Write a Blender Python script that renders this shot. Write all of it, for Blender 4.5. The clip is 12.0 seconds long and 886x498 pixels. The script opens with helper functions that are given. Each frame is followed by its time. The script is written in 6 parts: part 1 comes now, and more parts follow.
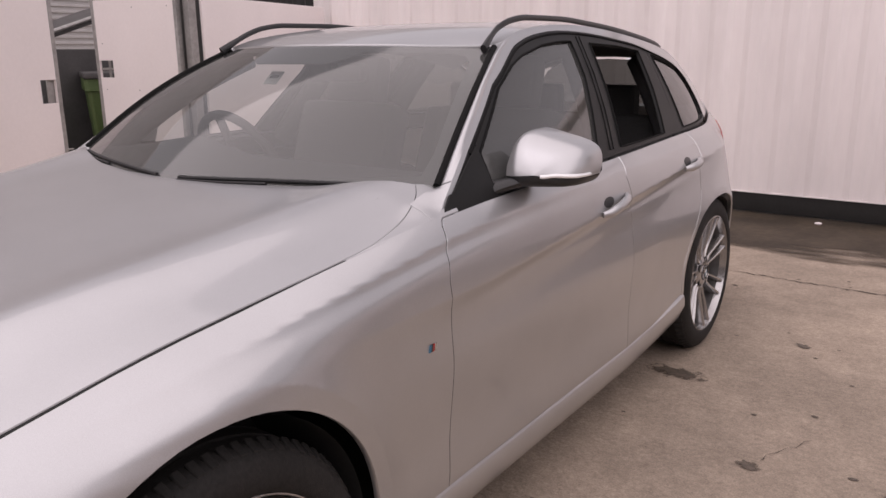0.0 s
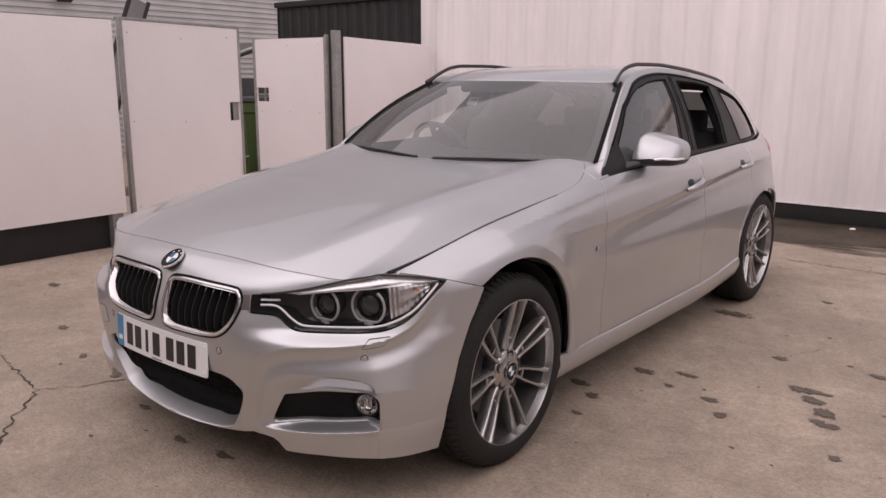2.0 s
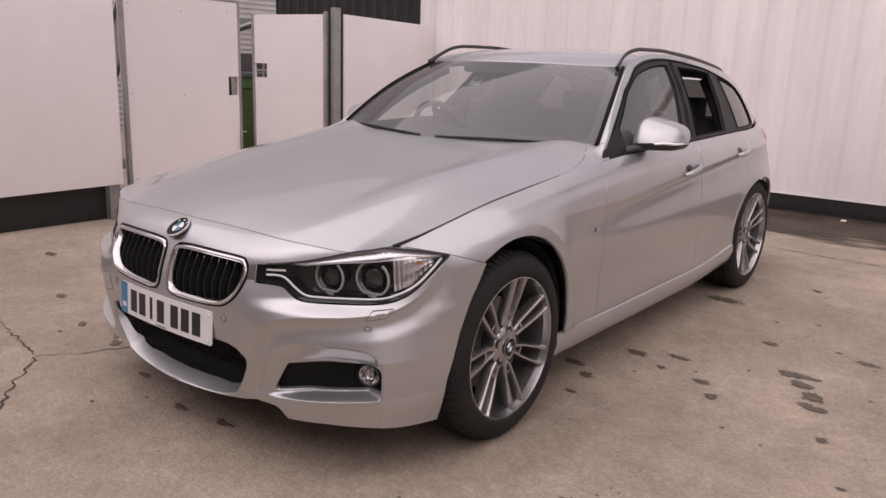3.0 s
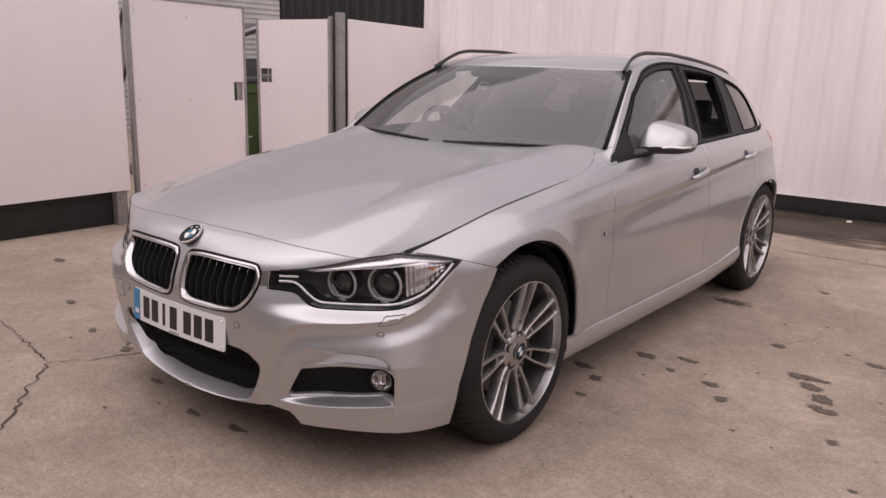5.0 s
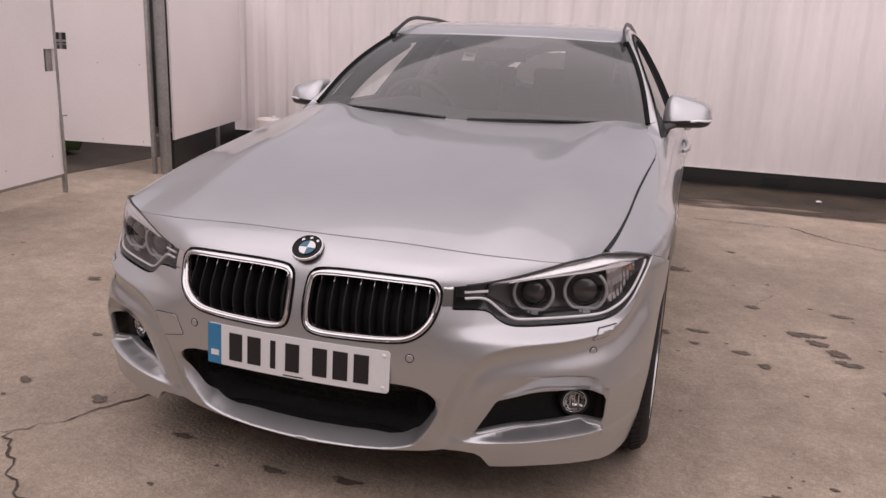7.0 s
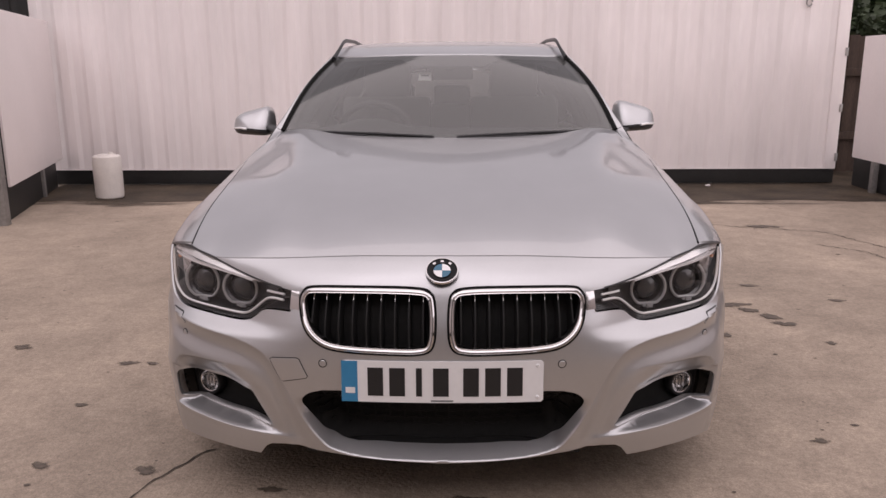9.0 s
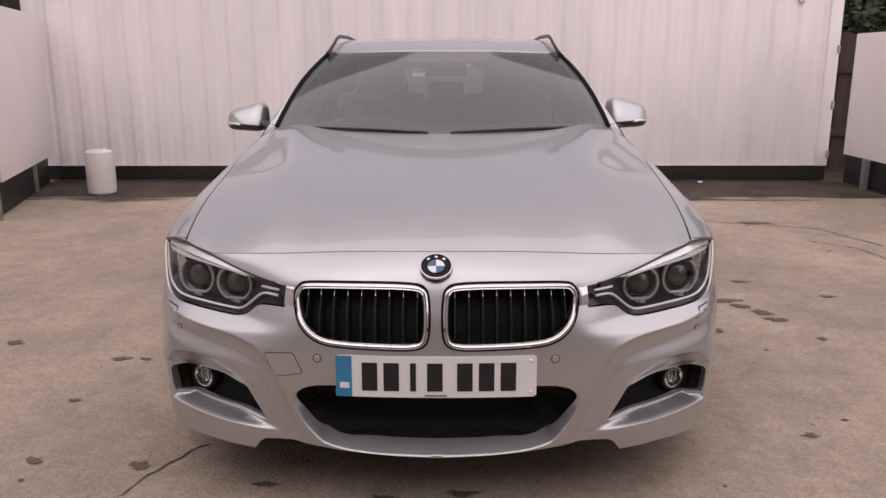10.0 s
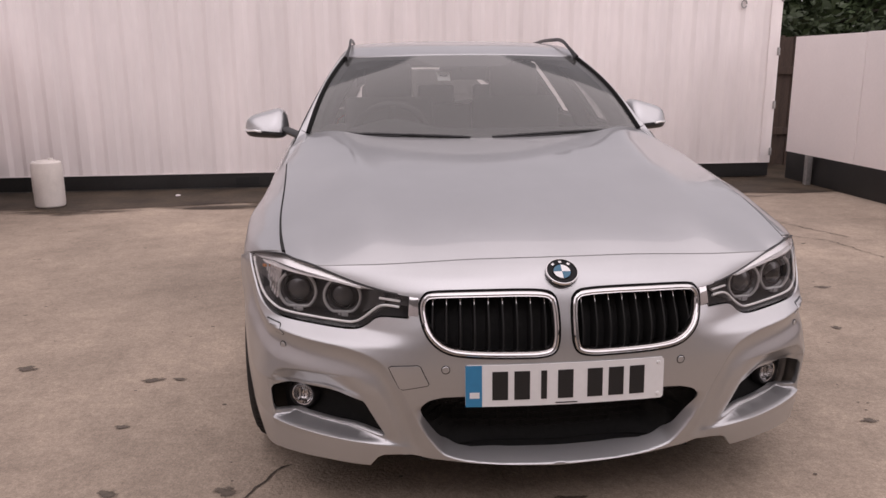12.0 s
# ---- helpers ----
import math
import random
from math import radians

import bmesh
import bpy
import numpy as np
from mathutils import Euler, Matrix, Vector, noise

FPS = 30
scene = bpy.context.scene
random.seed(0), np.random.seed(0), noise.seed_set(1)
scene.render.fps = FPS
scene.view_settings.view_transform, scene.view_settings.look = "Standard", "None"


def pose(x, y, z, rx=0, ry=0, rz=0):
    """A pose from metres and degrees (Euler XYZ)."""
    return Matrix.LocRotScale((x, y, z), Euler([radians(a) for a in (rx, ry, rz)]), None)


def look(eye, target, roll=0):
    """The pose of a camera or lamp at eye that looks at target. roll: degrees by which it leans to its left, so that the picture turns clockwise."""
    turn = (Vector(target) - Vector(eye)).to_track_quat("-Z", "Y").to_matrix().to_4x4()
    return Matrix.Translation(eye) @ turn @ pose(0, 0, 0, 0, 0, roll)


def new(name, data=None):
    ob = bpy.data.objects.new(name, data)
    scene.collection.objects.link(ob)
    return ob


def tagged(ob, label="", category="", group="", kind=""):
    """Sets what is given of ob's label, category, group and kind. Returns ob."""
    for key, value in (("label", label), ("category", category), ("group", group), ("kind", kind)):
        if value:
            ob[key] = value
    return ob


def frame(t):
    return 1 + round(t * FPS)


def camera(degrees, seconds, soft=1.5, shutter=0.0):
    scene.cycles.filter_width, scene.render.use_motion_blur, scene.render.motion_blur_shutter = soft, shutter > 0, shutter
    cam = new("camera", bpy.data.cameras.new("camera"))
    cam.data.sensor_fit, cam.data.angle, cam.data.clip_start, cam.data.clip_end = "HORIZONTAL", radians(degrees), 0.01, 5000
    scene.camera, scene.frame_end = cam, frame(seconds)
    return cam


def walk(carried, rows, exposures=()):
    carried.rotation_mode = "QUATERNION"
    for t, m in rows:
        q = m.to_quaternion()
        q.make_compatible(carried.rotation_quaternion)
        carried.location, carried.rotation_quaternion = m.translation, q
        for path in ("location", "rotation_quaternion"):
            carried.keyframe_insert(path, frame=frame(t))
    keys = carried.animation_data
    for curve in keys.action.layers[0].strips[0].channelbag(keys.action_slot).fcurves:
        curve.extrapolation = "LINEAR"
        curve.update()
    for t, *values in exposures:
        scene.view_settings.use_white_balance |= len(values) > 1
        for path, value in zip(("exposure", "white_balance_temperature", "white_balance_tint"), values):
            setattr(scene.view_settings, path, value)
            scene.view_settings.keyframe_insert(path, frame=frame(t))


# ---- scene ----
cam = camera(59.0, 12.0)
PATH = [
    (0, (1.866, -0.719, 1.330), (0.750, 0.855, 0.837), -0.5),
    (0.5, (2.050, -1.237, 1.321), (0.942, 0.344, 0.798), -1.5),
    (1, (2.123, -1.733, 1.326), (1.022, -0.180, 0.863), -0.8),
    (1.5, (2.292, -2.055, 1.326), (1.115, -0.489, 0.923), -0.5),
    (2, (2.354, -2.184, 1.348), (1.125, -0.664, 0.925), 0.2),
    (2.5, (2.343, -2.223, 1.336), (1.129, -0.690, 0.916), 1.3),
    (3, (2.347, -2.245, 1.331), (1.144, -0.716, 0.867), 1.9),
    (5, (2.332, -2.271, 1.342), (1.122, -0.745, 0.884), 1.5),
    (5.5, (2.216, -2.279, 1.344), (1.033, -0.732, 0.890), 2.3),
    (6, (1.857, -2.423, 1.339), (0.766, -0.810, 0.884), 3.5),
    (6.5, (1.411, -2.476, 1.279), (0.504, -0.761, 0.793), 3.4),
    (7, (0.963, -2.569, 1.294), (0.378, -0.725, 0.788), 2.4),
    (7.5, (0.557, -2.648, 1.263), (0.178, -0.755, 0.738), 0.5),
    (7.7, (0.410, -2.649, 1.261), (0.108, -0.740, 0.750), -0.0),
    (9.3, (0.040, -2.802, 1.292), (0.015, -0.854, 0.839), -0.2),
    (9.5, (0.041, -2.800, 1.291), (0.019, -0.853, 0.836), -0.2),
    (10, (0.041, -2.798, 1.290), (0.020, -0.853, 0.826), -0.1),
    (10.5, (0.038, -2.795, 1.290), (0.018, -0.851, 0.820), 0.1),
    (11, (0.040, -2.798, 1.289), (0.027, -0.854, 0.822), 0.3),
    (11.5, (-0.112, -2.805, 1.291), (-0.095, -0.861, 0.821), 1.2),
    (12, (-0.533, -2.738, 1.295), (-0.329, -0.802, 0.838), -0.4),
]
EXPOSURE = [(t, stops, 6580, 25) for t, stops in ((0.0, 0.38), (1.0, 0.32), (1.8, 0.34), (2.5, 0.42), (5.2, 0.42), (6.0, 0.37), (7.5, 0.34), (9.5, 0.34), (12.0, 0.36))]
walk(cam, [(t, look(eye, target, roll)) for t, eye, target, roll in PATH], EXPOSURE)


# ---------------------------------------------------------------- world, sun, exposure
world = bpy.data.worlds.new("overcast_sky")
scene.world = world
world.use_nodes = True
wn = world.node_tree
sky = wn.nodes.new("ShaderNodeTexSky")
sky.sky_type, sky.sun_disc, sky.sun_elevation, sky.sun_rotation = "NISHITA", False, radians(62), radians(190)
sky.air_density, sky.dust_density = 1.0, 0.6
grey = wn.nodes.new("ShaderNodeHueSaturation")
grey.inputs["Saturation"].default_value = 0.03
wn.links.new(sky.outputs[0], grey.inputs["Color"])
wn.links.new(grey.outputs[0], wn.nodes["Background"].inputs["Color"])
wn.nodes["Background"].inputs["Strength"].default_value = 0.110
sun_data = bpy.data.lights.new("sun", "SUN")
sun_data.energy, sun_data.angle, sun_data.color = 1.80, radians(130), (1.0, 0.95, 0.9)
sun = new("sun", sun_data)
sun.matrix_world = look((0, 0, 0), (-0.12, 0.42, -1.0))


# ---------------------------------------------------------------- materials
def material(name, colour, rough=0.5, metal=0.0, grain=0.0, grain_scale=60.0, blotch=0.0, blotch_scale=2.5, bump=0.0, bump_scale=80.0, coat=0.0, coat_rough=0.04, spec=0.5, rand=0.0, stretch=(1, 1, 1), more=()):
    """A surface with its colour, and variation at two scales: fine grain and larger blotches, besides bump."""
    m = bpy.data.materials.new(name)
    m.use_nodes = True
    t = m.node_tree
    b = t.nodes["Principled BSDF"]
    b.inputs["Roughness"].default_value, b.inputs["Metallic"].default_value = rough, metal
    b.inputs["Coat Weight"].default_value, b.inputs["Coat Roughness"].default_value = coat, coat_rough
    b.inputs["Specular IOR Level"].default_value = spec
    place = t.nodes.new("ShaderNodeTexCoord")
    mapping = t.nodes.new("ShaderNodeMapping")
    mapping.inputs["Scale"].default_value = stretch
    t.links.new(place.outputs["Object"], mapping.inputs["Vector"])
    out = t.nodes.new("ShaderNodeRGB")
    out.outputs[0].default_value = (*colour, 1)
    last = out.outputs[0]

    def noise_of(scale, detail):
        n = t.nodes.new("ShaderNodeTexNoise")
        n.inputs["Scale"].default_value, n.inputs["Detail"].default_value = scale, detail
        t.links.new(mapping.outputs[0], n.inputs["Vector"])
        return n.outputs["Fac"]

    def darker(fac, amount, last):
        ramp = t.nodes.new("ShaderNodeMapRange")
        ramp.inputs["From Min"].default_value, ramp.inputs["From Max"].default_value = 0.3, 0.7
        ramp.inputs["To Min"].default_value, ramp.inputs["To Max"].default_value = 1 - amount, 1 + amount
        t.links.new(fac, ramp.inputs["Value"])
        mul = t.nodes.new("ShaderNodeVectorMath")
        mul.operation = "SCALE"
        t.links.new(last, mul.inputs[0])
        t.links.new(ramp.outputs[0], mul.inputs["Scale"])
        return mul.outputs[0]
    if grain:
        last = darker(noise_of(grain_scale, 4), grain, last)
    if blotch:
        last = darker(noise_of(blotch_scale, 5), blotch, last)
    for scale, amount in more:
        last = darker(noise_of(scale, 6), amount, last)
    if rand:
        info = t.nodes.new("ShaderNodeObjectInfo")
        last = darker(info.outputs["Random"], rand, last)
    t.links.new(last, b.inputs["Base Color"])
    if bump:
        k = t.nodes.new("ShaderNodeBump")
        k.inputs["Strength"].default_value, k.inputs["Distance"].default_value = bump, 0.01
        t.links.new(noise_of(bump_scale, 5), k.inputs["Height"])
        t.links.new(k.outputs[0], b.inputs["Normal"])
    return m


def thin_glass(name, tint, gloss=1.5, dust_haze=0.0, rough=0.015):
    """A thin pane: it lets light through, tinted, and mirrors by Fresnel; a pale film on it paints in dust and
    reflected sky haze.
    """
    m = bpy.data.materials.new(name)
    m.use_nodes = True
    t = m.node_tree
    t.nodes.remove(t.nodes["Principled BSDF"])
    clear, shine, mix, face, power, fres = (t.nodes.new(k) for k in ("ShaderNodeBsdfTransparent", "ShaderNodeBsdfGlossy", "ShaderNodeMixShader", "ShaderNodeLayerWeight", "ShaderNodeMath", "ShaderNodeMapRange"))
    clear.inputs[0].default_value = (*tint, 1)
    shine.inputs["Roughness"].default_value = rough
    face.inputs["Blend"].default_value = 0.5
    power.operation = "POWER"
    power.inputs[1].default_value = 4.0
    fres.inputs["To Min"].default_value = 2 * ((gloss - 1) / (gloss + 1)) ** 2
    t.links.new(face.outputs["Facing"], power.inputs[0])
    t.links.new(power.outputs[0], fres.inputs["Value"])
    t.links.new(fres.outputs[0], mix.inputs[0])
    film, veil = t.nodes.new("ShaderNodeBsdfDiffuse"), t.nodes.new("ShaderNodeMixShader")
    film.inputs[0].default_value, veil.inputs[0].default_value = (0.5, 0.5, 0.48, 1), dust_haze
    t.links.new(clear.outputs[0], veil.inputs[1])
    t.links.new(film.outputs[0], veil.inputs[2])
    t.links.new(veil.outputs[0], mix.inputs[1])
    t.links.new(shine.outputs[0], mix.inputs[2])
    t.links.new(mix.outputs[0], t.nodes["Material Output"].inputs[0])
    return m


LAMP_DARK = material("lamp_housing_grey", (0.030, 0.0295, 0.0295), 0.32, grain=0.1, coat=0.3)
RING_GREY = material("frosted_ring_plastic", (0.42, 0.42, 0.42), 0.22, 0.2, grain=0.05, coat=0.6)
CLEAR_STRIP = material("frosted_clear_plastic", (0.88, 0.88, 0.88), 0.18, 0.2, grain=0.03, coat=0.6)
PAINT = material("silver_paint", (0.512, 0.516, 0.526), 0.37, 0.80, grain=0.08, grain_scale=900, blotch=0.03, blotch_scale=5, coat=0.8, coat_rough=0.05)
BROW = material("bright_lamp_brow", (0.93, 0.92, 0.92), 0.26, 0.65, grain=0.02, coat=0.4)
BLACK_TRIM = material("satin_black_trim", (0.02, 0.02, 0.021), 0.38, grain=0.15, grain_scale=300)
GLOSS_BLACK = material("gloss_black", (0.03, 0.029, 0.03), 0.12, coat=0.6, grain=0.05)
SEAL = material("matt_black_rubber", (0.006, 0.006, 0.006), 0.85, grain=0.2, spec=0.2)
FRAME_BLACK = material("satin_black_frame", (0.010, 0.010, 0.010), 0.45, grain=0.1, spec=0.22)
BLACK_PLASTIC = material("black_plastic", (0.014, 0.014, 0.015), 0.55, grain=0.2, grain_scale=200)
SLAT = material("grille_black", (0.014, 0.014, 0.014), 0.6, grain=0.1, spec=0.25)
SHELL = material("black_underbody", (0.012, 0.012, 0.012), 0.85, grain=0.2)
CHROME = material("chrome", (0.66, 0.65, 0.65), 0.10, 1.0, grain=0.02)
SATIN_CHROME = material("satin_chrome", (0.62, 0.61, 0.61), 0.22, 1.0, grain=0.03)
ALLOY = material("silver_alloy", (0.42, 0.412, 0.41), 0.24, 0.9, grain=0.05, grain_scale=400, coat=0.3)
# darkened copy of the alloy: the barrel's shade is put into its colour
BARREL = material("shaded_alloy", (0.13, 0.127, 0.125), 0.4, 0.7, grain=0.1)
ALLOY_DARK = material("dark_alloy", (0.045, 0.044, 0.043), 0.45, 0.6, grain=0.1)
RUBBER = material("tyre_rubber", (0.017, 0.016, 0.0153), 0.75, spec=0.3, grain=0.25, grain_scale=120, blotch=0.2, blotch_scale=6, bump=0.2, bump_scale=300)
STEEL = material("brake_steel", (0.17, 0.165, 0.16), 0.4, 0.9, grain=0.15, grain_scale=200)
GLASS = thin_glass("window_glass", (0.62, 0.64, 0.63), 1.55, 0.11, 0.05)
DARK_GLASS = thin_glass("privacy_glass", (0.13, 0.135, 0.13), 1.55, 0.03)
LENS = thin_glass("lamp_lens", (0.97, 0.97, 0.97), 1.35, 0.0)
PLATE_WHITE = material("plate_white", (0.78, 0.78, 0.78), 0.3, grain=0.02)
PLATE_BLUE = material("plate_blue", (0.03, 0.22, 0.42), 0.35, grain=0.03)
BADGE_BLACK = material("badge_black", (0.010, 0.010, 0.011), 0.35, spec=0.15, grain=0.05)
LETTER = material("plate_black", (0.015, 0.015, 0.016), 0.4, grain=0.05)
BADGE_BLUE = material("badge_blue", (0.04, 0.14, 0.22), 0.2, grain=0.02)
LEATHER = material("charcoal_upholstery", (0.05, 0.049, 0.049), 0.6, grain=0.2, grain_scale=250, bump=0.2)
DASH = material("charcoal_dashboard", (0.03, 0.03, 0.031), 0.65, grain=0.2, grain_scale=400)
LINING = material("charcoal_headlining", (0.035, 0.034, 0.034), 0.9, grain=0.1)
RED_LENS = material("red_lamp_lens", (0.35, 0.02, 0.02), 0.12, coat=0.5, grain=0.05)
AMBER = material("amber_reflector", (0.55, 0.20, 0.06), 0.25, grain=0.1)
STICKER = material("white_sticker", (0.92, 0.92, 0.90), 0.6, grain=0.03)
CONCRETE = material("stained_concrete", (0.335, 0.270, 0.211), 0.8, grain=0.22, grain_scale=170, blotch=0.20, blotch_scale=0.7, more=((2.2, 0.12), (7, 0.09), (19, 0.10), (55, 0.16)), bump=0.6, bump_scale=75)
# concrete with the shade behind the gate leaves put into its colour
SHADED_FLOOR = material("shaded_concrete", (0.075, 0.060, 0.047), 0.6, grain=0.25, grain_scale=120, blotch=0.3, blotch_scale=2.5, bump=0.3, bump_scale=60)
CRACK = material("crack_dirt", (0.062, 0.049, 0.038), 0.9, grain=0.3)
WHITE_STEEL = material("white_painted_steel", (0.80, 0.743, 0.729), 0.45, grain=0.022, grain_scale=9, blotch=0.07, blotch_scale=1.2, stretch=(2.2, 2.2, 0.4), bump=0.12, bump_scale=5)
BLACK_STEEL = material("black_painted_steel", (0.014, 0.0135, 0.013), 0.55, grain=0.2, blotch=0.3, blotch_scale=3)
WHITE_BOARD = material("white_painted_board", (0.79, 0.73, 0.72), 0.5, grain=0.015, grain_scale=40, blotch=0.03, blotch_scale=1.5)
ZINC = material("galvanised_steel", (0.33, 0.32, 0.31), 0.5, 0.6, grain=0.12, grain_scale=30, blotch=0.15, blotch_scale=4)
CLADDING = material("grey_metal_cladding", (0.55, 0.53, 0.52), 0.5, 0.3, grain=0.04, blotch=0.08)
GREY_RENDER = material("grey_wall_render", (0.26, 0.25, 0.24), 0.85, grain=0.1, blotch=0.15)
TIMBER = material("brown_fence_timber", (0.042, 0.025, 0.017), 0.8, grain=0.3, grain_scale=30, blotch=0.2, stretch=(6, 6, 0.6), bump=0.2)
PLASTIC_DRUM = material("translucent_white_plastic", (0.70, 0.66, 0.62), 0.4, grain=0.03, blotch=0.1, blotch_scale=6)
LEAF = material("tree_leaves", (0.034, 0.055, 0.019), 0.6, grain=0.3, grain_scale=4, rand=0.2)
BARK = material("tree_bark", (0.06, 0.05, 0.04), 0.9, grain=0.3)
BIN_GREY = material("dark_grey_plastic", (0.06, 0.058, 0.058), 0.5, grain=0.1, blotch=0.15, blotch_scale=5)
SCRIBBLE = material("pale_paint_marks", (0.5, 0.5, 0.46), 0.7, grain=0.1)
FRAME_GLASS = material("dirty_grey_glass", (0.20, 0.19, 0.19), 0.25, grain=0.1, blotch=0.2)
GREEN = material("green_plastic", (0.06, 0.10, 0.03), 0.45, grain=0.1)


def stain(name, colour, soft=0.22):
    """A mark soaked into the ground: dark in the middle, with a ragged edge that thins out."""
    m = material(name, colour, 0.6, grain=0.3, grain_scale=50, blotch=0.15, blotch_scale=14)
    t = m.node_tree
    b, out = t.nodes["Principled BSDF"], t.nodes["Material Output"]
    place, far, noise, add, ramp, mix, clear = (t.nodes.new(k) for k in ("ShaderNodeTexCoord", "ShaderNodeVectorMath", "ShaderNodeTexNoise", "ShaderNodeMath", "ShaderNodeMapRange", "ShaderNodeMixShader", "ShaderNodeBsdfTransparent"))
    flat = t.nodes.new("ShaderNodeMapping")
    flat.inputs["Location"].default_value = (-0.5, -0.5, 0)
    flat.inputs["Scale"].default_value = (1, 1, 0)
    t.links.new(place.outputs["Generated"], flat.inputs["Vector"])
    far.operation = "LENGTH"
    t.links.new(flat.outputs[0], far.inputs[0])
    noise.inputs["Scale"].default_value, noise.inputs["Detail"].default_value = 28, 6
    t.links.new(place.outputs["Object"], noise.inputs["Vector"])
    add.operation = "MULTIPLY_ADD"
    add.inputs[1].default_value = -0.75
    t.links.new(noise.outputs["Fac"], add.inputs[0])
    t.links.new(far.outputs["Value"], add.inputs[2])
    ramp.inputs["From Min"].default_value, ramp.inputs["From Max"].default_value = -0.02, -0.02 - soft
    ramp.interpolation_type = "SMOOTHSTEP"
    t.links.new(add.outputs[0], ramp.inputs["Value"])
    t.links.new(ramp.outputs[0], mix.inputs[0])
    t.links.new(clear.outputs[0], mix.inputs[1])
    t.links.new(b.outputs[0], mix.inputs[2])
    t.links.new(mix.outputs[0], out.inputs[0])
    return m


OIL = stain("oil_stain", (0.095, 0.074, 0.056))
SPECK = material("dirt_speck", (0.10, 0.08, 0.064), 0.8, grain=0.3)


def damp():
    """Wet concrete whose edge thins out in a ragged line some metre from the wall."""
    m = material("damp_concrete", (0.060, 0.045, 0.031), 0.62, spec=0.3, grain=0.25, grain_scale=20, blotch=0.5, blotch_scale=2.2, bump=0.3, bump_scale=60)
    t = m.node_tree
    b, out = t.nodes["Principled BSDF"], t.nodes["Material Output"]
    place, split, noise, add, ramp, mix, clear, wide = (t.nodes.new(k) for k in ("ShaderNodeTexCoord", "ShaderNodeSeparateXYZ", "ShaderNodeTexNoise", "ShaderNodeMath", "ShaderNodeMapRange", "ShaderNodeMixShader", "ShaderNodeBsdfTransparent", "ShaderNodeMapping"))
    wide.inputs["Scale"].default_value = (0.7, 2.6, 1)
    t.links.new(place.outputs["Object"], wide.inputs["Vector"])
    t.links.new(wide.outputs[0], noise.inputs["Vector"])
    noise.inputs["Scale"].default_value, noise.inputs["Detail"].default_value = 1.6, 7
    t.links.new(place.outputs["Object"], split.inputs[0])
    add.operation = "MULTIPLY_ADD"
    add.inputs[1].default_value = 1.5
    t.links.new(noise.outputs["Fac"], add.inputs[0])
    t.links.new(split.outputs["Y"], add.inputs[2])
    ramp.inputs["From Min"].default_value, ramp.inputs["From Max"].default_value = 5.32, 5.68
    ramp.inputs["To Max"].default_value = 0.92
    ramp.interpolation_type = "SMOOTHSTEP"
    t.links.new(add.outputs[0], ramp.inputs["Value"])
    t.links.new(ramp.outputs[0], mix.inputs[0])
    t.links.new(clear.outputs[0], mix.inputs[1])
    t.links.new(b.outputs[0], mix.inputs[2])
    t.links.new(mix.outputs[0], out.inputs[0])
    return m


WET = damp()


# ---------------------------------------------------------------- curves and sheets
def spl(xs, ys):
    """A natural cubic spline through the points."""
    xs, ys = np.array(xs, float), np.array(ys, float)
    n, h = len(xs), np.diff(xs)
    a, b = np.eye(n), np.zeros(n)
    for i in range(1, n - 1):
        a[i, i - 1:i + 2] = h[i - 1], 2 * (h[i - 1] + h[i]), h[i]
        b[i] = 6 * ((ys[i + 1] - ys[i]) / h[i] - (ys[i] - ys[i - 1]) / h[i - 1])
    m = np.linalg.solve(a, b)

    def f(x):
        x = np.clip(np.asarray(x, float), xs[0] - 0.3, xs[-1] + 0.3)
        i = np.clip(np.searchsorted(xs, x) - 1, 0, n - 2)
        p, q, k = xs[i + 1] - x, x - xs[i], h[i]
        return (m[i] * p ** 3 + m[i + 1] * q ** 3) / (6 * k) + (ys[i] / k - m[i] * k / 6) * p + (ys[i + 1] / k - m[i + 1] * k / 6) * q
    return f


def hermite(xs, ys):
    """A monotone cubic through the points: no overshoot."""
    xs, ys = np.array(xs, float), np.array(ys, float)
    h = np.diff(xs)
    d = np.diff(ys) / h
    m = np.concatenate(([d[0]], [0 if d[i] * d[i + 1] <= 0 else 2 * d[i] * d[i + 1] / (d[i] + d[i + 1]) for i in range(len(d) - 1)], [d[-1]]))

    def f(x):
        x = np.clip(np.asarray(x, float), xs[0], xs[-1])
        i = np.clip(np.searchsorted(xs, x) - 1, 0, len(h) - 1)
        t, k = (x - xs[i]) / h[i], h[i]
        return (1 + 2 * t) * (1 - t) ** 2 * ys[i] + t * (1 - t) ** 2 * k * m[i] + t * t * (3 - 2 * t) * ys[i + 1] + t * t * (t - 1) * k * m[i + 1]
    return f


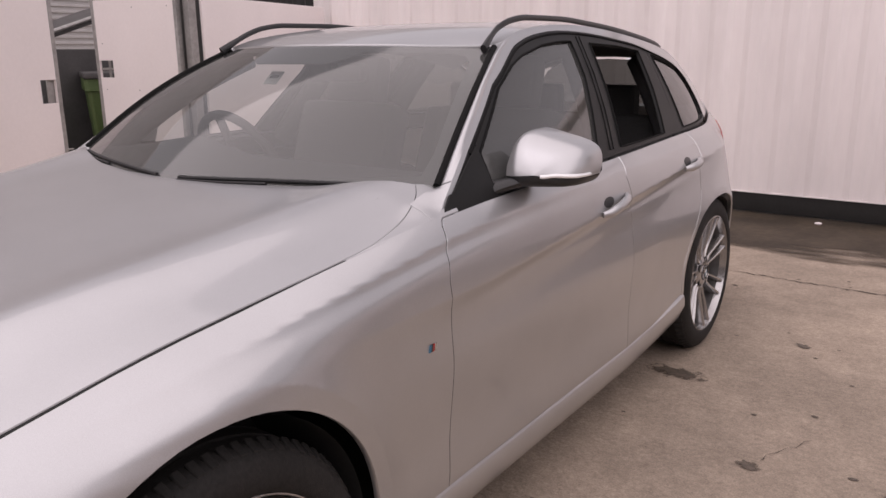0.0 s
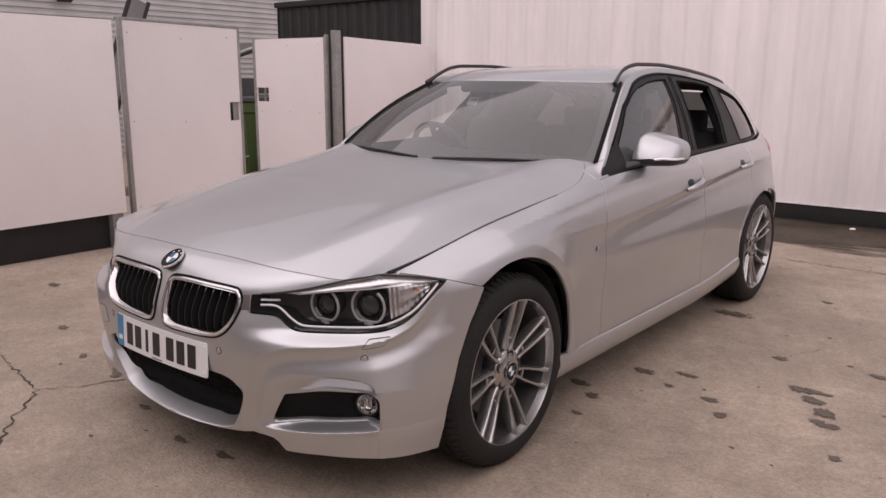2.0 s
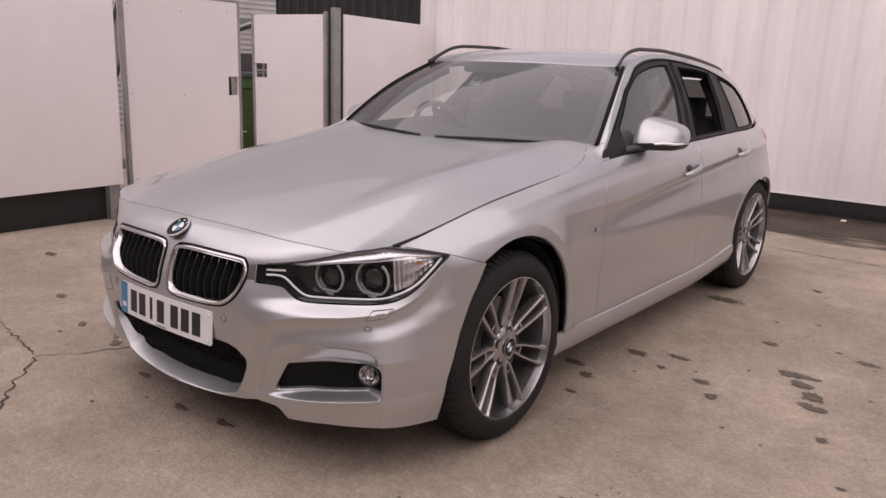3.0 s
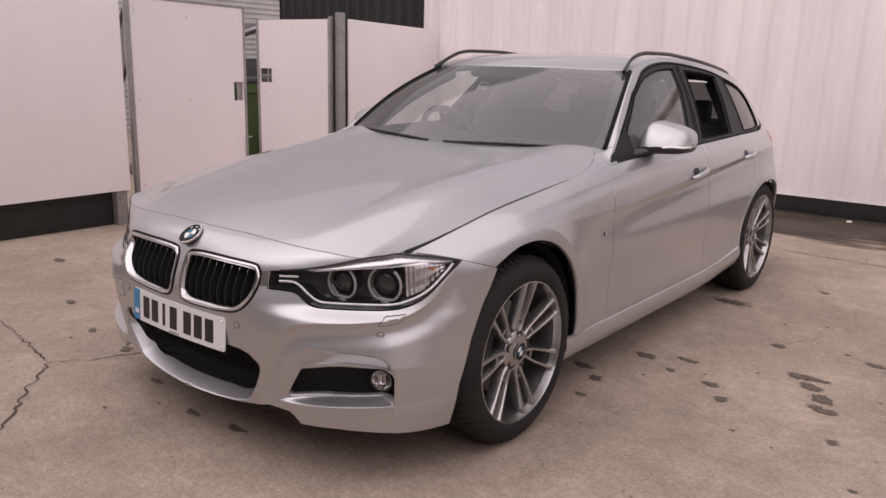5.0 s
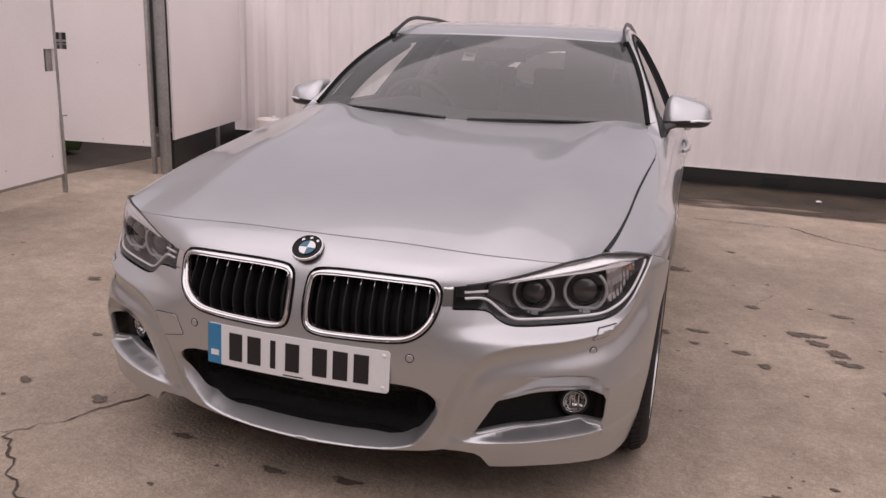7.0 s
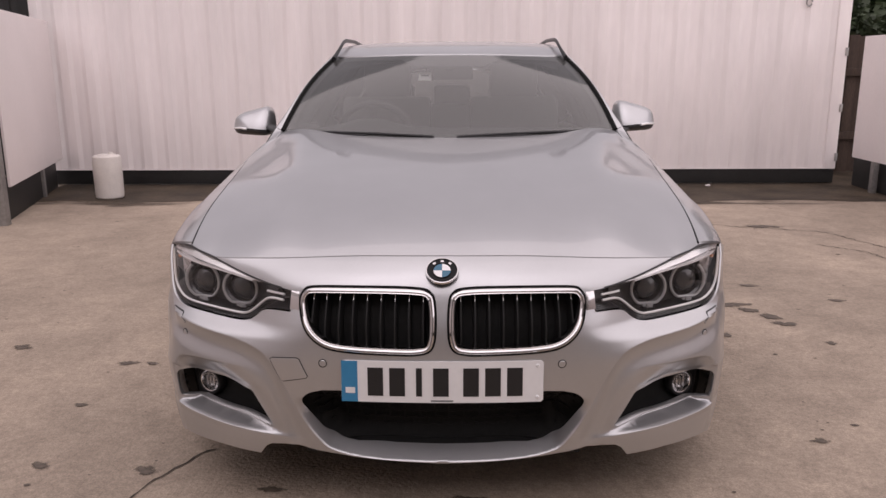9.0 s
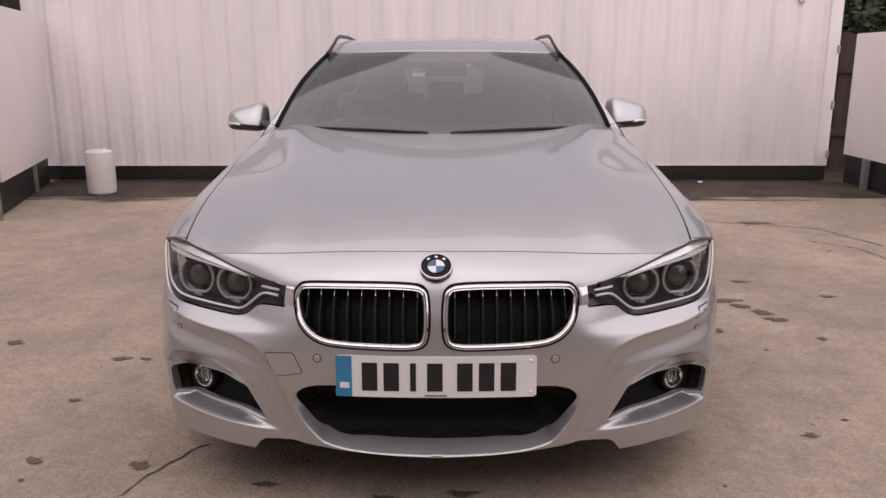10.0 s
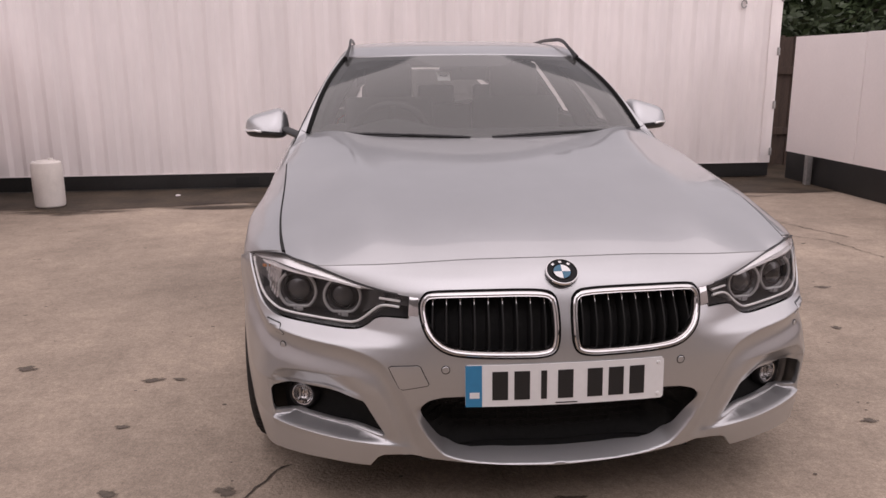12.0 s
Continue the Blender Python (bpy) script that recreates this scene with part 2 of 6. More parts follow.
# side of the body: eight lines that run along the car, each with its half width and height
STATION = [-0.45, -0.3, -0.1, 0.15, 0.45, 0.8, 1.4, 2.0, 2.5, 2.9, 3.3, 3.6, 3.8]
LINE_X = [spl(STATION, v) for v in (
    [0.818, 0.878, 0.882, 0.878, 0.868, 0.866, 0.865, 0.865, 0.868, 0.87, 0.80, 0.74, 0.70],
    [0.838, 0.898, 0.912, 0.908, 0.898, 0.893, 0.893, 0.893, 0.896, 0.900, 0.775, 0.68, 0.61],
    [0.848, 0.908, 0.925, 0.922, 0.901, 0.892, 0.891, 0.891, 0.896, 0.902, 0.775, 0.68, 0.61],
    [0.843, 0.903, 0.926, 0.924, 0.908, 0.900, 0.899, 0.899, 0.900, 0.898, 0.772, 0.675, 0.60],
    [0.830, 0.890, 0.916, 0.917, 0.904, 0.893, 0.890, 0.888, 0.880, 0.862, 0.742, 0.65, 0.58],
    [0.820, 0.873, 0.902, 0.908, 0.903, 0.900, 0.898, 0.893, 0.882, 0.856, 0.730, 0.64, 0.57],
    [0.800, 0.834, 0.858, 0.872, 0.877, 0.873, 0.874, 0.866, 0.845, 0.808, 0.695, 0.605, 0.54],
    [0.768, 0.788, 0.798, 0.808, 0.826, 0.834, 0.840, 0.826, 0.798, 0.757, 0.655, 0.57, 0.51])]
LINE_Z = [spl(STATION, v) for v in (
    [0.30, 0.20, 0.17, 0.17, 0.17, 0.17, 0.17, 0.17, 0.17, 0.18, 0.20, 0.22, 0.24],
    [0.50, 0.40, 0.33, 0.31, 0.30, 0.295, 0.295, 0.295, 0.295, 0.30, 0.31, 0.32, 0.33],
    [0.60, 0.55, 0.50, 0.47, 0.45, 0.44, 0.44, 0.44, 0.45, 0.46, 0.46, 0.46, 0.46],
    [0.70, 0.695, 0.68, 0.66, 0.63, 0.62, 0.62, 0.63, 0.65, 0.67, 0.67, 0.67, 0.67],
    [0.737, 0.740, 0.745, 0.745, 0.738, 0.742, 0.780, 0.820, 0.848, 0.862, 0.866, 0.866, 0.86],
    [0.754, 0.763, 0.780, 0.790, 0.782, 0.780, 0.818, 0.858, 0.885, 0.900, 0.905, 0.905, 0.90],
    [0.765, 0.786, 0.818, 0.850, 0.882, 0.911, 0.930, 0.942, 0.948, 0.950, 0.950, 0.950, 0.945],
    [0.772, 0.805, 0.845, 0.882, 0.922, 0.955, 0.972, 0.982, 0.988, 0.990, 0.990, 0.990, 0.980])]
ARCH_R, ARCH_Z = 0.392, 0.360                            # front wheel arch
REAR_R = 0.370
REAR = 2.735                                              # the rear axle


def side(y, z):
    """A point of the body's side at a length and height (left side of the car, x > 0)."""
    y, z = np.atleast_1d(np.asarray(y, float)), np.atleast_1d(np.asarray(z, float))
    xs, zs = np.array([f(y) for f in LINE_X]), np.array([f(y) for f in LINE_Z])
    h = np.diff(zs, axis=0)
    d = np.diff(xs, axis=0) / h
    m = np.vstack((d[:1], (d[:-1] * h[1:] + d[1:] * h[:-1]) / (h[1:] + h[:-1]), d[-1:] * 1.3))
    i = np.clip((z[None] >= zs).sum(0) - 1, 0, len(h) - 1)
    j = np.arange(len(y))
    up, down = m.copy(), m.copy()                        # slopes above and below each line: creases at two of them
    for row, keen in ((5, 0.75 * np.clip((y - 0.20) / 0.40, 0, 1)), (6, 0.55 + 0 * y)):
        up[row], down[row] = m[row] + keen * (d[row] - m[row]), m[row] + keen * (d[row - 1] - m[row])
    k = h[i, j]
    t = np.clip((z - zs[i, j]) / k, -0.5, 1.5)
    x = (1 + 2 * t) * (1 - t) ** 2 * xs[i, j] + t * (1 - t) ** 2 * k * up[i, j] + t * t * (3 - 2 * t) * xs[i + 1, j] + t * t * (t - 1) * k * down[i + 1, j]
    for c, high, ring, lip in ((0.0, ARCH_Z, ARCH_R, 0.044), (REAR, 0.335, REAR_R, 0.030)):
        r = np.hypot(y - c, z - high)
        k = np.clip((r - ring - lip) / 0.105, 0, 1)
        x = x + 0.011 * (1 - k) ** 2 * np.clip((y - c + 0.20) / 0.20, 0, 1)
    fade = np.clip((1.6 - y) / 0.9, 0, 1) * np.clip((y + 0.45) / 0.25, 0, 1)
    x = x - 0.0068 * fade * np.exp(-((z - zs[6] + 0.016) / 0.020) ** 2)
    fade = np.clip((y - 0.60) / 0.45, 0, 1) * np.clip((2.75 - y) / 0.3, 0, 1)
    x = x - 0.0048 * fade * np.exp(-((z - zs[5] + 0.026) / 0.020) ** 2)
    return np.stack((x, y, z), 1)


CENTRE_Z = spl([-0.68, -0.6, -0.4, 0.0, 0.4, 0.7, 0.9], [0.782, 0.806, 0.851, 0.915, 0.966, 1.002, 1.022])


def bonnet_plain(x, y):
    """The bonnet's surface, which meets the side at its top line."""
    x, y = np.atleast_1d(np.asarray(x, float)), np.atleast_1d(np.asarray(y, float))
    xe, ze, zc = LINE_X[7](y), LINE_Z[7](y), CENTRE_Z(y)
    a = np.abs(x) / xe
    z = ze + (zc - ze) * (1 - a ** (2.4 + 6.2 * np.clip((y - 0.1) / 0.6, 0, 1) ** 2))
    line = 0.50 + 0.10 * (y + 0.5)                       # the two raised lines of the bonnet
    z = z + 0.013 * np.exp(-((np.abs(x) - line) / 0.085) ** 2)
    z = z + 0.014 * np.exp(-((a - 0.68) / 0.26) ** 2) * np.exp(-((y - 0.05) / 0.33) ** 2)   # the crown over the wheels
    rise = np.clip((y - 0.52) / 0.27, 0, 1) ** 2 * np.clip((a - 0.45) / 0.35, 0, 1) ** 2
    z = z + 0.009 * rise * (1 - np.clip((a - 0.93) / 0.07, 0, 1))
    return np.stack((x, y, z), 1)


# front fascia: a plan line round the nose, drawn in by a depth that changes with height
PLAN_X = [0.0, 0.2, 0.401, 0.6095, 0.758, 0.8316, 0.873, 0.897, 0.912, 0.922]
PLAN_Y = [-0.815, -0.809, -0.788, -0.7264, -0.650, -0.5826, -0.5006, -0.4016, -0.30, -0.18]
PLAN_S = np.concatenate(([0], np.cumsum(np.hypot(np.diff(PLAN_X), np.diff(PLAN_Y)))))
PLAN = spl(PLAN_S, PLAN_X), spl(PLAN_S, PLAN_Y)
LEVEL = [0.17, 0.21, 0.28, 0.40, 0.50, 0.555, 0.60, 0.66, 0.70, 0.735, 0.76, 0.785]
DEPTH_S = [0.0, 0.40, 0.63, 0.868, 1.036, 1.198]
DEPTH = [hermite(LEVEL, v) for v in (
    [0.055, 0.030, 0.015, 0.003, 0.000, 0.005, 0.013, 0.033, 0.050, 0.073, 0.100, 0.158],
    [0.060, 0.045, 0.028, 0.008, 0.000, 0.006, 0.018, 0.041, 0.052, 0.076, 0.115, 0.183],
    [0.040, 0.030, 0.020, 0.010, 0.000, 0.020, 0.070, 0.085, 0.092, 0.103, 0.120, 0.160],
    [0.036, 0.030, 0.020, 0.007, 0.000, 0.014, 0.062, 0.080, 0.085, 0.092, 0.098, 0.122],
    [0.038, 0.028, 0.014, 0.003, 0.000, 0.006, 0.025, 0.038, 0.043, 0.050, 0.062, 0.088],
    [0.040, 0.028, 0.012, 0.001, 0.000, 0.000, 0.001, 0.002, 0.004, 0.014, 0.030, 0.058])]


# the crease that runs along the chin, up beside the mouth and out under the lamp
RIDGE = hermite([0.0, 0.15, 0.248, 0.323, 0.368, 0.410, 0.441, 0.460, 0.482, 0.507, 0.54, 0.578, 0.653, 0.732, 0.82, 0.90, 0.972, 1.036, 1.10, 1.16],
                [0.205, 0.207, 0.216, 0.237, 0.287, 0.365, 0.434, 0.471, 0.504, 0.525, 0.5375, 0.546, 0.555, 0.562, 0.571, 0.580, 0.598, 0.633, 0.70, 0.76])
# the crease over the fog lamp's pocket, and the edge of the blade below it
BROW_Z = hermite([0.40, 0.53, 0.61, 0.73, 0.794, 0.831, 0.852, 0.866], [0.455, 0.463, 0.467, 0.468, 0.464, 0.455, 0.443, 0.42])
CREST_Z = hermite([0.36, 0.408, 0.52, 0.66, 0.75, 0.87], [0.262, 0.264, 0.271, 0.282, 0.290, 0.299])


def nose(s, z, deep=0.0):
    """A point of the fascia, at a way s round the nose from the middle (s < 0: right side) and a height; deep: set back."""
    s, z = np.atleast_1d(np.asarray(s, float)), np.atleast_1d(np.asarray(z, float))
    sign, a = np.where(s < 0, -1.0, 1.0), np.abs(s)
    e = 1e-3
    px, py = PLAN[0](a), PLAN[1](a)
    tx, ty = PLAN[0](a + e) - PLAN[0](np.maximum(a - e, 0)), PLAN[1](a + e) - PLAN[1](np.maximum(a - e, 0))
    tx, ty = np.where(a < 2 * e, 1.0, tx), np.where(a < 2 * e, 0.0, ty)
    n = np.hypot(tx, ty)
    nx, ny = ty / n, -tx / n                              # outwards
    nx, ny = np.where(ny > 0, -nx, nx) * -1, np.where(ny > 0, -ny, ny)
    nx = np.abs(nx)
    i = np.clip(np.searchsorted(DEPTH_S, a) - 1, 0, len(DEPTH_S) - 2)
    ds = np.array(DEPTH_S)
    j = np.arange(len(a))
    h = np.diff(ds)
    k = h[i]
    t = np.clip((a - ds[i]) / k, 0, 1.2)

    def skin(level):
        rows = np.array([f(level) for f in DEPTH])
        dd = np.diff(rows, axis=0) / h[:, None]
        m = np.vstack((dd[:1] * 0, (dd[:-1] * h[1:, None] + dd[1:] * h[:-1, None]) / (h[1:] + h[:-1])[:, None], dd[-1:]))
        return (1 + 2 * t) * (1 - t) ** 2 * rows[i, j] + t * (1 - t) ** 2 * k * m[i, j] + t * t * (3 - 2 * t) * rows[i + 1, j] + t * t * (t - 1) * k * m[i + 1, j]
    ramp = lambda v, p, q: np.clip((v - p) / (q - p), 0, 1) ** 2 * (3 - 2 * np.clip((v - p) / (q - p), 0, 1))
    line = RIDGE(a)
    away = (z - line) / np.hypot(1, (RIDGE(a + 0.01) - RIDGE(np.maximum(a - 0.01, 0))) / 0.02)
    drop, up = np.maximum(-away, 0), np.maximum(away, 0)
    under = ramp(a, 0.375, 0.44) * (1 - ramp(a, 0.99, 1.15))
    dep = skin(z)
    low = np.minimum(line - 0.02, 0.42)
    flat = skin(low) + (skin(line) - skin(low)) * np.clip((z - low) / (line - low), 0, 1)   # a plain flank below the crease
    dep = dep + np.where((z < line) & (z > low), flat - dep, 0) * under
    hollow = (1 - np.exp(-drop / 0.026)) * (1 - 0.6 * ramp(drop, 0.03, 0.09)) * under
    chin = np.minimum(up / 0.038, 1) * (1 - ramp(a, 0.385, 0.425)) * (1 - ramp(z, 0.33, 0.405))
    over = z - CREST_Z(a)
    brow = 0.10 * np.clip((BROW_Z(a) - z) / 0.004, 0, 1) + 0.90 * np.clip((BROW_Z(a) - z) / 0.058, 0, 1)
    pit = np.clip(np.minimum.reduce([brow, over / 0.012, (0.881 - a) / 0.045]), 0, 1) * ramp(a - 0.5 * (z - 0.3), 0.455, 0.66)
    reach = ramp(a, 0.40, 0.45) * np.clip((0.879 - a) / 0.006, 0, 1)
    blade = reach * np.where(over > 0, np.exp(-np.maximum(over, 0) / 0.010), np.exp(np.minimum(over, 0) / 0.05))
    step = np.clip((0.879 - a) / 0.006, 0, 1) * ramp(a, 0.55, 0.8) * np.clip(-over / 0.02, 0, 1)
    hollow = hollow * np.where(over < 0, 0.35 + 0.65 * np.exp(over / 0.02), 1)
    dep = dep + 0.055 * pit + 0.020 * hollow + 0.085 * chin - 0.007 * blade + 0.004 * step + np.broadcast_to(deep, a.shape)
    return np.stack((sign * (px - nx * dep), py - ny * dep, z), 1)


# the line where the bonnet meets the nose
NOSE_TOP = hermite([0, 0.2, 0.4, 0.6, 0.742, 0.835, 0.925, 1.0], [0.777, 0.7745, 0.768, 0.7575, 0.750, 0.765, 0.773, 0.773])
_s = np.linspace(0, 0.95, 40)
LIP = nose(_s, NOSE_TOP(_s))
LIP_Y = lambda x: np.interp(np.abs(x), LIP[:, 0], LIP[:, 1])
LIP_D = LIP[:, 2] - bonnet_plain(LIP[:, 0], LIP[:, 1])[:, 2]


def bonnet_top(x, y):
    """The bonnet's surface, drawn to the nose's edge in front."""
    p = bonnet_plain(x, y)
    a = np.abs(p[:, 0])
    p[:, 2] += np.interp(a, LIP[:, 0], LIP_D) * np.exp(-np.maximum(p[:, 1] - LIP_Y(a), 0) / 0.11)
    return p


# greenhouse
BELT_IN = 0.012


def glasshouse(y, z):
    """The side windows' surface, at a length and height."""
    y, z = np.atleast_1d(np.asarray(y, float)), np.atleast_1d(np.asarray(z, float))
    d = z - LINE_Z[7](y)
    x = LINE_X[7](y) - BELT_IN - 0.47 * d - 0.34 * d * np.abs(d)
    return np.stack((x, y, z), 1)


ROOF_EDGE = spl([0.8, 1.0, 1.2, 1.36, 1.6, 1.9, 2.3, 2.7, 3.0, 3.25, 3.5, 3.7], [1.0, 1.13, 1.25, 1.338, 1.394, 1.410, 1.392, 1.348, 1.298, 1.225, 1.12, 1.03])
ROOF_MID = spl([1.1, 1.36, 1.6, 1.9, 2.3, 2.7, 3.1, 3.5], [1.327, 1.386, 1.414, 1.429, 1.426, 1.405, 1.365, 1.300])


def roof_top(x, y):
    x, y = np.atleast_1d(np.asarray(x, float)), np.atleast_1d(np.asarray(y, float))
    ze = ROOF_EDGE(y)
    xe = glasshouse(y, ze)[:, 0]
    z = ze + (ROOF_MID(y) - ze) * (1 - np.minimum(np.abs(x) / xe, 1.0) ** 2.6)
    return np.stack((x, y, z), 1)


def screen(u, t, out=0.0):
    """The windscreen: u from -1 to 1 across, t from 0 (bottom) to 1 (top)."""
    u, t = np.atleast_1d(np.asarray(u, float)), np.atleast_1d(np.asarray(t, float))
    a = np.abs(u)
    w = 0.757 + (0.590 - 0.757) * t - 0.012 * np.sin(np.pi * t) * -1
    yb, zb = 0.60 + 0.215 * a ** 2.2, 0.985 + 0.017 * a ** 2
    yt, zt = 1.175 + 0.175 * a ** 2.2, 1.342 - 0.012 * a ** 2
    bow = 0.022 * np.sin(np.pi * t)
    return np.stack((u * w, yb + (yt - yb) * t - bow * 0.5, zb + (zt - zb) * t + bow + out), 1)


# ---------------------------------------------------------------- mesh helpers
from mathutils.geometry import delaunay_2d_cdt


def part(name, bm, mat, parent=None, label="", smooth=True):
    """Links a bmesh as one mesh object under a thing or a part."""
    me = bpy.data.meshes.new(name)
    bm.normal_update()
    bm.to_mesh(me)
    bm.free()
    me.materials.append(mat)
    if smooth:
        me.shade_smooth()
        me.set_sharp_from_angle(angle=radians(35))
    ob = new(name, me)
    if parent:
        ob.parent = parent
    if label:
        tagged(ob, label)
    return ob


def thing(name, label, category, at=(0, 0, 0), group="", kind=""):
    ob = new(name)
    ob.empty_display_size = 0.1
    ob.matrix_world = Matrix.Translation(at)
    return tagged(ob, label, category, group, kind)


def bar(bm, size, at=(0, 0, 0), bevel=0.003, turn=None, seg=2):
    """A box with rounded edges, added to bm."""
    m = Matrix.Translation(at) @ (turn or Matrix()) @ Matrix.Diagonal((*size, 1))
    got = bmesh.ops.create_cube(bm, size=1, matrix=m)["verts"]
    if bevel:
        edges = list({e for v in got for e in v.link_edges})
        bmesh.ops.bevel(bm, geom=edges, offset=min(bevel, min(size) * 0.45), segments=seg, affect="EDGES", profile=0.7)
    return bm


def tube(bm, points, r, n=8, closed=False, flat=1.0):
    """A round bar along points; r: one radius or one a point."""
    points = [Vector(p) for p in points]
    rings, u = [], None
    rs = r if isinstance(r, (list, tuple)) else [r] * len(points)
    for i, p in enumerate(points):
        a, b = points[i - 1] if (i or closed) else p, points[(i + 1) % len(points)] if (i + 1 < len(points) or closed) else p
        d = (b - a).normalized()
        if u is None:
            u = d.cross(Vector((0, 0, 1)) if abs(d.z) < 0.95 else Vector((0, 1, 0)))
        u = (u - d * u.dot(d)).normalized()
        v = u.cross(d)
        rings.append([bm.verts.new(p + float(rs[i]) * (u * math.cos(2 * math.pi * k / n) + v * flat * math.sin(2 * math.pi * k / n))) for k in range(n)])
    for i in range(len(rings) if closed else len(rings) - 1):
        a, b = rings[i], rings[(i + 1) % len(rings)]
        for k in range(n):
            bm.faces.new((a[k], a[(k + 1) % n], b[(k + 1) % n], b[k]))
    if not closed:
        bm.faces.new(rings[0][::-1]), bm.faces.new(rings[-1])
    bmesh.ops.recalc_face_normals(bm, faces=bm.faces)
    return bm


def lathe(bm, profile, n=48, axis="X", close=False):
    """Turns a profile of (radius, place along the axis)."""
    rings = []
    for r, x in profile:
        ring = []
        for k in range(n):
            c, s = r * math.cos(2 * math.pi * k / n), r * math.sin(2 * math.pi * k / n)
            ring.append(bm.verts.new({"X": (x, c, s), "Y": (c, x, s), "Z": (c, s, x)}[axis]))
        rings.append(ring)
    pairs = list(zip(rings, rings[1:])) + ([(rings[-1], rings[0])] if close else [])
    for a, b in pairs:
        for k in range(n):
            bm.faces.new((a[k], a[(k + 1) % n], b[(k + 1) % n], b[k]))
    bmesh.ops.remove_doubles(bm, verts=bm.verts, dist=1e-5)
    bmesh.ops.recalc_face_normals(bm, faces=bm.faces)
    return bm


def disc(bm, r, x, n=32, axis="X", flip=False):
    ring = []
    for k in range(n):
        c, s = r * math.cos(2 * math.pi * k / n), r * math.sin(2 * math.pi * k / n)
        ring.append(bm.verts.new({"X": (x, c, s), "Y": (c, x, s), "Z": (c, s, x)}[axis]))
    bm.faces.new(ring[::-1] if flip else ring)
    return bm


def grid_mesh(bm, f, us, vs):
    """A sheet of quads from f(u, v)."""
    u, v = np.meshgrid(us, vs)
    pts = f(u.ravel(), v.ravel())
    vt = [bm.verts.new(p) for p in pts]
    n = len(us)
    for j in range(len(vs) - 1):
        for i in range(n - 1):
            bm.faces.new((vt[j * n + i], vt[j * n + i + 1], vt[(j + 1) * n + i + 1], vt[(j + 1) * n + i]))
    return bm


def rounded(points, n=6, closed=True):
    """A smooth closed line through the points."""
    p = np.array(points, float)
    out = []
    k = len(p)
    for i in range(k if closed else k - 1):
        a, b, c, d = p[(i - 1) % k] if closed or i else p[0], p[i], p[(i + 1) % k], p[(i + 2) % k] if closed or i + 2 < k else p[-1]
        for j in range(n):
            t = j / n
            out.append(0.5 * (2 * b + (c - a) * t + (2 * a - 5 * b + 4 * c - d) * t * t + (3 * b - a - 3 * c + d) * t ** 3))
    if not closed:
        out.append(p[-1])
    return [tuple(q) for q in out]


def dense(line, step):
    """A closed line with points at most step apart."""
    out = []
    for a, b in zip(line, line[1:] + line[:1]):
        n = max(1, int(math.ceil(math.dist(a, b) / step)))
        out += [(a[0] + (b[0] - a[0]) * i / n, a[1] + (b[1] - a[1]) * i / n) for i in range(n)]
    return out


def drawn_in(line, gap):
    """A closed line moved inwards by gap."""
    p = np.array(line)
    area = np.sum(p[:, 0] * np.roll(p[:, 1], -1) - np.roll(p[:, 0], -1) * p[:, 1])
    d = np.roll(p, -1, 0) - np.roll(p, 1, 0)
    d /= np.linalg.norm(d, axis=1)[:, None] + 1e-12
    n = np.stack((-d[:, 1], d[:, 0]), 1) * (1 if area > 0 else -1)
    return [tuple(q) for q in p + n * gap]


def inside(px, py, line):
    p = np.array(line)
    x0, y0 = p[:, 0][:, None], p[:, 1][:, None]
    x1, y1 = np.roll(x0, -1, 0), np.roll(y0, -1, 0)
    cross = ((y0 > py) != (y1 > py)) & (px < (x1 - x0) * (py - y0) / (y1 - y0 + 1e-15) + x0)
    return cross.sum(0) % 2 == 1


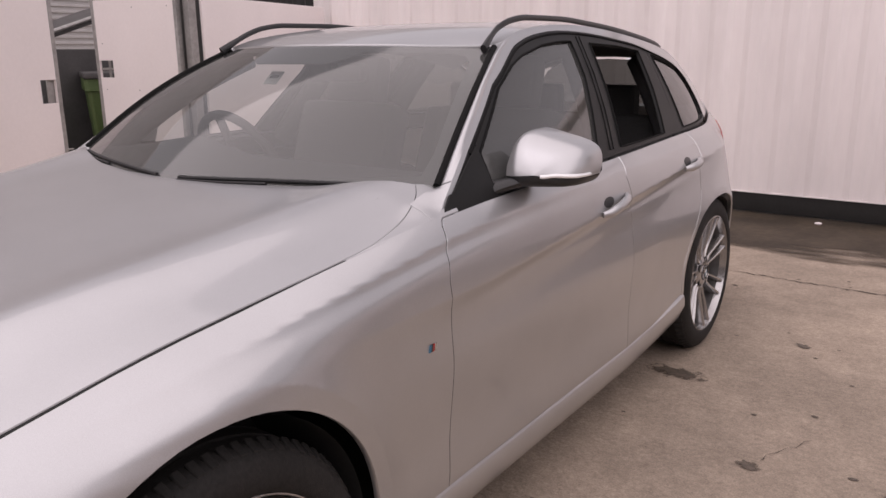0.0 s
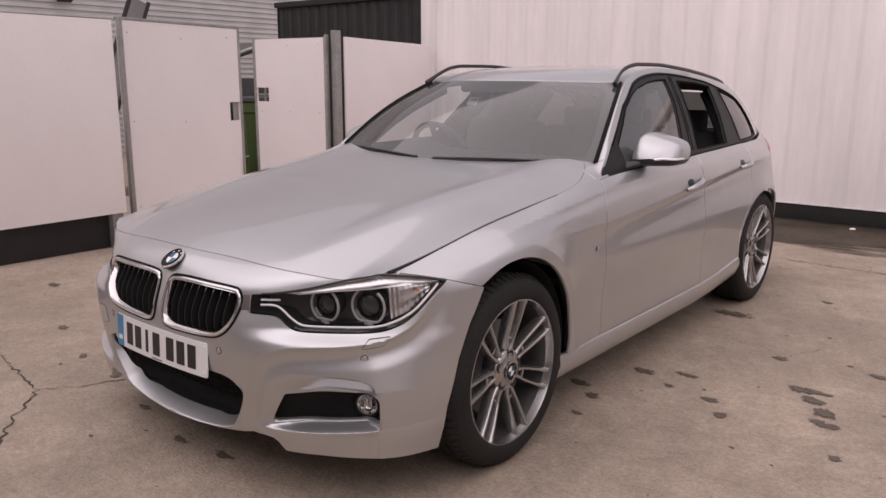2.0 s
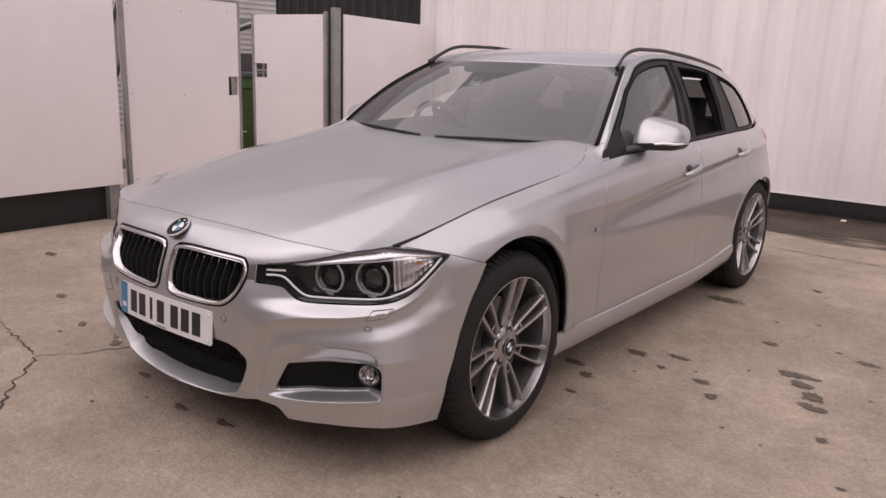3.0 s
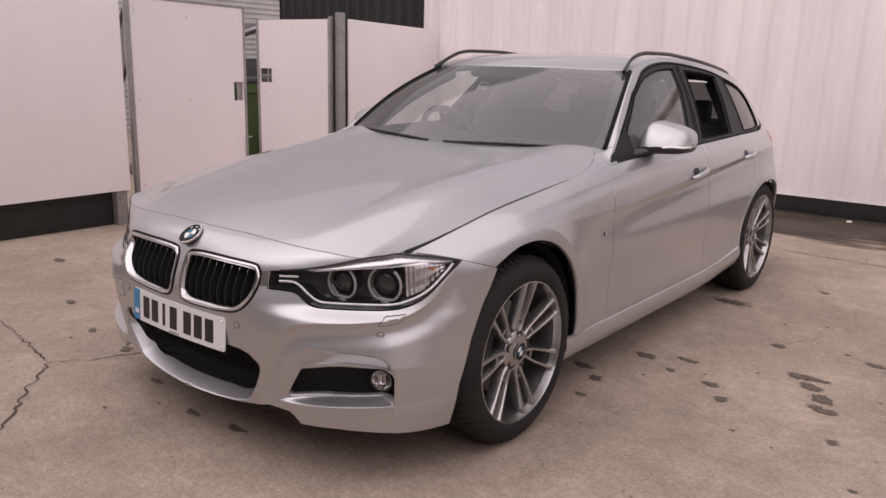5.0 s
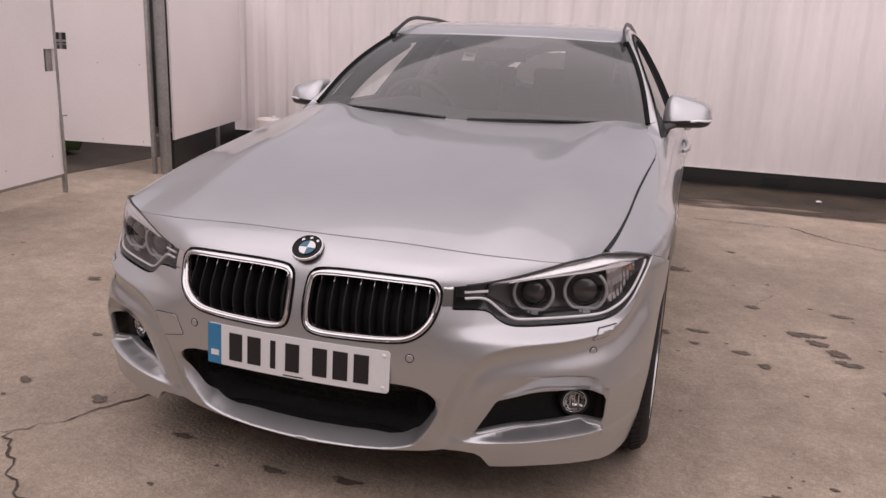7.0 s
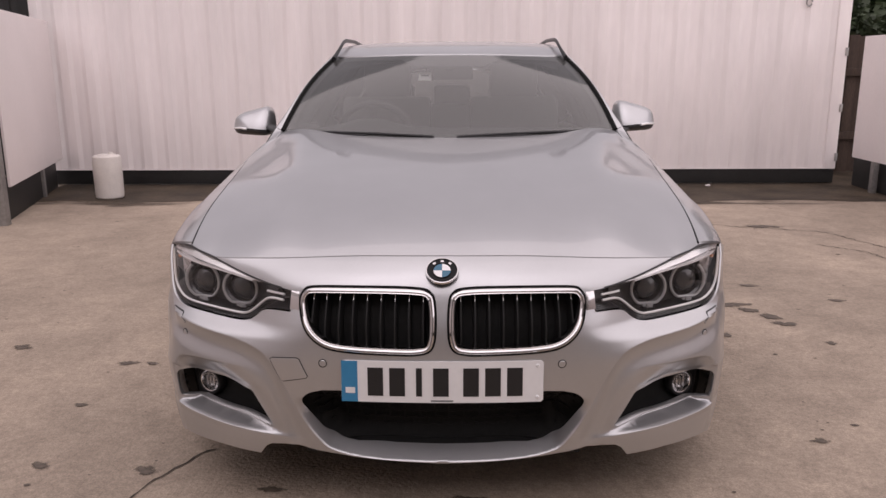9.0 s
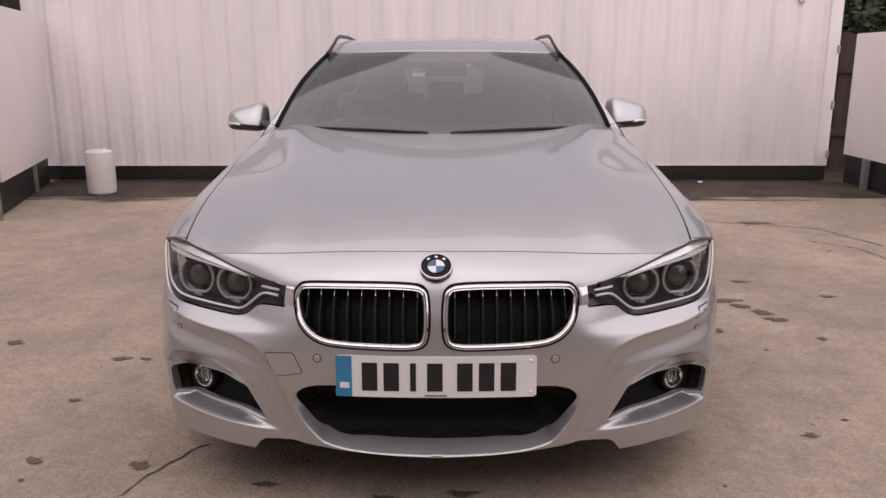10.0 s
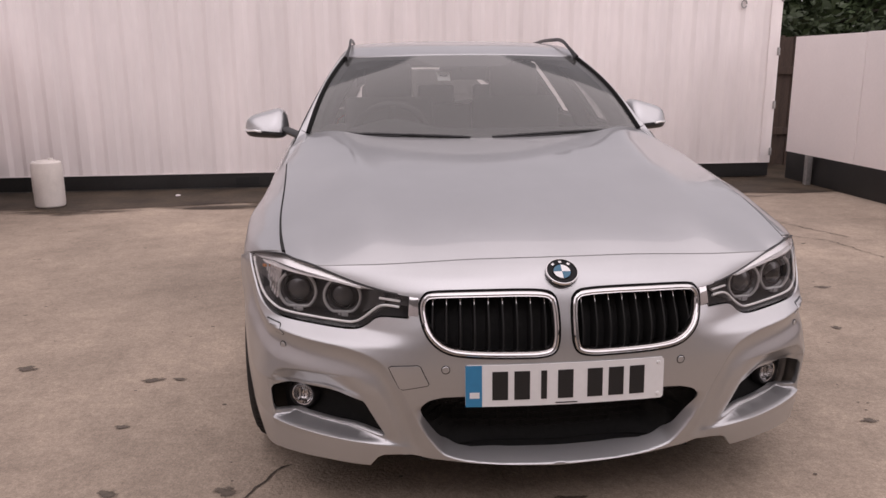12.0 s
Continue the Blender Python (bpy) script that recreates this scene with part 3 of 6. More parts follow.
def panel(name, surf, outline, mat, parent, holes=(), step=0.022, thick=0.012, gap=0.002, mirror=False, label="", facing=1, cell=None, creases=()):
    """A shaped sheet: the part of a surface within an outline, with turned-in edges."""
    cu, cv = cell or (step, step)
    outer = drawn_in(dense(list(outline), step * 0.7), gap)
    rims = [outer] + [drawn_in(dense(list(h), step * 0.6), -gap) for h in holes]
    pts, edges = [], []
    for rim in rims:
        k = len(pts)
        pts += rim
        edges += [(k + i, k + (i + 1) % len(rim)) for i in range(len(rim))]
    for line in creases:
        k = len(pts)
        pts += list(line)
        edges += [(k + i, k + i + 1) for i in range(len(line) - 1)]
    p = np.array(outer)
    gu, gv = np.meshgrid(np.arange(p[:, 0].min(), p[:, 0].max(), cu), np.arange(p[:, 1].min(), p[:, 1].max(), cv))
    gu, gv = gu.ravel() + 1e-4, gv.ravel() + 1e-4
    ok = inside(gu, gv, outer)
    for h in rims[1:]:
        ok &= ~inside(gu, gv, h)
    allrim = np.array(pts)
    near = np.array([np.min(np.hypot((allrim[:, 0] - a) / cu, (allrim[:, 1] - b) / cv)) for a, b in zip(gu[ok], gv[ok])]) if ok.any() else np.array([])
    for a, b, d in zip(gu[ok], gv[ok], near):
        if d > 0.45:
            pts.append((a, b))
    v2, _, f2, _, _, _ = delaunay_2d_cdt([Vector(q) for q in pts], edges, [], 0, 1e-6)
    uv = np.array([(q.x, q.y) for q in v2])
    tri = [f for f in f2 if len(f) == 3]
    c = np.array([uv[list(f)].mean(0) for f in tri])
    keep = inside(c[:, 0], c[:, 1], outer)
    for h in rims[1:]:
        keep &= ~inside(c[:, 0], c[:, 1], h)
    tri = [f for f, k in zip(tri, keep) if k]
    e = 2e-3
    P = surf(uv[:, 0], uv[:, 1])
    nrm = np.cross(surf(uv[:, 0] + e, uv[:, 1]) - surf(uv[:, 0] - e, uv[:, 1]), surf(uv[:, 0], uv[:, 1] + e) - surf(uv[:, 0], uv[:, 1] - e)) * facing
    nrm /= np.linalg.norm(nrm, axis=1)[:, None] + 1e-12
    if mirror:
        P, nrm = P * (-1, 1, 1), nrm * (-1, 1, 1)
    f0 = tri[len(tri) // 2]
    turn = np.dot(np.cross(P[f0[1]] - P[f0[0]], P[f0[2]] - P[f0[0]]), nrm[f0[0]]) < 0
    tri = [f[::-1] if turn else f for f in tri]
    t3 = np.array(tri)
    fn = np.cross(P[t3[:, 1]] - P[t3[:, 0]], P[t3[:, 2]] - P[t3[:, 0]])
    soft = np.zeros_like(P)
    for k in range(3):
        np.add.at(soft, t3[:, k], fn)
    soft /= np.linalg.norm(soft, axis=1)[:, None] + 1e-15
    off = (soft * nrm).sum(1) < 0.6
    nrm[off] = soft[off]
    count = {}
    for f in tri:
        for a, b in zip(f, (*f[1:], f[0])):
            count[(a, b)] = count.get((a, b), 0) + 1
    rim_edges = [(a, b) for a, b in count if (b, a) not in count]
    verts, normals, faces = [tuple(q) for q in P], [tuple(q) for q in nrm], list(tri)
    top, low = {}, {}
    for a, b in rim_edges:
        d = P[b] - P[a]
        for k in (a, b):
            if k not in top:
                out = np.cross(d, nrm[k])
                out /= np.linalg.norm(out) + 1e-12
                top[k] = len(verts)
                verts.append(tuple(P[k])), normals.append(tuple(out * 0.8 + nrm[k] * 0.6))
                low[k] = len(verts)
                verts.append(tuple(P[k] - nrm[k] * thick)), normals.append(tuple(out))
        faces.append((top[b], top[a], low[a], low[b]))
    me = bpy.data.meshes.new(name)
    me.from_pydata(verts, [], faces)
    me.materials.append(mat)
    me.shade_smooth()
    me.normals_split_custom_set_from_vertices(normals)
    ob = new(name, me)
    ob.parent = parent
    if parent:
        ob.matrix_parent_inverse = parent.matrix_world.inverted()
    if label:
        tagged(ob, label)
    return ob


# ---------------------------------------------------------------- the yard
bm = bmesh.new()
grid_mesh(bm, lambda u, v: np.stack((u, v, u * 0), 1), np.array([-300, -40, -10, -5, 0, 5, 10, 40, 300.0]), np.array([-300, -40, -10, -5, 0, 5, 10, 40, 300.0]))
ground = tagged(part("ground", bm, CONCRETE), "brown stained concrete yard with cracks and oil marks", "ground", kind="structure")


def blob_sheet(name, centre, rx, ry, mat, label, category, seed, turn=0.0, rough=0.35, z=0.004, kind=""):
    """A thin flat patch with an uneven outline."""
    rnd = random.Random(seed)
    ph = [(rnd.uniform(0, 6.3), rnd.uniform(0.3, 1.0)) for _ in range(7)]
    bm = bmesh.new()
    ring = []
    for k in range(56):
        a = 2 * math.pi * k / 56
        r = 1 + rough * sum(w * math.sin((i + 2) * a + p) / (i + 1.6) for i, (p, w) in enumerate(ph))
        x, y = rx * r * math.cos(a), ry * r * math.sin(a)
        c, s = math.cos(turn), math.sin(turn)
        ring.append(bm.verts.new((x * c - y * s, x * s + y * c, 0)))
    mid = bm.verts.new((0, 0, 0.0006))
    for k in range(56):
        bm.faces.new((ring[k], ring[(k + 1) % 56], mid))
    ob = part(name, bm, mat)
    ob.location = (*centre, z)
    return tagged(ob, label, category, kind=kind)


# damp strip along the container's foot
bm = bmesh.new()
rnd = random.Random(5)
edge = spl(np.linspace(-4.4, 7.0, 19), [4.35 + rnd.uniform(-0.1, 0.1) for _ in range(19)])
xs = np.linspace(-4.4, 7.0, 110)
near_row, far_row = [bm.verts.new((x, float(edge(x)), 0.004)) for x in xs], [bm.verts.new((x, 7.6, 0.004)) for x in xs]
for i in range(len(xs) - 1):
    bm.faces.new((near_row[i], near_row[i + 1], far_row[i + 1], far_row[i]))
tagged(part("damp_strip", bm, WET), "dark damp concrete strip along the container's foot", "wet concrete", kind="structure")


def corrugated(bm, x0, x1, z0, z1, y, depth=0.02, pitch=0.278):
    """A steel sheet with trapezoid ribs that stand upright, facing -y."""
    xs, ys = [], []
    n = int(math.ceil((x1 - x0) / pitch))
    for i in range(n):
        for f, d in ((0.0, 0), (0.25, 0), (0.42, depth), (0.75, depth), (0.92, 0)):
            x = x0 + (i + f) * pitch
            if x < x1:
                xs.append(x), ys.append(y + d)
    xs.append(x1), ys.append(y)
    rows = [[bm.verts.new((a, b, z)) for a, b in zip(xs, ys)] for z in np.linspace(z0, z1, 5)]
    for p, q in zip(rows, rows[1:]):
        for i in range(len(xs) - 1):
            bm.faces.new((p[i], p[i + 1], q[i + 1], q[i]))
    return bm


container = thing("shipping_container", "long white corrugated steel container with a black base rail", "shipping container")
CX0, CX1, CY = -4.57, 4.19, 5.9
part("side_wall", corrugated(bmesh.new(), CX0 + 0.02, CX1 - 0.11, 0.175, 2.6, CY), WHITE_STEEL, container, smooth=False)
bm = bmesh.new()
bar(bm, (0.13, 0.16, 2.62), (CX1 - 0.065, CY + 0.06, 1.48), 0.01)
part("corner_post", bm, WHITE_STEEL, container)
bm = bmesh.new()
bar(bm, (0.05, 0.10, 2.62), (CX0 + 0.02, CY + 0.06, 1.48), 0.006)
part("corner_post", bm, WHITE_STEEL, container)
bm = bmesh.new()
bar(bm, (CX1 - CX0, 0.09, 0.155), (0.5 * (CX0 + CX1), CY + 0.055, 0.092), 0.008)
part("base_rail", bm, BLACK_STEEL, container, "black painted steel base rail")
bm = bmesh.new()
bar(bm, (CX1 - CX0, 0.012, 0.012), (0.5 * (CX0 + CX1), CY - 0.004, 0.176), 0.003)
part("bottom_edge", bm, WHITE_STEEL, container)
bm = bmesh.new()
bar(bm, (CX1 - CX0, 2.3, 0.08), (0.5 * (CX0 + CX1), CY + 1.2, 2.76), 0.01)
part("roof", bm, WHITE_STEEL, container)
bm = bmesh.new()
bar(bm, (0.03, 2.3, 2.5), (CX1 - 0.02, CY + 1.25, 1.45), 0.0)
part("end_wall", bm, WHITE_STEEL, container)
for z in (0.30, 0.83, 1.42, 2.0):
    bm = bmesh.new()
    bar(bm, (0.028, 0.03, 0.085), (CX1 - 0.01, CY - 0.02, z), 0.004)
    part("hinge", bm, ZINC, container)

black_box = thing("black_container", "matt black corrugated steel container end behind the fence", "shipping container")
part("end_wall", corrugated(bmesh.new(), -7.62, -4.62, 0.1, 2.45, 6.05, 0.025, 0.2), BLACK_STEEL, black_box, smooth=False)
bm = bmesh.new()
bar(bm, (3.06, 4, 0.08), (-6.12, 8.0, 2.46), 0.01)
part("roof", bm, BLACK_STEEL, black_box)
bm = bmesh.new()
bar(bm, (0.04, 4, 2.4), (-7.62, 8.05, 1.25), 0.0)
part("side_wall", bm, BLACK_STEEL, black_box)


def fence_panel(a, b, z0, z1, label, thick=0.022, posts=(), name="fence_panel", category="fence panel", holes=(), group=""):
    """A white board between two places of the plan, with the galvanised posts that carry it."""
    a, b = Vector((*a, 0)), Vector((*b, 0))
    d = b - a
    ob = thing(name, label, category, a, group)
    ang = math.atan2(d.y, d.x)
    L = d.length
    turn = Matrix.Rotation(ang, 4, "Z")
    bm = bmesh.new()
    if not holes:
        bar(bm, (L, thick, z1 - z0), (L / 2, 0, (z0 + z1) / 2), 0.004)
    else:
        u0, u1, h0, h1 = holes
        bar(bm, (u0, thick, z1 - z0), (u0 / 2, 0, (z0 + z1) / 2), 0)
        if u1 < L - 0.01:
            bar(bm, (L - u1, thick, z1 - z0), ((L + u1) / 2, 0, (z0 + z1) / 2), 0)
        bar(bm, (u1 - u0, thick, h0 - z0), ((u0 + u1) / 2, 0, (z0 + h0) / 2), 0)
        bar(bm, (u1 - u0, thick, z1 - h1), ((u0 + u1) / 2, 0, (z1 + h1) / 2), 0)
    bm.transform(turn)
    part("board", bm, WHITE_BOARD, ob)
    for u, side_off, w, h0, h1 in posts:
        bm = bmesh.new()
        bar(bm, (w, w, h1 - h0), (u, side_off, (h0 + h1) / 2), 0.006)
        bm.transform(turn)
        part("post", bm, ZINC, ob, "galvanised steel post")
    return ob


WHITE_PANEL = "white painted board panel raised above the ground"
fence_panel((-3.51, -1.31), (-3.555, -0.13), 0.285, 1.78, WHITE_PANEL, posts=[(0.03, 0.06, 0.06, 0, 1.8)], group="left-hand fence panels")
fence_panel((-3.556, -0.11), (-3.605, 1.085), 0.285, 1.79, WHITE_PANEL, posts=[(1.13, 0.06, 0.085, 0, 0.9)], group="left-hand fence panels")
for i in range(5):
    fence_panel((-3.51 + 0.03 * i, -2.53 - 1.22 * i), (-3.51 + 0.03 * i, -1.33 - 1.22 * i), 0.285, 1.78, WHITE_PANEL, posts=[(0.03, 0.06, 0.06, 0, 1.8)], group="left-hand fence panels")
gate_a = fence_panel((-3.64, 1.15), (-3.885, 2.465), 0.155, 1.80, "white boarded gate leaf with a galvanised frame and a latch hole", posts=[(0.0, -0.03, 0.035, 0.02, 1.82), (1.345, 0.0, 0.032, 0.0, 1.81)], name="gate_leaf", category="gate", holes=(1.195, 1.325, 0.965, 1.135), group="gate leaves")
gate_b = fence_panel((-4.873, 3.434), (-3.854, 3.543), 0.26, 1.77, "white boarded gate leaf standing ajar beside its post", posts=[(0.0, 0.0, 0.035, 0.17, 1.78), (1.03, 0.0, 0.035, 0.15, 1.78)], name="gate_leaf", category="gate", holes=(0.02, 0.20, 1.105, 1.255), group="gate leaves")
post = thing("gate_post", "galvanised steel box gate post set in the concrete", "post", (-3.78, 3.625, 0))
for dx, dy, w, h in ((0, 0, 0.075, 1.84), (-0.09, -0.05, 0.035, 1.80)):
    bm = bmesh.new()
    bar(bm, (w, w, h), (dx, dy, h / 2), 0.006)
    part("post_section", bm, ZINC, post)
fence_panel((-3.755, 3.72), (-4.36, 5.84), 0.31, 1.78, WHITE_PANEL + " beside the container", posts=[(1.46, 0.07, 0.07, 0, 1.75)])
kick = tagged(part("kick_board", bar(bmesh.new(), (0.03, 10.3, 0.31), (-3.70, -4.05, 0.155), 0.004), BLACK_STEEL), "black board closing the gap under the fence", "skirting board", kind="structure")
kick = tagged(part("kick_board", bar(bmesh.new(), (0.03, 2.0, 0.36), (-4.15, 4.82, 0.18), 0.004, Matrix.Rotation(0.278, 4, "Z")), BLACK_STEEL), "black board closing the gap under the fence", "skirting board", kind="structure")
# right-hand fence
for i in range(8):
    y0 = 5.62 - 1.24 * i
    ob = fence_panel((4.24 - 0.004 * i, y0 - 1.225), (4.24, y0), 0.33, 1.57 + 0.006 * i, "white painted board panel above a black base", posts=[(0.86 if i == 0 else 0.03, -0.052, 0.06, 0, 0.6)], group="right-hand fence panels")
tagged(part("kick_board", bar(bmesh.new(), (0.03, 10.4, 0.34), (4.36, 0.6, 0.17), 0.004), BLACK_STEEL), "black board closing the gap under the fence", "skirting board", kind="structure")
# timber fence behind
timber = thing("timber_fence", "dark brown timber board fence behind the container", "fence", (4.2, 6.9, 0))
for i in range(22):
    bm = bmesh.new()
    bar(bm, (0.118, 0.02, 1.62 + 0.02 * math.sin(i * 2.1)), (0.06 + 0.122 * i, 0.008 * (i % 2), 0.81), 0.003)
    part("board", bm, TIMBER, timber)
for z in (0.45, 1.2):
    bm = bmesh.new()
    bar(bm, (2.7, 0.05, 0.09), (1.35, -0.035, z), 0.004)
    part("rail", bm, TIMBER, timber)
# unseen wall added behind the camera: closes the yard, darkens the car's front
tagged(part("wall_south", bar(bmesh.new(), (14, 0.2, 5.0), (0, -7.0, 2.5), 0.01), GREY_RENDER), "plain grey wall added out of view behind the camera", "wall", kind="structure")

# clad building
bld = thing("clad_building", "grey metal clad industrial building with horizontal ribs", "building", (-11, 0, 0))
bm = bmesh.new()
ys, prof = np.linspace(-12, 20, 3), []
for i in range(70):
    z = 0.1 * i
    prof += [(0.0, z), (0.0, z + 0.05), (-0.03, z + 0.06), (-0.03, z + 0.09)]
cols = [[bm.verts.new((-x, y, z)) for x, z in prof] for y in ys]
for a, b in zip(cols, cols[1:]):
    for i in range(len(prof) - 1):
        bm.faces.new((a[i], b[i], b[i + 1], a[i + 1]))
part("wall", bm, CLADDING, bld, smooth=False)
bm = bmesh.new()
bar(bm, (6, 32.4, 0.2), (-2.9, 4, 7.1), 0.02)
part("roof", bm, CLADDING, bld)

drum = thing("plastic_drum", "translucent white plastic drum standing on the damp concrete", "drum", (-3.49, 5.02, 0))
bm = bmesh.new()
lathe(bm, [(0.0, 0.005), (0.122, 0.005), (0.134, 0.018), (0.1375, 0.06), (0.139, 0.21), (0.1375, 0.39), (0.132, 0.425), (0.118, 0.437), (0.10, 0.438), (0.095, 0.43), (0.0, 0.43)], 40, "Z")
part("body", bm, PLASTIC_DRUM, drum)


# ---------------------------------------------------------------- the car
car = thing("estate_car", "silver estate car with black roof rails and one open window", "car")


def sunk(surf, d):
    return lambda u, v: surf(u, v) - np.array(d)


def flip(m, p):
    return (-p[0], p[1], p[2]) if m else tuple(p)


def arc(cy, cz, r, a0, a1, n=26):
    return [(cy + r * math.cos(radians(a)), cz + r * math.sin(radians(a))) for a in np.linspace(a0, a1, n)]


def line_top(y0, y1, n=20, dz=0.0):
    return [(float(y), float(LINE_Z[7](y)) + dz) for y in np.linspace(y0, y1, n)]


# bonnet: its edge runs round the nose, back along the wings and in at the scuttle
EDGE = [(float(y), float(LINE_X[7](y)) - 0.002) for y in (-0.478, -0.35, -0.2, 0.0, 0.2, 0.36)] + [(0.48, 0.822), (0.57, 0.811), (0.64, 0.796), (0.70, 0.774), (0.75, 0.749), (0.792, 0.716)]
half = [(float(x), float(y)) for x, y, z in LIP[:-2]] + [(x, y) for y, x in rounded(EDGE, 5, False)] + [(0.60, 0.722), (0.4, 0.650), (0.2, 0.610), (0.0, 0.600)]
outline = half + [(-x, y) for x, y in half[-2:0:-1]]
panel("bonnet", bonnet_top, outline, PAINT, car, step=0.025, thick=0.010, gap=0.0028)

# front bumper, with its openings
LAMP_TOP = [(0.42, 0.692), (0.51, 0.700), (0.60, 0.714), (0.742, 0.749)]
LAMP_UP = [(0.742, 0.749), (0.835, 0.764), (0.925, 0.772), (1.04, 0.760), (1.141, 0.739)]
LAMP_LOW = [(1.141, 0.739), (1.098, 0.706), (1.055, 0.670), (1.018, 0.643), (0.967, 0.618), (0.905, 0.603), (0.84, 0.597), (0.746, 0.593), (0.625, 0.590), (0.578, 0.595), (0.550, 0.609), (0.513, 0.632), (0.425, 0.637)]
LAMP_LOW = rounded(LAMP_LOW, 4, False)
KIDNEY = rounded([(0.022, 0.670), (0.031, 0.693), (0.062, 0.705), (0.18, 0.709), (0.345, 0.707), (0.384, 0.695), (0.394, 0.66), (0.374, 0.60), (0.328, 0.558), (0.26, 0.543), (0.12, 0.537), (0.066, 0.538), (0.035, 0.547), (0.022, 0.572), (0.019, 0.62)], 5)
MOUTH = [(0.0, 0.428), (0.29, 0.428)] + rounded([(0.33, 0.426), (0.366, 0.416), (0.387, 0.400), (0.394, 0.380), (0.386, 0.350), (0.367, 0.316), (0.336, 0.277), (0.295, 0.252), (0.25, 0.241)], 4, False) + [(0.136, 0.236), (0.0, 0.235)]
FOG = [(0.555, 0.388), (0.563, 0.394), (0.65, 0.400), (0.75, 0.402), (0.852, 0.402), (0.871, 0.397), (0.8765, 0.386), (0.8775, 0.330), (0.875, 0.316), (0.75, 0.308), (0.66, 0.301), (0.52, 0.289), (0.506, 0.290), (0.503, 0.297)]
lower = [(1.280, 0.696), (1.222, 0.60), (1.167, 0.48), (1.125, 0.33), (1.111, 0.180), (1.0, 0.188), (0.912, 0.196), (0.80, 0.201), (0.68, 0.203), (0.548, 0.196), (0.523, 0.226), (0.505, 0.236), (0.46, 0.240), (0.42, 0.238), (0.36, 0.226), (0.25, 0.211), (0.12, 0.203)]
half = [(float(s), float(NOSE_TOP(s))) for s in np.linspace(0, 0.72, 19)] + LAMP_TOP[::-1] + LAMP_LOW[::-1] + lower
outline = half + [(0, 0.200)] + [(-s, z) for s, z in half[:0:-1]]
mirrored = lambda line: [(-s, z) for s, z in line[::-1]]
mouth = MOUTH + [(-s, z) for s, z in MOUTH[-2:0:-1]]
CREASES = []
for sign in (-1, 1):
    fold = np.array([(s, float(RIDGE(s))) for s in np.concatenate((np.linspace(0.02, 0.32, 32), np.linspace(0.325, 0.52, 50), np.linspace(0.53, 0.995, 58)))])
    run = np.gradient(fold, axis=0)
    run /= np.linalg.norm(run, axis=1)[:, None]
    for off in (-0.0035, 0.0, 0.0035):
        CREASES.append([(sign * float(s), float(z)) for s, z in fold + off * np.stack((-run[:, 1], run[:, 0]), 1)])
        CREASES.append([(sign * s, float(BROW_Z(s)) + off) for s in np.linspace(0.49, 0.80, 40)])
        CREASES.append([(sign * s, float(CREST_Z(s)) + off) for s in np.linspace(0.42, 0.870, 60)])
    CREASES.append([(sign * s, float(CREST_Z(s)) + 0.012) for s in np.linspace(0.50, 0.868, 60)])
bumper = panel("front_bumper", nose, outline, PAINT, car, holes=[KIDNEY, mirrored(KIDNEY), mouth, FOG, mirrored(FOG)], step=0.016, thick=0.022, gap=0.0007, cell=(0.0075, 0.0058), creases=CREASES)

# sides
WING = [(-0.474, 0.772), (-0.420, 0.7605), (-0.340, 0.740), (-0.208, 0.697)] + arc(0, ARCH_Z, ARCH_R, 117, -9)[1:] + [(0.376, 0.298), (0.668, 0.303), (0.676, 0.45), (0.683, 0.60), (0.683, 0.72), (0.678, 0.82), (0.690, 0.88), (0.715, 0.935), (0.735, float(LINE_Z[7](0.735)))] + [(y, z + (0.0044 if y > 0.42 else 0.0016)) for y, z in line_top(0.72, -0.46, 24)]
FDOOR = [(0.668, 0.303), (0.676, 0.45), (0.683, 0.60), (0.683, 0.72), (0.678, 0.82), (0.690, 0.88), (0.715, 0.935), (0.735, float(LINE_Z[7](0.735)))] + line_top(0.76, 1.745) + [(1.748, 0.965), (1.722, 0.918), (1.745, 0.845), (1.770, 0.76), (1.778, 0.65), (1.775, 0.5), (1.766, 0.302)]
RDOOR = [(1.766, 0.302), (1.775, 0.5), (1.778, 0.65), (1.770, 0.76), (1.745, 0.845), (1.722, 0.918), (1.748, 0.965), (1.752, float(LINE_Z[7](1.752)))] + line_top(1.77, 2.535) + [(2.535, 0.95), (2.507, 0.86), (2.515, 0.75), (2.49, 0.68), (2.445, 0.61)] + arc(REAR, 0.335, 0.400, 139, 176, 10) + [(2.345, 0.350), (2.18, 0.328), (2.0, 0.310)]
QUARTER = [(2.538, float(LINE_Z[7](2.538))), (2.535, 0.95), (2.507, 0.86), (2.515, 0.75), (2.49, 0.68), (2.445, 0.61)] + arc(REAR, 0.335, 0.400, 139, 183, 12) + arc(REAR, 0.335, REAR_R, 183, -5, 34) + [(3.18, 0.29), (3.78, 0.30), (3.8, 0.6), (3.8, 0.975)] + line_top(3.78, 2.56)
doors = {}
for m in (False, True):
    panel("front_wing", side, WING, PAINT, car, thick=0.016, gap=0.0018, mirror=m, step=0.012, cell=(0.009, 0.0075))
    doors["f", m] = panel("front_door", side, FDOOR, PAINT, car, thick=0.022, gap=0.0024, mirror=m, cell=(0.018, 0.0075))
    doors["r", m] = panel("rear_door", side, RDOOR, PAINT, car, thick=0.022, gap=0.0022, mirror=m, cell=(0.016, 0.0075))
    doors["q", m] = panel("rear_quarter", side, QUARTER, PAINT, car, thick=0.006, gap=0.003, mirror=m, step=0.014, cell=(0.018, 0.010))

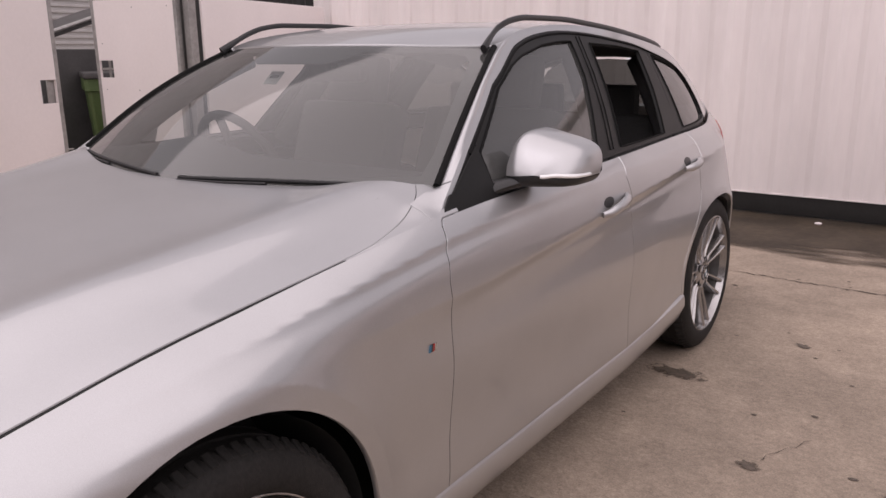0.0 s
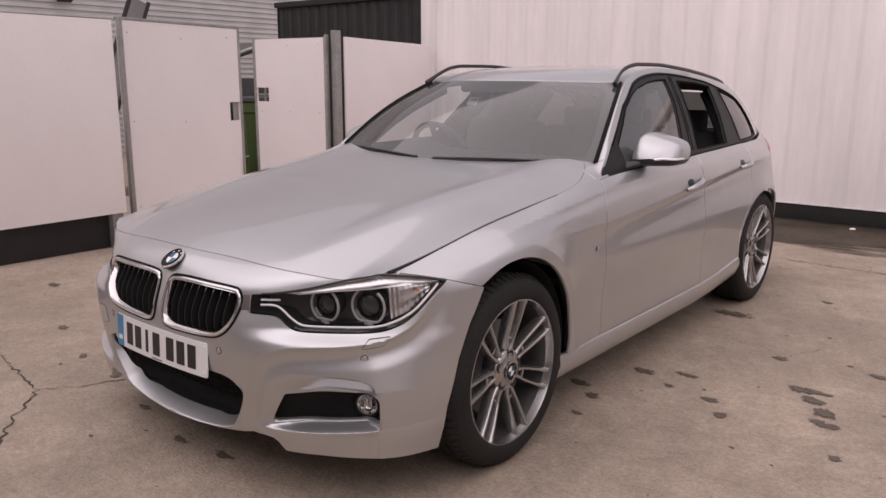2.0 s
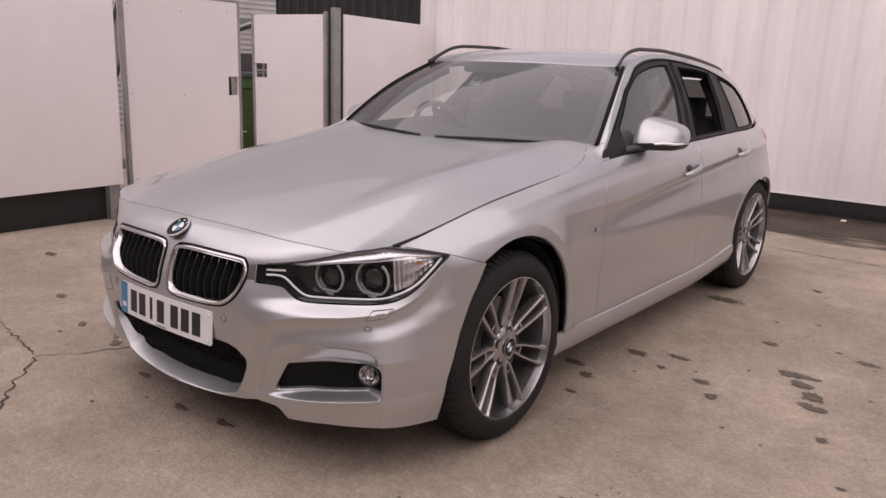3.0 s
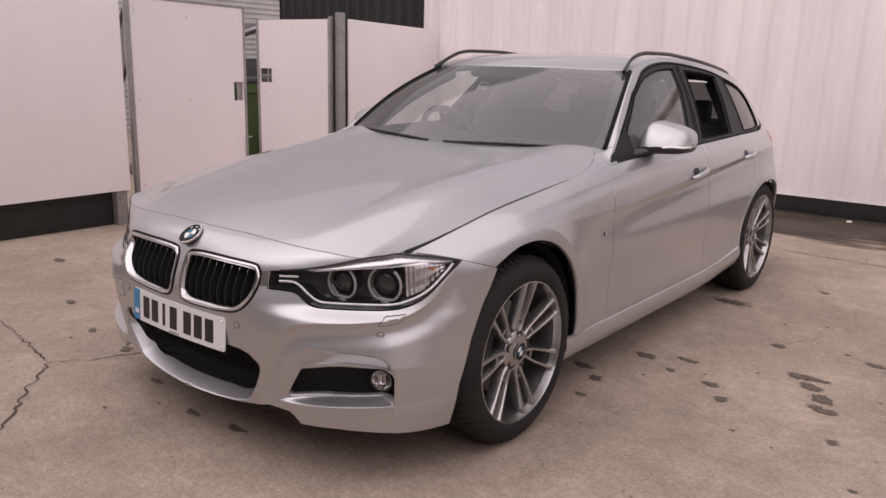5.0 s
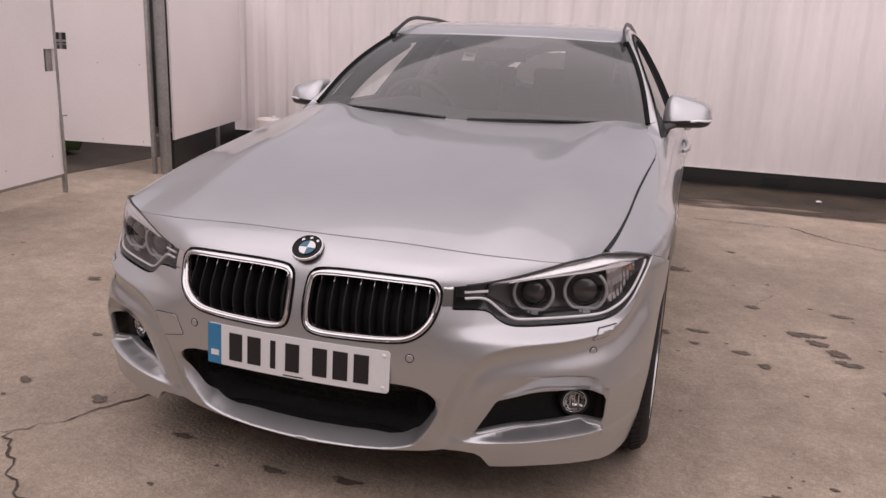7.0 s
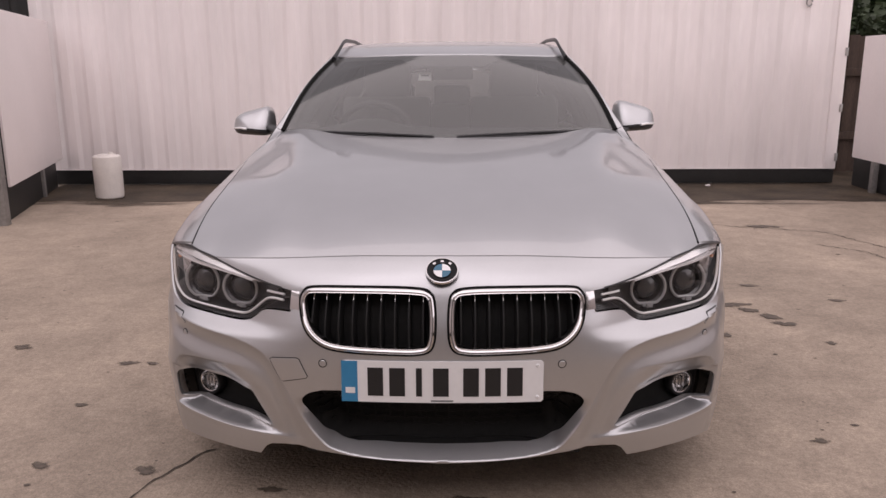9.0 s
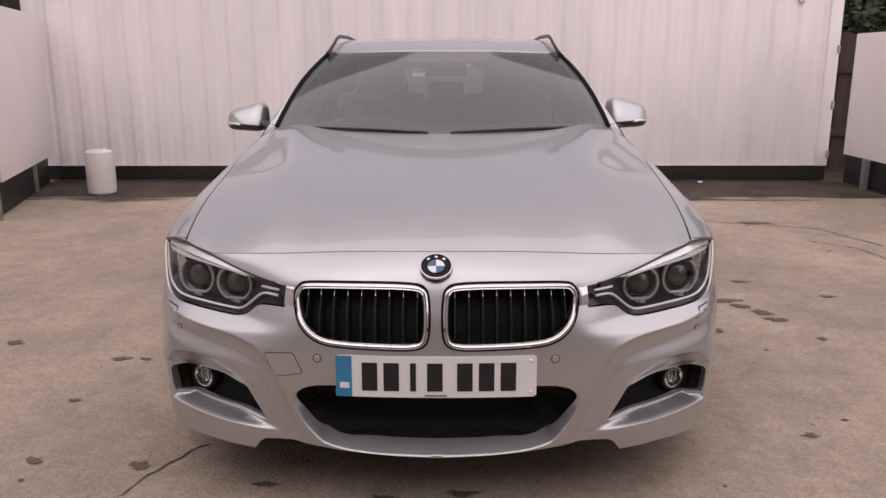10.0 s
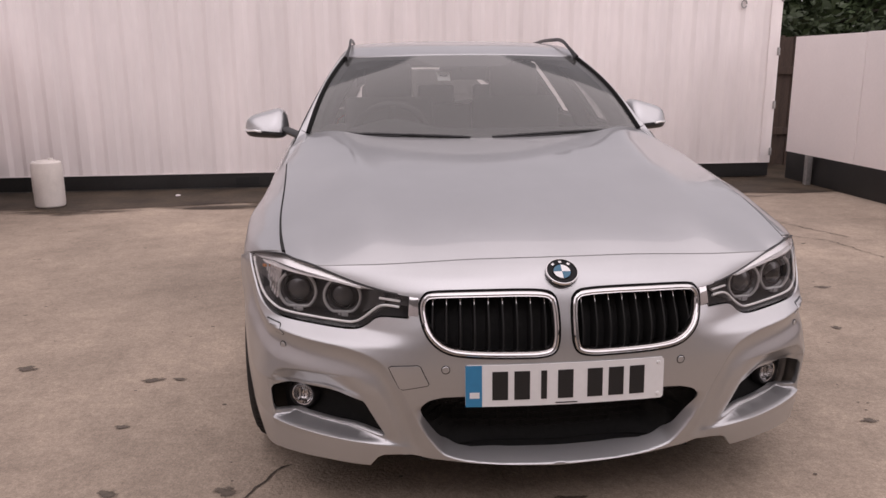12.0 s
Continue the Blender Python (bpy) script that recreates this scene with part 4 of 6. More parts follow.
# dark seals behind the shut lines
for m in (False, True):
    for line in (FDOOR[:8], FDOOR[-7:], RDOOR[-18:-8]):
        line = [p for p in line if p[1] < 0.94]
        strip = [(y - 0.006, z) for y, z in line] + [(y + 0.006, z) for y, z in line[::-1]]
        panel("door_seal", lambda y, z: side(y, z) - np.array((0.0014, 0, 0)), strip, SHELL, car, thick=0.002, gap=0.0, step=0.02, mirror=m)
    tube_line = [flip(m, (x, y, float(bonnet_top(x, y)[0, 2]) - 0.0085)) for y, x in rounded(EDGE, 5, False)]
    part("bonnet_seal", tube(bmesh.new(), tube_line, 0.0065, 6), SHELL, car)

# wing tops beside the scuttle, windscreen, pillars and roof
for m in (False, True):
    scuttle = [(x, y) for y, x in rounded(EDGE, 5, False) if y > 0.40] + [(0.745, 0.825), (0.775, 0.830), (0.834, 0.80)] + [(float(LINE_X[7](y)) - 0.001, y) for y in np.linspace(0.78, 0.42, 14)]
    panel("wing_top", bonnet_top, scuttle, PAINT, car, thick=0.015, gap=-0.0008, mirror=m, facing=1, step=0.018)
square = lambda k: [(-k, 0.0), (k, 0.0), (k, 1.0), (-k, 1.0)]
shield = panel("windscreen", screen, square(1.0), GLASS, car, thick=0.004, gap=0.0, step=0.05)
roof_half = [(0.0, 1.183)] + [(float(screen(u, 1.0)[0, 0]), float(screen(u, 1.0)[0, 1]) + 0.006) for u in np.linspace(0.1, 1.0, 10)] + [(float(glasshouse(y, ROOF_EDGE(y))[0, 0]), y) for y in np.linspace(1.40, 3.45, 30)] + [(0.3, 3.52)]
roof = panel("roof", roof_top, roof_half + [(0.0, 3.54)] + [(-x, y) for x, y in roof_half[:0:-1]], PAINT, car, thick=0.015, gap=0.0, step=0.035)
DLO_TOP = [(0.757, 0.950), (0.948, 1.078), (1.20, 1.232), (1.28, 1.266), (1.40, 1.322), (1.47, 1.346), (1.60, 1.372), (1.80, 1.388), (2.06, 1.382), (2.36, 1.357), (2.49, 1.342), (2.637, 1.314), (2.885, 1.262), (3.05, 1.190), (3.112, 1.095), (3.112, 1.03), (3.07, 0.993)]
DLO_TOP = DLO_TOP[:2] + rounded(DLO_TOP[2:-1], 3, False) + DLO_TOP[-1:]
DLO = DLO_TOP + line_top(3.0, 0.80, 24, 0.001)
G1 = [(0.99, 0.985), (0.992, 1.066), (1.218, 1.217), (1.36, 1.279), (1.45, 1.307), (1.62, 1.338), (1.74, 1.348), (1.846, 1.351), (1.80, 1.235), (1.63, 0.999)]
G2 = [(1.83, 1.002), (1.92, 1.17), (2.003, 1.344), (2.25, 1.334), (2.468, 1.314), (2.40, 1.16), (2.31, 1.005)]
G3 = [(2.578, 1.006), (2.60, 1.15), (2.612, 1.296), (2.78, 1.266), (2.945, 1.230), (3.04, 1.172), (3.085, 1.115), (3.09, 1.06), (3.06, 1.022), (2.98, 1.010)]
for m in (False, True):
    panel("window_surround", glasshouse, DLO, FRAME_BLACK, car, holes=[G1, G2, G3], thick=0.014, gap=0.001, mirror=m, step=0.02)
    inset = lambda y, z: glasshouse(y, z) - np.array((0.006, 0, 0))
    if not m:                                            # the driver's window and the near rear one are down
        panel("window_pane", inset, G1, GLASS, doors["f", m], thick=0.003, gap=-0.004, mirror=m, step=0.04)
    if m:
        panel("window_pane", inset, G2, DARK_GLASS, doors["r", m], thick=0.003, gap=-0.004, mirror=m, step=0.04)
    panel("window_pane", inset, G3, DARK_GLASS, doors["q", m], thick=0.003, gap=-0.004, mirror=m, step=0.04)
    for line, r in ((DLO_TOP[1:], 0.004), (G1, 0.0035), (G2, 0.0035), (G3, 0.0035)):
        p = np.array(drawn_in(dense(list(line), 0.03), -0.002) if line in (G1, G2, G3) else [(y, z - 0.009) for y, z in line])
        pts = [flip(m, q) for q in glasshouse(p[:, 0], p[:, 1]) + np.array((0.0015, 0, 0))]
        part("window_seal", tube(bmesh.new(), pts, r, 6, closed=line in (G1, G2, G3)), SEAL, car, "matt black rubber window seal")
    for shift in (0.0, 0.028):
        p = np.array([(1.735 + shift, 1.0), (1.80 + shift, 1.12), (1.86 + shift, 1.24), (1.915 + shift, 1.368)])
        part("window_seal", tube(bmesh.new(), [flip(m, q) for q in glasshouse(p[:, 0], p[:, 1]) + np.array((0.001, 0, 0))], 0.003, 6), SEAL, car, "matt black rubber window seal")
    # inner edge of the doors under the windows, and the black foot of the mirror's triangle
    card = [(y, z + 0.006) for y, z in line_top(0.86, 3.04, 30)] + [(y, z - 0.075) for y, z in line_top(3.04, 0.86, 30)]
    panel("door_card", sunk(glasshouse, (0.020, 0, 0)), card, DASH, car, thick=0.02, gap=0, step=0.05, mirror=m)
    foot = [(0.728, 0.936), (0.80, 0.992), (1.02, 0.994), (1.02, 0.966), (0.86, 0.952)]
    panel("mirror_foot", sunk(glasshouse, (-0.007, 0, 0)), foot, FRAME_BLACK, car, thick=0.012, gap=0, step=0.02, mirror=m)
    # roof side and rear pillar, round the windows
    band = [(0.725, 0.945), (0.80, 0.995), (0.9, 1.062), (1.0, 1.13), (1.2, 1.25), (1.36, 1.330)] + [(float(y), float(ROOF_EDGE(y))) for y in np.linspace(1.45, 3.5, 34)] + [(3.5, 1.01)] + line_top(3.42, 3.10, 6, 0.004)
    panel("roof_side", glasshouse, band + DLO_TOP[::-1], PAINT, car, thick=0.012, gap=0.0005, mirror=m, step=0.02)
    # windscreen pillar between the glass and the window surround; its foot runs out on the wing
    def pillar(u, t):
        up = np.maximum(t, 0)
        a = screen(np.ones_like(t) * 1.005, up)
        a[:, 0] -= 0.03 * np.minimum(t, 0)
        a[:, 1] += 0.60 * np.minimum(t, 0)
        yb = np.interp(t, [-0.2, 0, 0.33, 0.66, 0.85, 1], [0.700, 0.830, 1.03, 1.23, 1.35, 1.44])
        b = glasshouse(yb, np.interp(yb, [0.60, 0.70, 0.80, 0.9, 1.0, 1.2, 1.36, 1.45], [0.861, 0.928, 0.995, 1.062, 1.13, 1.25, 1.330, 1.362]))
        b[:, 0] = np.where(t < 0, np.minimum(b[:, 0] - 0.02 * t, LINE_X[7](yb) - 0.004), b[:, 0])
        k = u[:, None]
        swell = np.sin(np.pi * u) * np.clip((t + 0.02) / 0.2, 0, 1)
        p = a * (1 - k) + b * k + np.stack((0.006 * swell, -0.004 * swell, 0.006 * swell), 1)
        low = np.clip(-t / 0.2, 0, 1)
        low = low * low * (3 - 2 * low)
        p[:, 2] += low * (bonnet_top(p[:, 0], p[:, 1])[:, 2] + 0.0015 - p[:, 2])
        return p
    panel("windscreen_pillar", pillar, [(0, 0.01), (1, 0.01), (1, 1.0), (0, 1.0)], PAINT, car, thick=0.008, gap=0.0, mirror=m, step=0.05, facing=1)
    panel("pillar_foot", pillar, [(0, -0.20), (1, -0.20), (1, 0.002), (0, 0.002)], PAINT, car, thick=0.008, gap=0.0, mirror=m, step=0.03, facing=1)

# dark inner shell behind the openings and shut lines
def deeper(surf, d):
    return lambda u, v: surf(u, v, d)


inner = [(0.0, 0.71), (0.36, 0.715), (0.42, 0.60), (0.60, 0.56), (0.90, 0.54), (0.95, 0.50), (0.94, 0.27), (0.55, 0.26), (0.42, 0.24), (0.30, 0.23), (0.0, 0.225)]
panel("front_inner_panel", deeper(nose, 0.070), inner + [(-s, z) for s, z in inner[-2:0:-1]], SHELL, car, step=0.05, thick=0.01)
part("undertray", bar(bmesh.new(), (0.78, 0.56, 0.012), (0, -0.45, 0.217), 0.003), SHELL, car)
under = [(0.0, -0.60), (0.60, -0.50), (0.72, -0.38), (0.77, 0.0), (0.79, 0.45), (0.76, 0.62), (0.0, 0.55)]
panel("bonnet_lining", sunk(bonnet_top, (0, 0, 0.03)), under + [(-x, y) for x, y in under[-2:0:-1]], SHELL, car, step=0.08, thick=0.01)
gutter = [(float(x), float(y) + 0.012) for x, y, z in LIP[:-6]] + [(0.70, -0.44), (0.4, -0.55), (0.0, -0.60)]
gutter += [(-x, y) for x, y in gutter[-2:0:-1]]
panel("slam_panel", sunk(bonnet_top, (0, 0, 0.022)), gutter, SHELL, car, step=0.05, thick=0.01)
for m in (False, True):
    lining = [(0.42, 0.31), (2.30, 0.33), (2.33, 0.5), (2.42, 0.66), (2.60, 0.80), (2.60, 0.97), (0.70, 0.93), (0.45, 0.88), (-0.30, 0.77), (-0.28, 0.75), (0.0, 0.76), (0.3, 0.66), (0.42, 0.45)]
    panel("door_lining", sunk(side, (0.035, 0, 0)), lining, SHELL, car, mirror=m, step=0.05, thick=0.01)
    for cy in (0.0, REAR):
        bm = bmesh.new()
        rows = []
        for x in (0.60, 0.70, 0.80, 0.892 if cy else 0.885):
            r, high = (0.355, 0.335) if cy else (0.374, ARCH_Z)
            rows.append([bm.verts.new(flip(m, (min(x, float(LINE_X[3](cy + r * math.cos(radians(a)))) - 0.006), cy + r * math.cos(radians(a)), high + r * math.sin(radians(a))))) for a in np.linspace(-4, 180, 40)])
        for p, q in zip(rows, rows[1:]):
            for i in range(39):
                bm.faces.new((p[i], p[i + 1], q[i + 1], q[i]))
        inner_wall = bm.faces.new(rows[0])
        part("wheel_arch_liner", bm, SHELL, car)

# kidney grilles
for m in (False, True):
    base_line = dense(list(KIDNEY), 0.012)
    bm = bmesh.new()
    rows = []
    for d, deep in ((0.0005, 0.004), (0.0015, -0.004), (0.005, -0.0065), (0.0085, -0.0060), (0.0115, -0.0030), (0.0135, -0.0035), (0.0165, 0.0015), (0.0185, 0.016)):
        p = np.array(drawn_in(base_line, d))
        rows.append([bm.verts.new(flip(m, q)) for q in nose(p[:, 0], p[:, 1], deep)])
    for p, q in zip(rows, rows[1:]):
        for i in range(len(p)):
            bm.faces.new((p[i], p[(i + 1) % len(p)], q[(i + 1) % len(p)], q[i]))
    bmesh.ops.recalc_face_normals(bm, faces=bm.faces)
    kid = part("kidney_grille", bm, CHROME, car, "chrome kidney grille frame with black slats")
    p = np.array(drawn_in(base_line, -0.0025))
    part("joint", tube(bmesh.new(), [flip(m, q) for q in nose(p[:, 0], p[:, 1], 0.0005)], 0.0030, 6, True), SEAL, kid, "dark joint round the chrome frame")
    back = panel("grille_backing", deeper(nose, 0.062), KIDNEY, SHELL, kid, thick=0.005, step=0.04, mirror=m)
    for i in range(9):
        s = 0.052 + i * 0.0385
        k = np.array(KIDNEY)
        near = k[np.abs(k[:, 0] - s) < 0.03]
        zt, zb = near[:, 1].max() - 0.008, near[:, 1].min() + 0.008
        zs = np.linspace(zb, zt, 9)
        bm = bmesh.new()
        rows = []
        for z in zs:
            up = (z - zb) / (zt - zb)
            bow = 0.010 + 0.004 * up + 0.016 * up ** 4 + 0.012 * (1 - up) ** 4
            a = nose(s - 0.0020, z, bow)[0], nose(s + 0.0020, z, bow)[0], nose(s + 0.006, z, bow + 0.04)[0], nose(s - 0.006, z, bow + 0.04)[0]
            rows.append([bm.verts.new(flip(m, p)) for p in a])
        for p, q in zip(rows, rows[1:]):
            for j in range(4):
                bm.faces.new((p[j], p[(j + 1) % 4], q[(j + 1) % 4], q[j]))
        bm.faces.new(rows[0]), bm.faces.new(rows[-1][::-1])
        bmesh.ops.recalc_face_normals(bm, faces=bm.faces)
        slat = part("slat", bm, SLAT, kid)
        for z0, z1, k0, k1 in ((zt - 0.030, zt - 0.004, 0.2, 1.0), (zb + 0.002, zb + 0.012, 1.0, 0.4)):
            bm = bmesh.new()
            rows = []
            for k in np.linspace(0, 1, 5):
                z = z0 + (z1 - z0) * k
                up = (z - zb) / (zt - zb)
                bow = 0.0085 + 0.004 * up + 0.016 * up ** 4 + 0.012 * (1 - up) ** 4
                w = 0.0020 * (k0 + (k1 - k0) * k)
                rows.append([bm.verts.new(flip(m, q)) for q in (nose(s - w, z, bow)[0], nose(s + w, z, bow)[0], nose(s + w, z, bow + 0.006)[0], nose(s - w, z, bow + 0.006)[0])])
            for a, b in zip(rows, rows[1:]):
                for j in range(4):
                    bm.faces.new((a[j], a[(j + 1) % 4], b[(j + 1) % 4], b[j]))
            bm.faces.new(rows[0]), bm.faces.new(rows[-1][::-1])
            bmesh.ops.recalc_face_normals(bm, faces=bm.faces)
            part("slat_tip", bm, SATIN_CHROME, slat, "bright satin chrome tip")
    link = [(0.396, 0.640), (0.430, 0.634), (0.427, 0.694), (0.398, 0.697)]
    panel("chrome_link", lambda u, v: nose(u, v, -0.003 + 5.0 * (v - 0.668) ** 2), link, CHROME, kid, thick=0.01, step=0.02, mirror=m)

# lower grille with its staggered mesh
bm = bmesh.new()
for r in range(8):
    z = 0.262 + r * 0.0225
    wide = float(np.interp(z, [0.242, 0.255, 0.27, 0.30, 0.345, 0.40], [0.16, 0.27, 0.325, 0.365, 0.39, 0.40]))
    pts = [(s, z + 0.003 * math.sin(s * 150 + r * math.pi)) for s in np.linspace(-wide, wide, 60)]
    tube(bm, [tuple(nose(s, h, 0.058)[0]) for s, h in pts], 0.0025, 5)
    for j, s in enumerate(np.arange(-wide + 0.02, wide - 0.02, 0.046)):
        s = s + 0.023 * (r % 2)
        if r < 7:
            tube(bm, [tuple(nose(s, z, 0.058)[0]), tuple(nose(s, z + 0.0225, 0.058)[0])], 0.0025, 5)
part("lower_grille", bm, SLAT, bumper, "black honeycomb lower grille")

# fog lamps, sensors, washer covers, towing cover
for m in (False, True):
    fog = part("fog_lamp", lathe(bmesh.new(), [(0.0, 0.022), (0.018, 0.017), (0.027, 0.007), (0.031, -0.002), (0.0335, -0.003), (0.0345, 0.0), (0.0345, 0.025), (0.0, 0.03)], 32, "Y"), CHROME, bumper, "round clear fog lamp with a chrome bowl")
    fog.matrix_local = Matrix.Translation(flip(m, (0.722, -0.540, 0.348))) @ Matrix.Rotation(radians(-22 if m else 22), 4, "Z")
    fl = part("lens", lathe(bmesh.new(), [(0.0, -0.009), (0.017, -0.007), (0.031, -0.002)], 32, "Y"), LENS, fog)
    fr = part("bezel", lathe(bmesh.new(), [(0.034, -0.005), (0.039, -0.006), (0.044, 0.0), (0.046, 0.02), (0.034, 0.03)], 32, "Y"), BLACK_PLASTIC, fog)
    for dx in (-0.014, 0.0, 0.014):
        bm = bmesh.new()
        bar(bm, (0.004, 0.008, 0.030), (dx * 0.85, 0.006, 0), 0.0015)
        part("reflector_rib", bm, SATIN_CHROME, fog)
    for s, z in ((0.324, 0.507), (0.828, 0.524)):
        p, q = nose(s, z)[0], nose(s, z, -0.05)[0]
        turn = Vector(q - p).to_track_quat("Z", "Y").to_matrix().to_4x4()
        bm = lathe(bmesh.new(), [(0.0, 0.0020), (0.0085, 0.0018), (0.0095, 0.0010), (0.0098, -0.003), (0.0108, -0.003)], 24, "Z")
        ob = part("parking_sensor", bm, PAINT, bumper)
        if m:
            turn = Matrix.Diagonal((-1, 1, 1, 1)) @ turn @ Matrix.Diagonal((-1, 1, 1, 1))
        ob.matrix_local = Matrix.Translation(flip(m, p)) @ turn
        part("gap_ring", lathe(bmesh.new(), [(0.0098, 0.0), (0.0100, 0.0009), (0.0120, 0.0007), (0.0124, -0.001)], 24, "Z"), BLACK_TRIM, ob)
    cover = [(0.820, 0.557), (0.840, 0.581), (0.848, 0.585), (0.922, 0.590), (0.926, 0.586), (0.902, 0.565), (0.894, 0.561), (0.827, 0.554)]
    panel("cover_gap", deeper(nose, -0.0008), cover, BLACK_TRIM, bumper, thick=0.002, gap=-0.0004, step=0.006, mirror=m)
    panel("washer_cover", deeper(nose, -0.0025), cover, PAINT, bumper, thick=0.006, step=0.006, mirror=m)
tow = [(-0.478, 0.510), (-0.470, 0.515), (-0.398, 0.519), (-0.390, 0.515), (-0.368, 0.466), (-0.373, 0.460), (-0.440, 0.446), (-0.450, 0.449)]
panel("cover_gap", deeper(nose, -0.0008), tow, BLACK_TRIM, bumper, thick=0.002, gap=-0.0006, step=0.015)
panel("towing_eye_cover", deeper(nose, -0.002), tow, PAINT, bumper, thick=0.006, step=0.015)

# badge of plain coloured shapes
def roundel(r, parent, at, turn, name="badge"):
    b = part(name, lathe(bmesh.new(), [(0.0, 0.002), (r * 0.62, 0.002), (r * 0.64, 0.004), (r * 0.66, 0.003), (r * 0.95, 0.003), (r, 0.006), (r * 1.06, 0.004), (r * 1.08, -0.004)], 40, "Z"), BADGE_BLACK, parent, "round badge in black, blue and white")
    b.matrix_local = Matrix.Translation(at) @ turn
    part("rim", lathe(bmesh.new(), [(r * 0.97, 0.003), (r, 0.0065), (r * 1.05, 0.006), (r * 1.08, 0.0)], 40, "Z"), CHROME, b)
    for q in range(4):
        bm = bmesh.new()
        c = bm.verts.new((0, 0, 0.0052))
        ring = [bm.verts.new((r * 0.56 * math.cos(a), r * 0.56 * math.sin(a), 0.0045)) for a in np.linspace(q * math.pi / 2, (q + 1) * math.pi / 2, 10)]
        for i in range(9):
            bm.faces.new((c, ring[i], ring[i + 1]))
        part("quarter", bm, BADGE_BLUE if q % 2 else PLATE_WHITE, b)
    for a in (50, 90, 130):
        bm = bar(bmesh.new(), (r * 0.20, r * 0.16, 0.001), (0, r * 0.80, 0.0042), 0.0002)
        bm.transform(Matrix.Rotation(radians(a - 90), 4, "Z"))
        part("mark", bm, SATIN_CHROME, b)
    return b


p0 = nose(0.0, 0.744)[0]
turn = Vector((0, -0.58, 0.81)).to_track_quat("Z", "Y").to_matrix().to_4x4()
roundel(0.0415, bumper, Vector(p0) + Vector((0, -0.004, 0.004)), turn)

# number plate with plain bars
def plate_face(out):
    """The plate's face, slightly bowed with the bumper."""
    def f(x, z):
        x, z = np.atleast_1d(np.asarray(x, float)), np.atleast_1d(np.asarray(z, float))
        return np.stack((x, -0.8225 - out + 0.16 * x * x + 0.05 * z, z + 0.462), 1)
    return f


def box_line(x, z, w, h, r=0.0):
    a, b = w / 2, h / 2
    if not r:
        return [(x - a, z - b), (x + a, z - b), (x + a, z + b), (x - a, z + b)]
    return [(x - a + r, z - b), (x + a - r, z - b), (x + a, z - b + r), (x + a, z + b - r), (x + a - r, z + b), (x - a + r, z + b), (x - a, z + b - r), (x - a, z - b + r)]


plate = panel("number_plate", plate_face(0.0), box_line(0, 0, 0.546, 0.1155, 0.006), PLATE_WHITE, bumper, thick=0.004, gap=0, step=0.03, label="white plate with black bars and a blue end band")
panel("plate_backing", plate_face(-0.006), box_line(0, 0, 0.530, 0.100), BLACK_PLASTIC, plate, thick=0.006, gap=0, step=0.04)
panel("blue_band", plate_face(0.0012), box_line(-0.2505, 0, 0.044, 0.1145), PLATE_BLUE, plate, thick=0.001, gap=0, step=0.03)
panel("band_mark", plate_face(0.0022), box_line(-0.2485, -0.025, 0.026, 0.016), PLATE_WHITE, plate, thick=0.001, gap=0, step=0.02)
for i in range(7):
    x = -0.180 + 0.0590 * i + (0.022 if i > 3 else 0.0)
    panel("plate_bar", plate_face(0.0012), box_line(x, 0, 0.042 if i != 2 else 0.016, 0.079), LETTER, plate, thick=0.001, gap=0, step=0.03)
panel("maker_mark", plate_face(0.0012), box_line(0.0, -0.052, 0.06, 0.003), LETTER, plate, thick=0.001, gap=0, step=0.03)
for dz in (-0.044, 0.044):
    part("screw_cap", lathe(bmesh.new(), [(0.0, -0.004), (0.004, -0.0035), (0.006, 0.0)], 16, "Y"), PLATE_WHITE, plate).location = plate_face(0.0)(0.257, dz)[0]

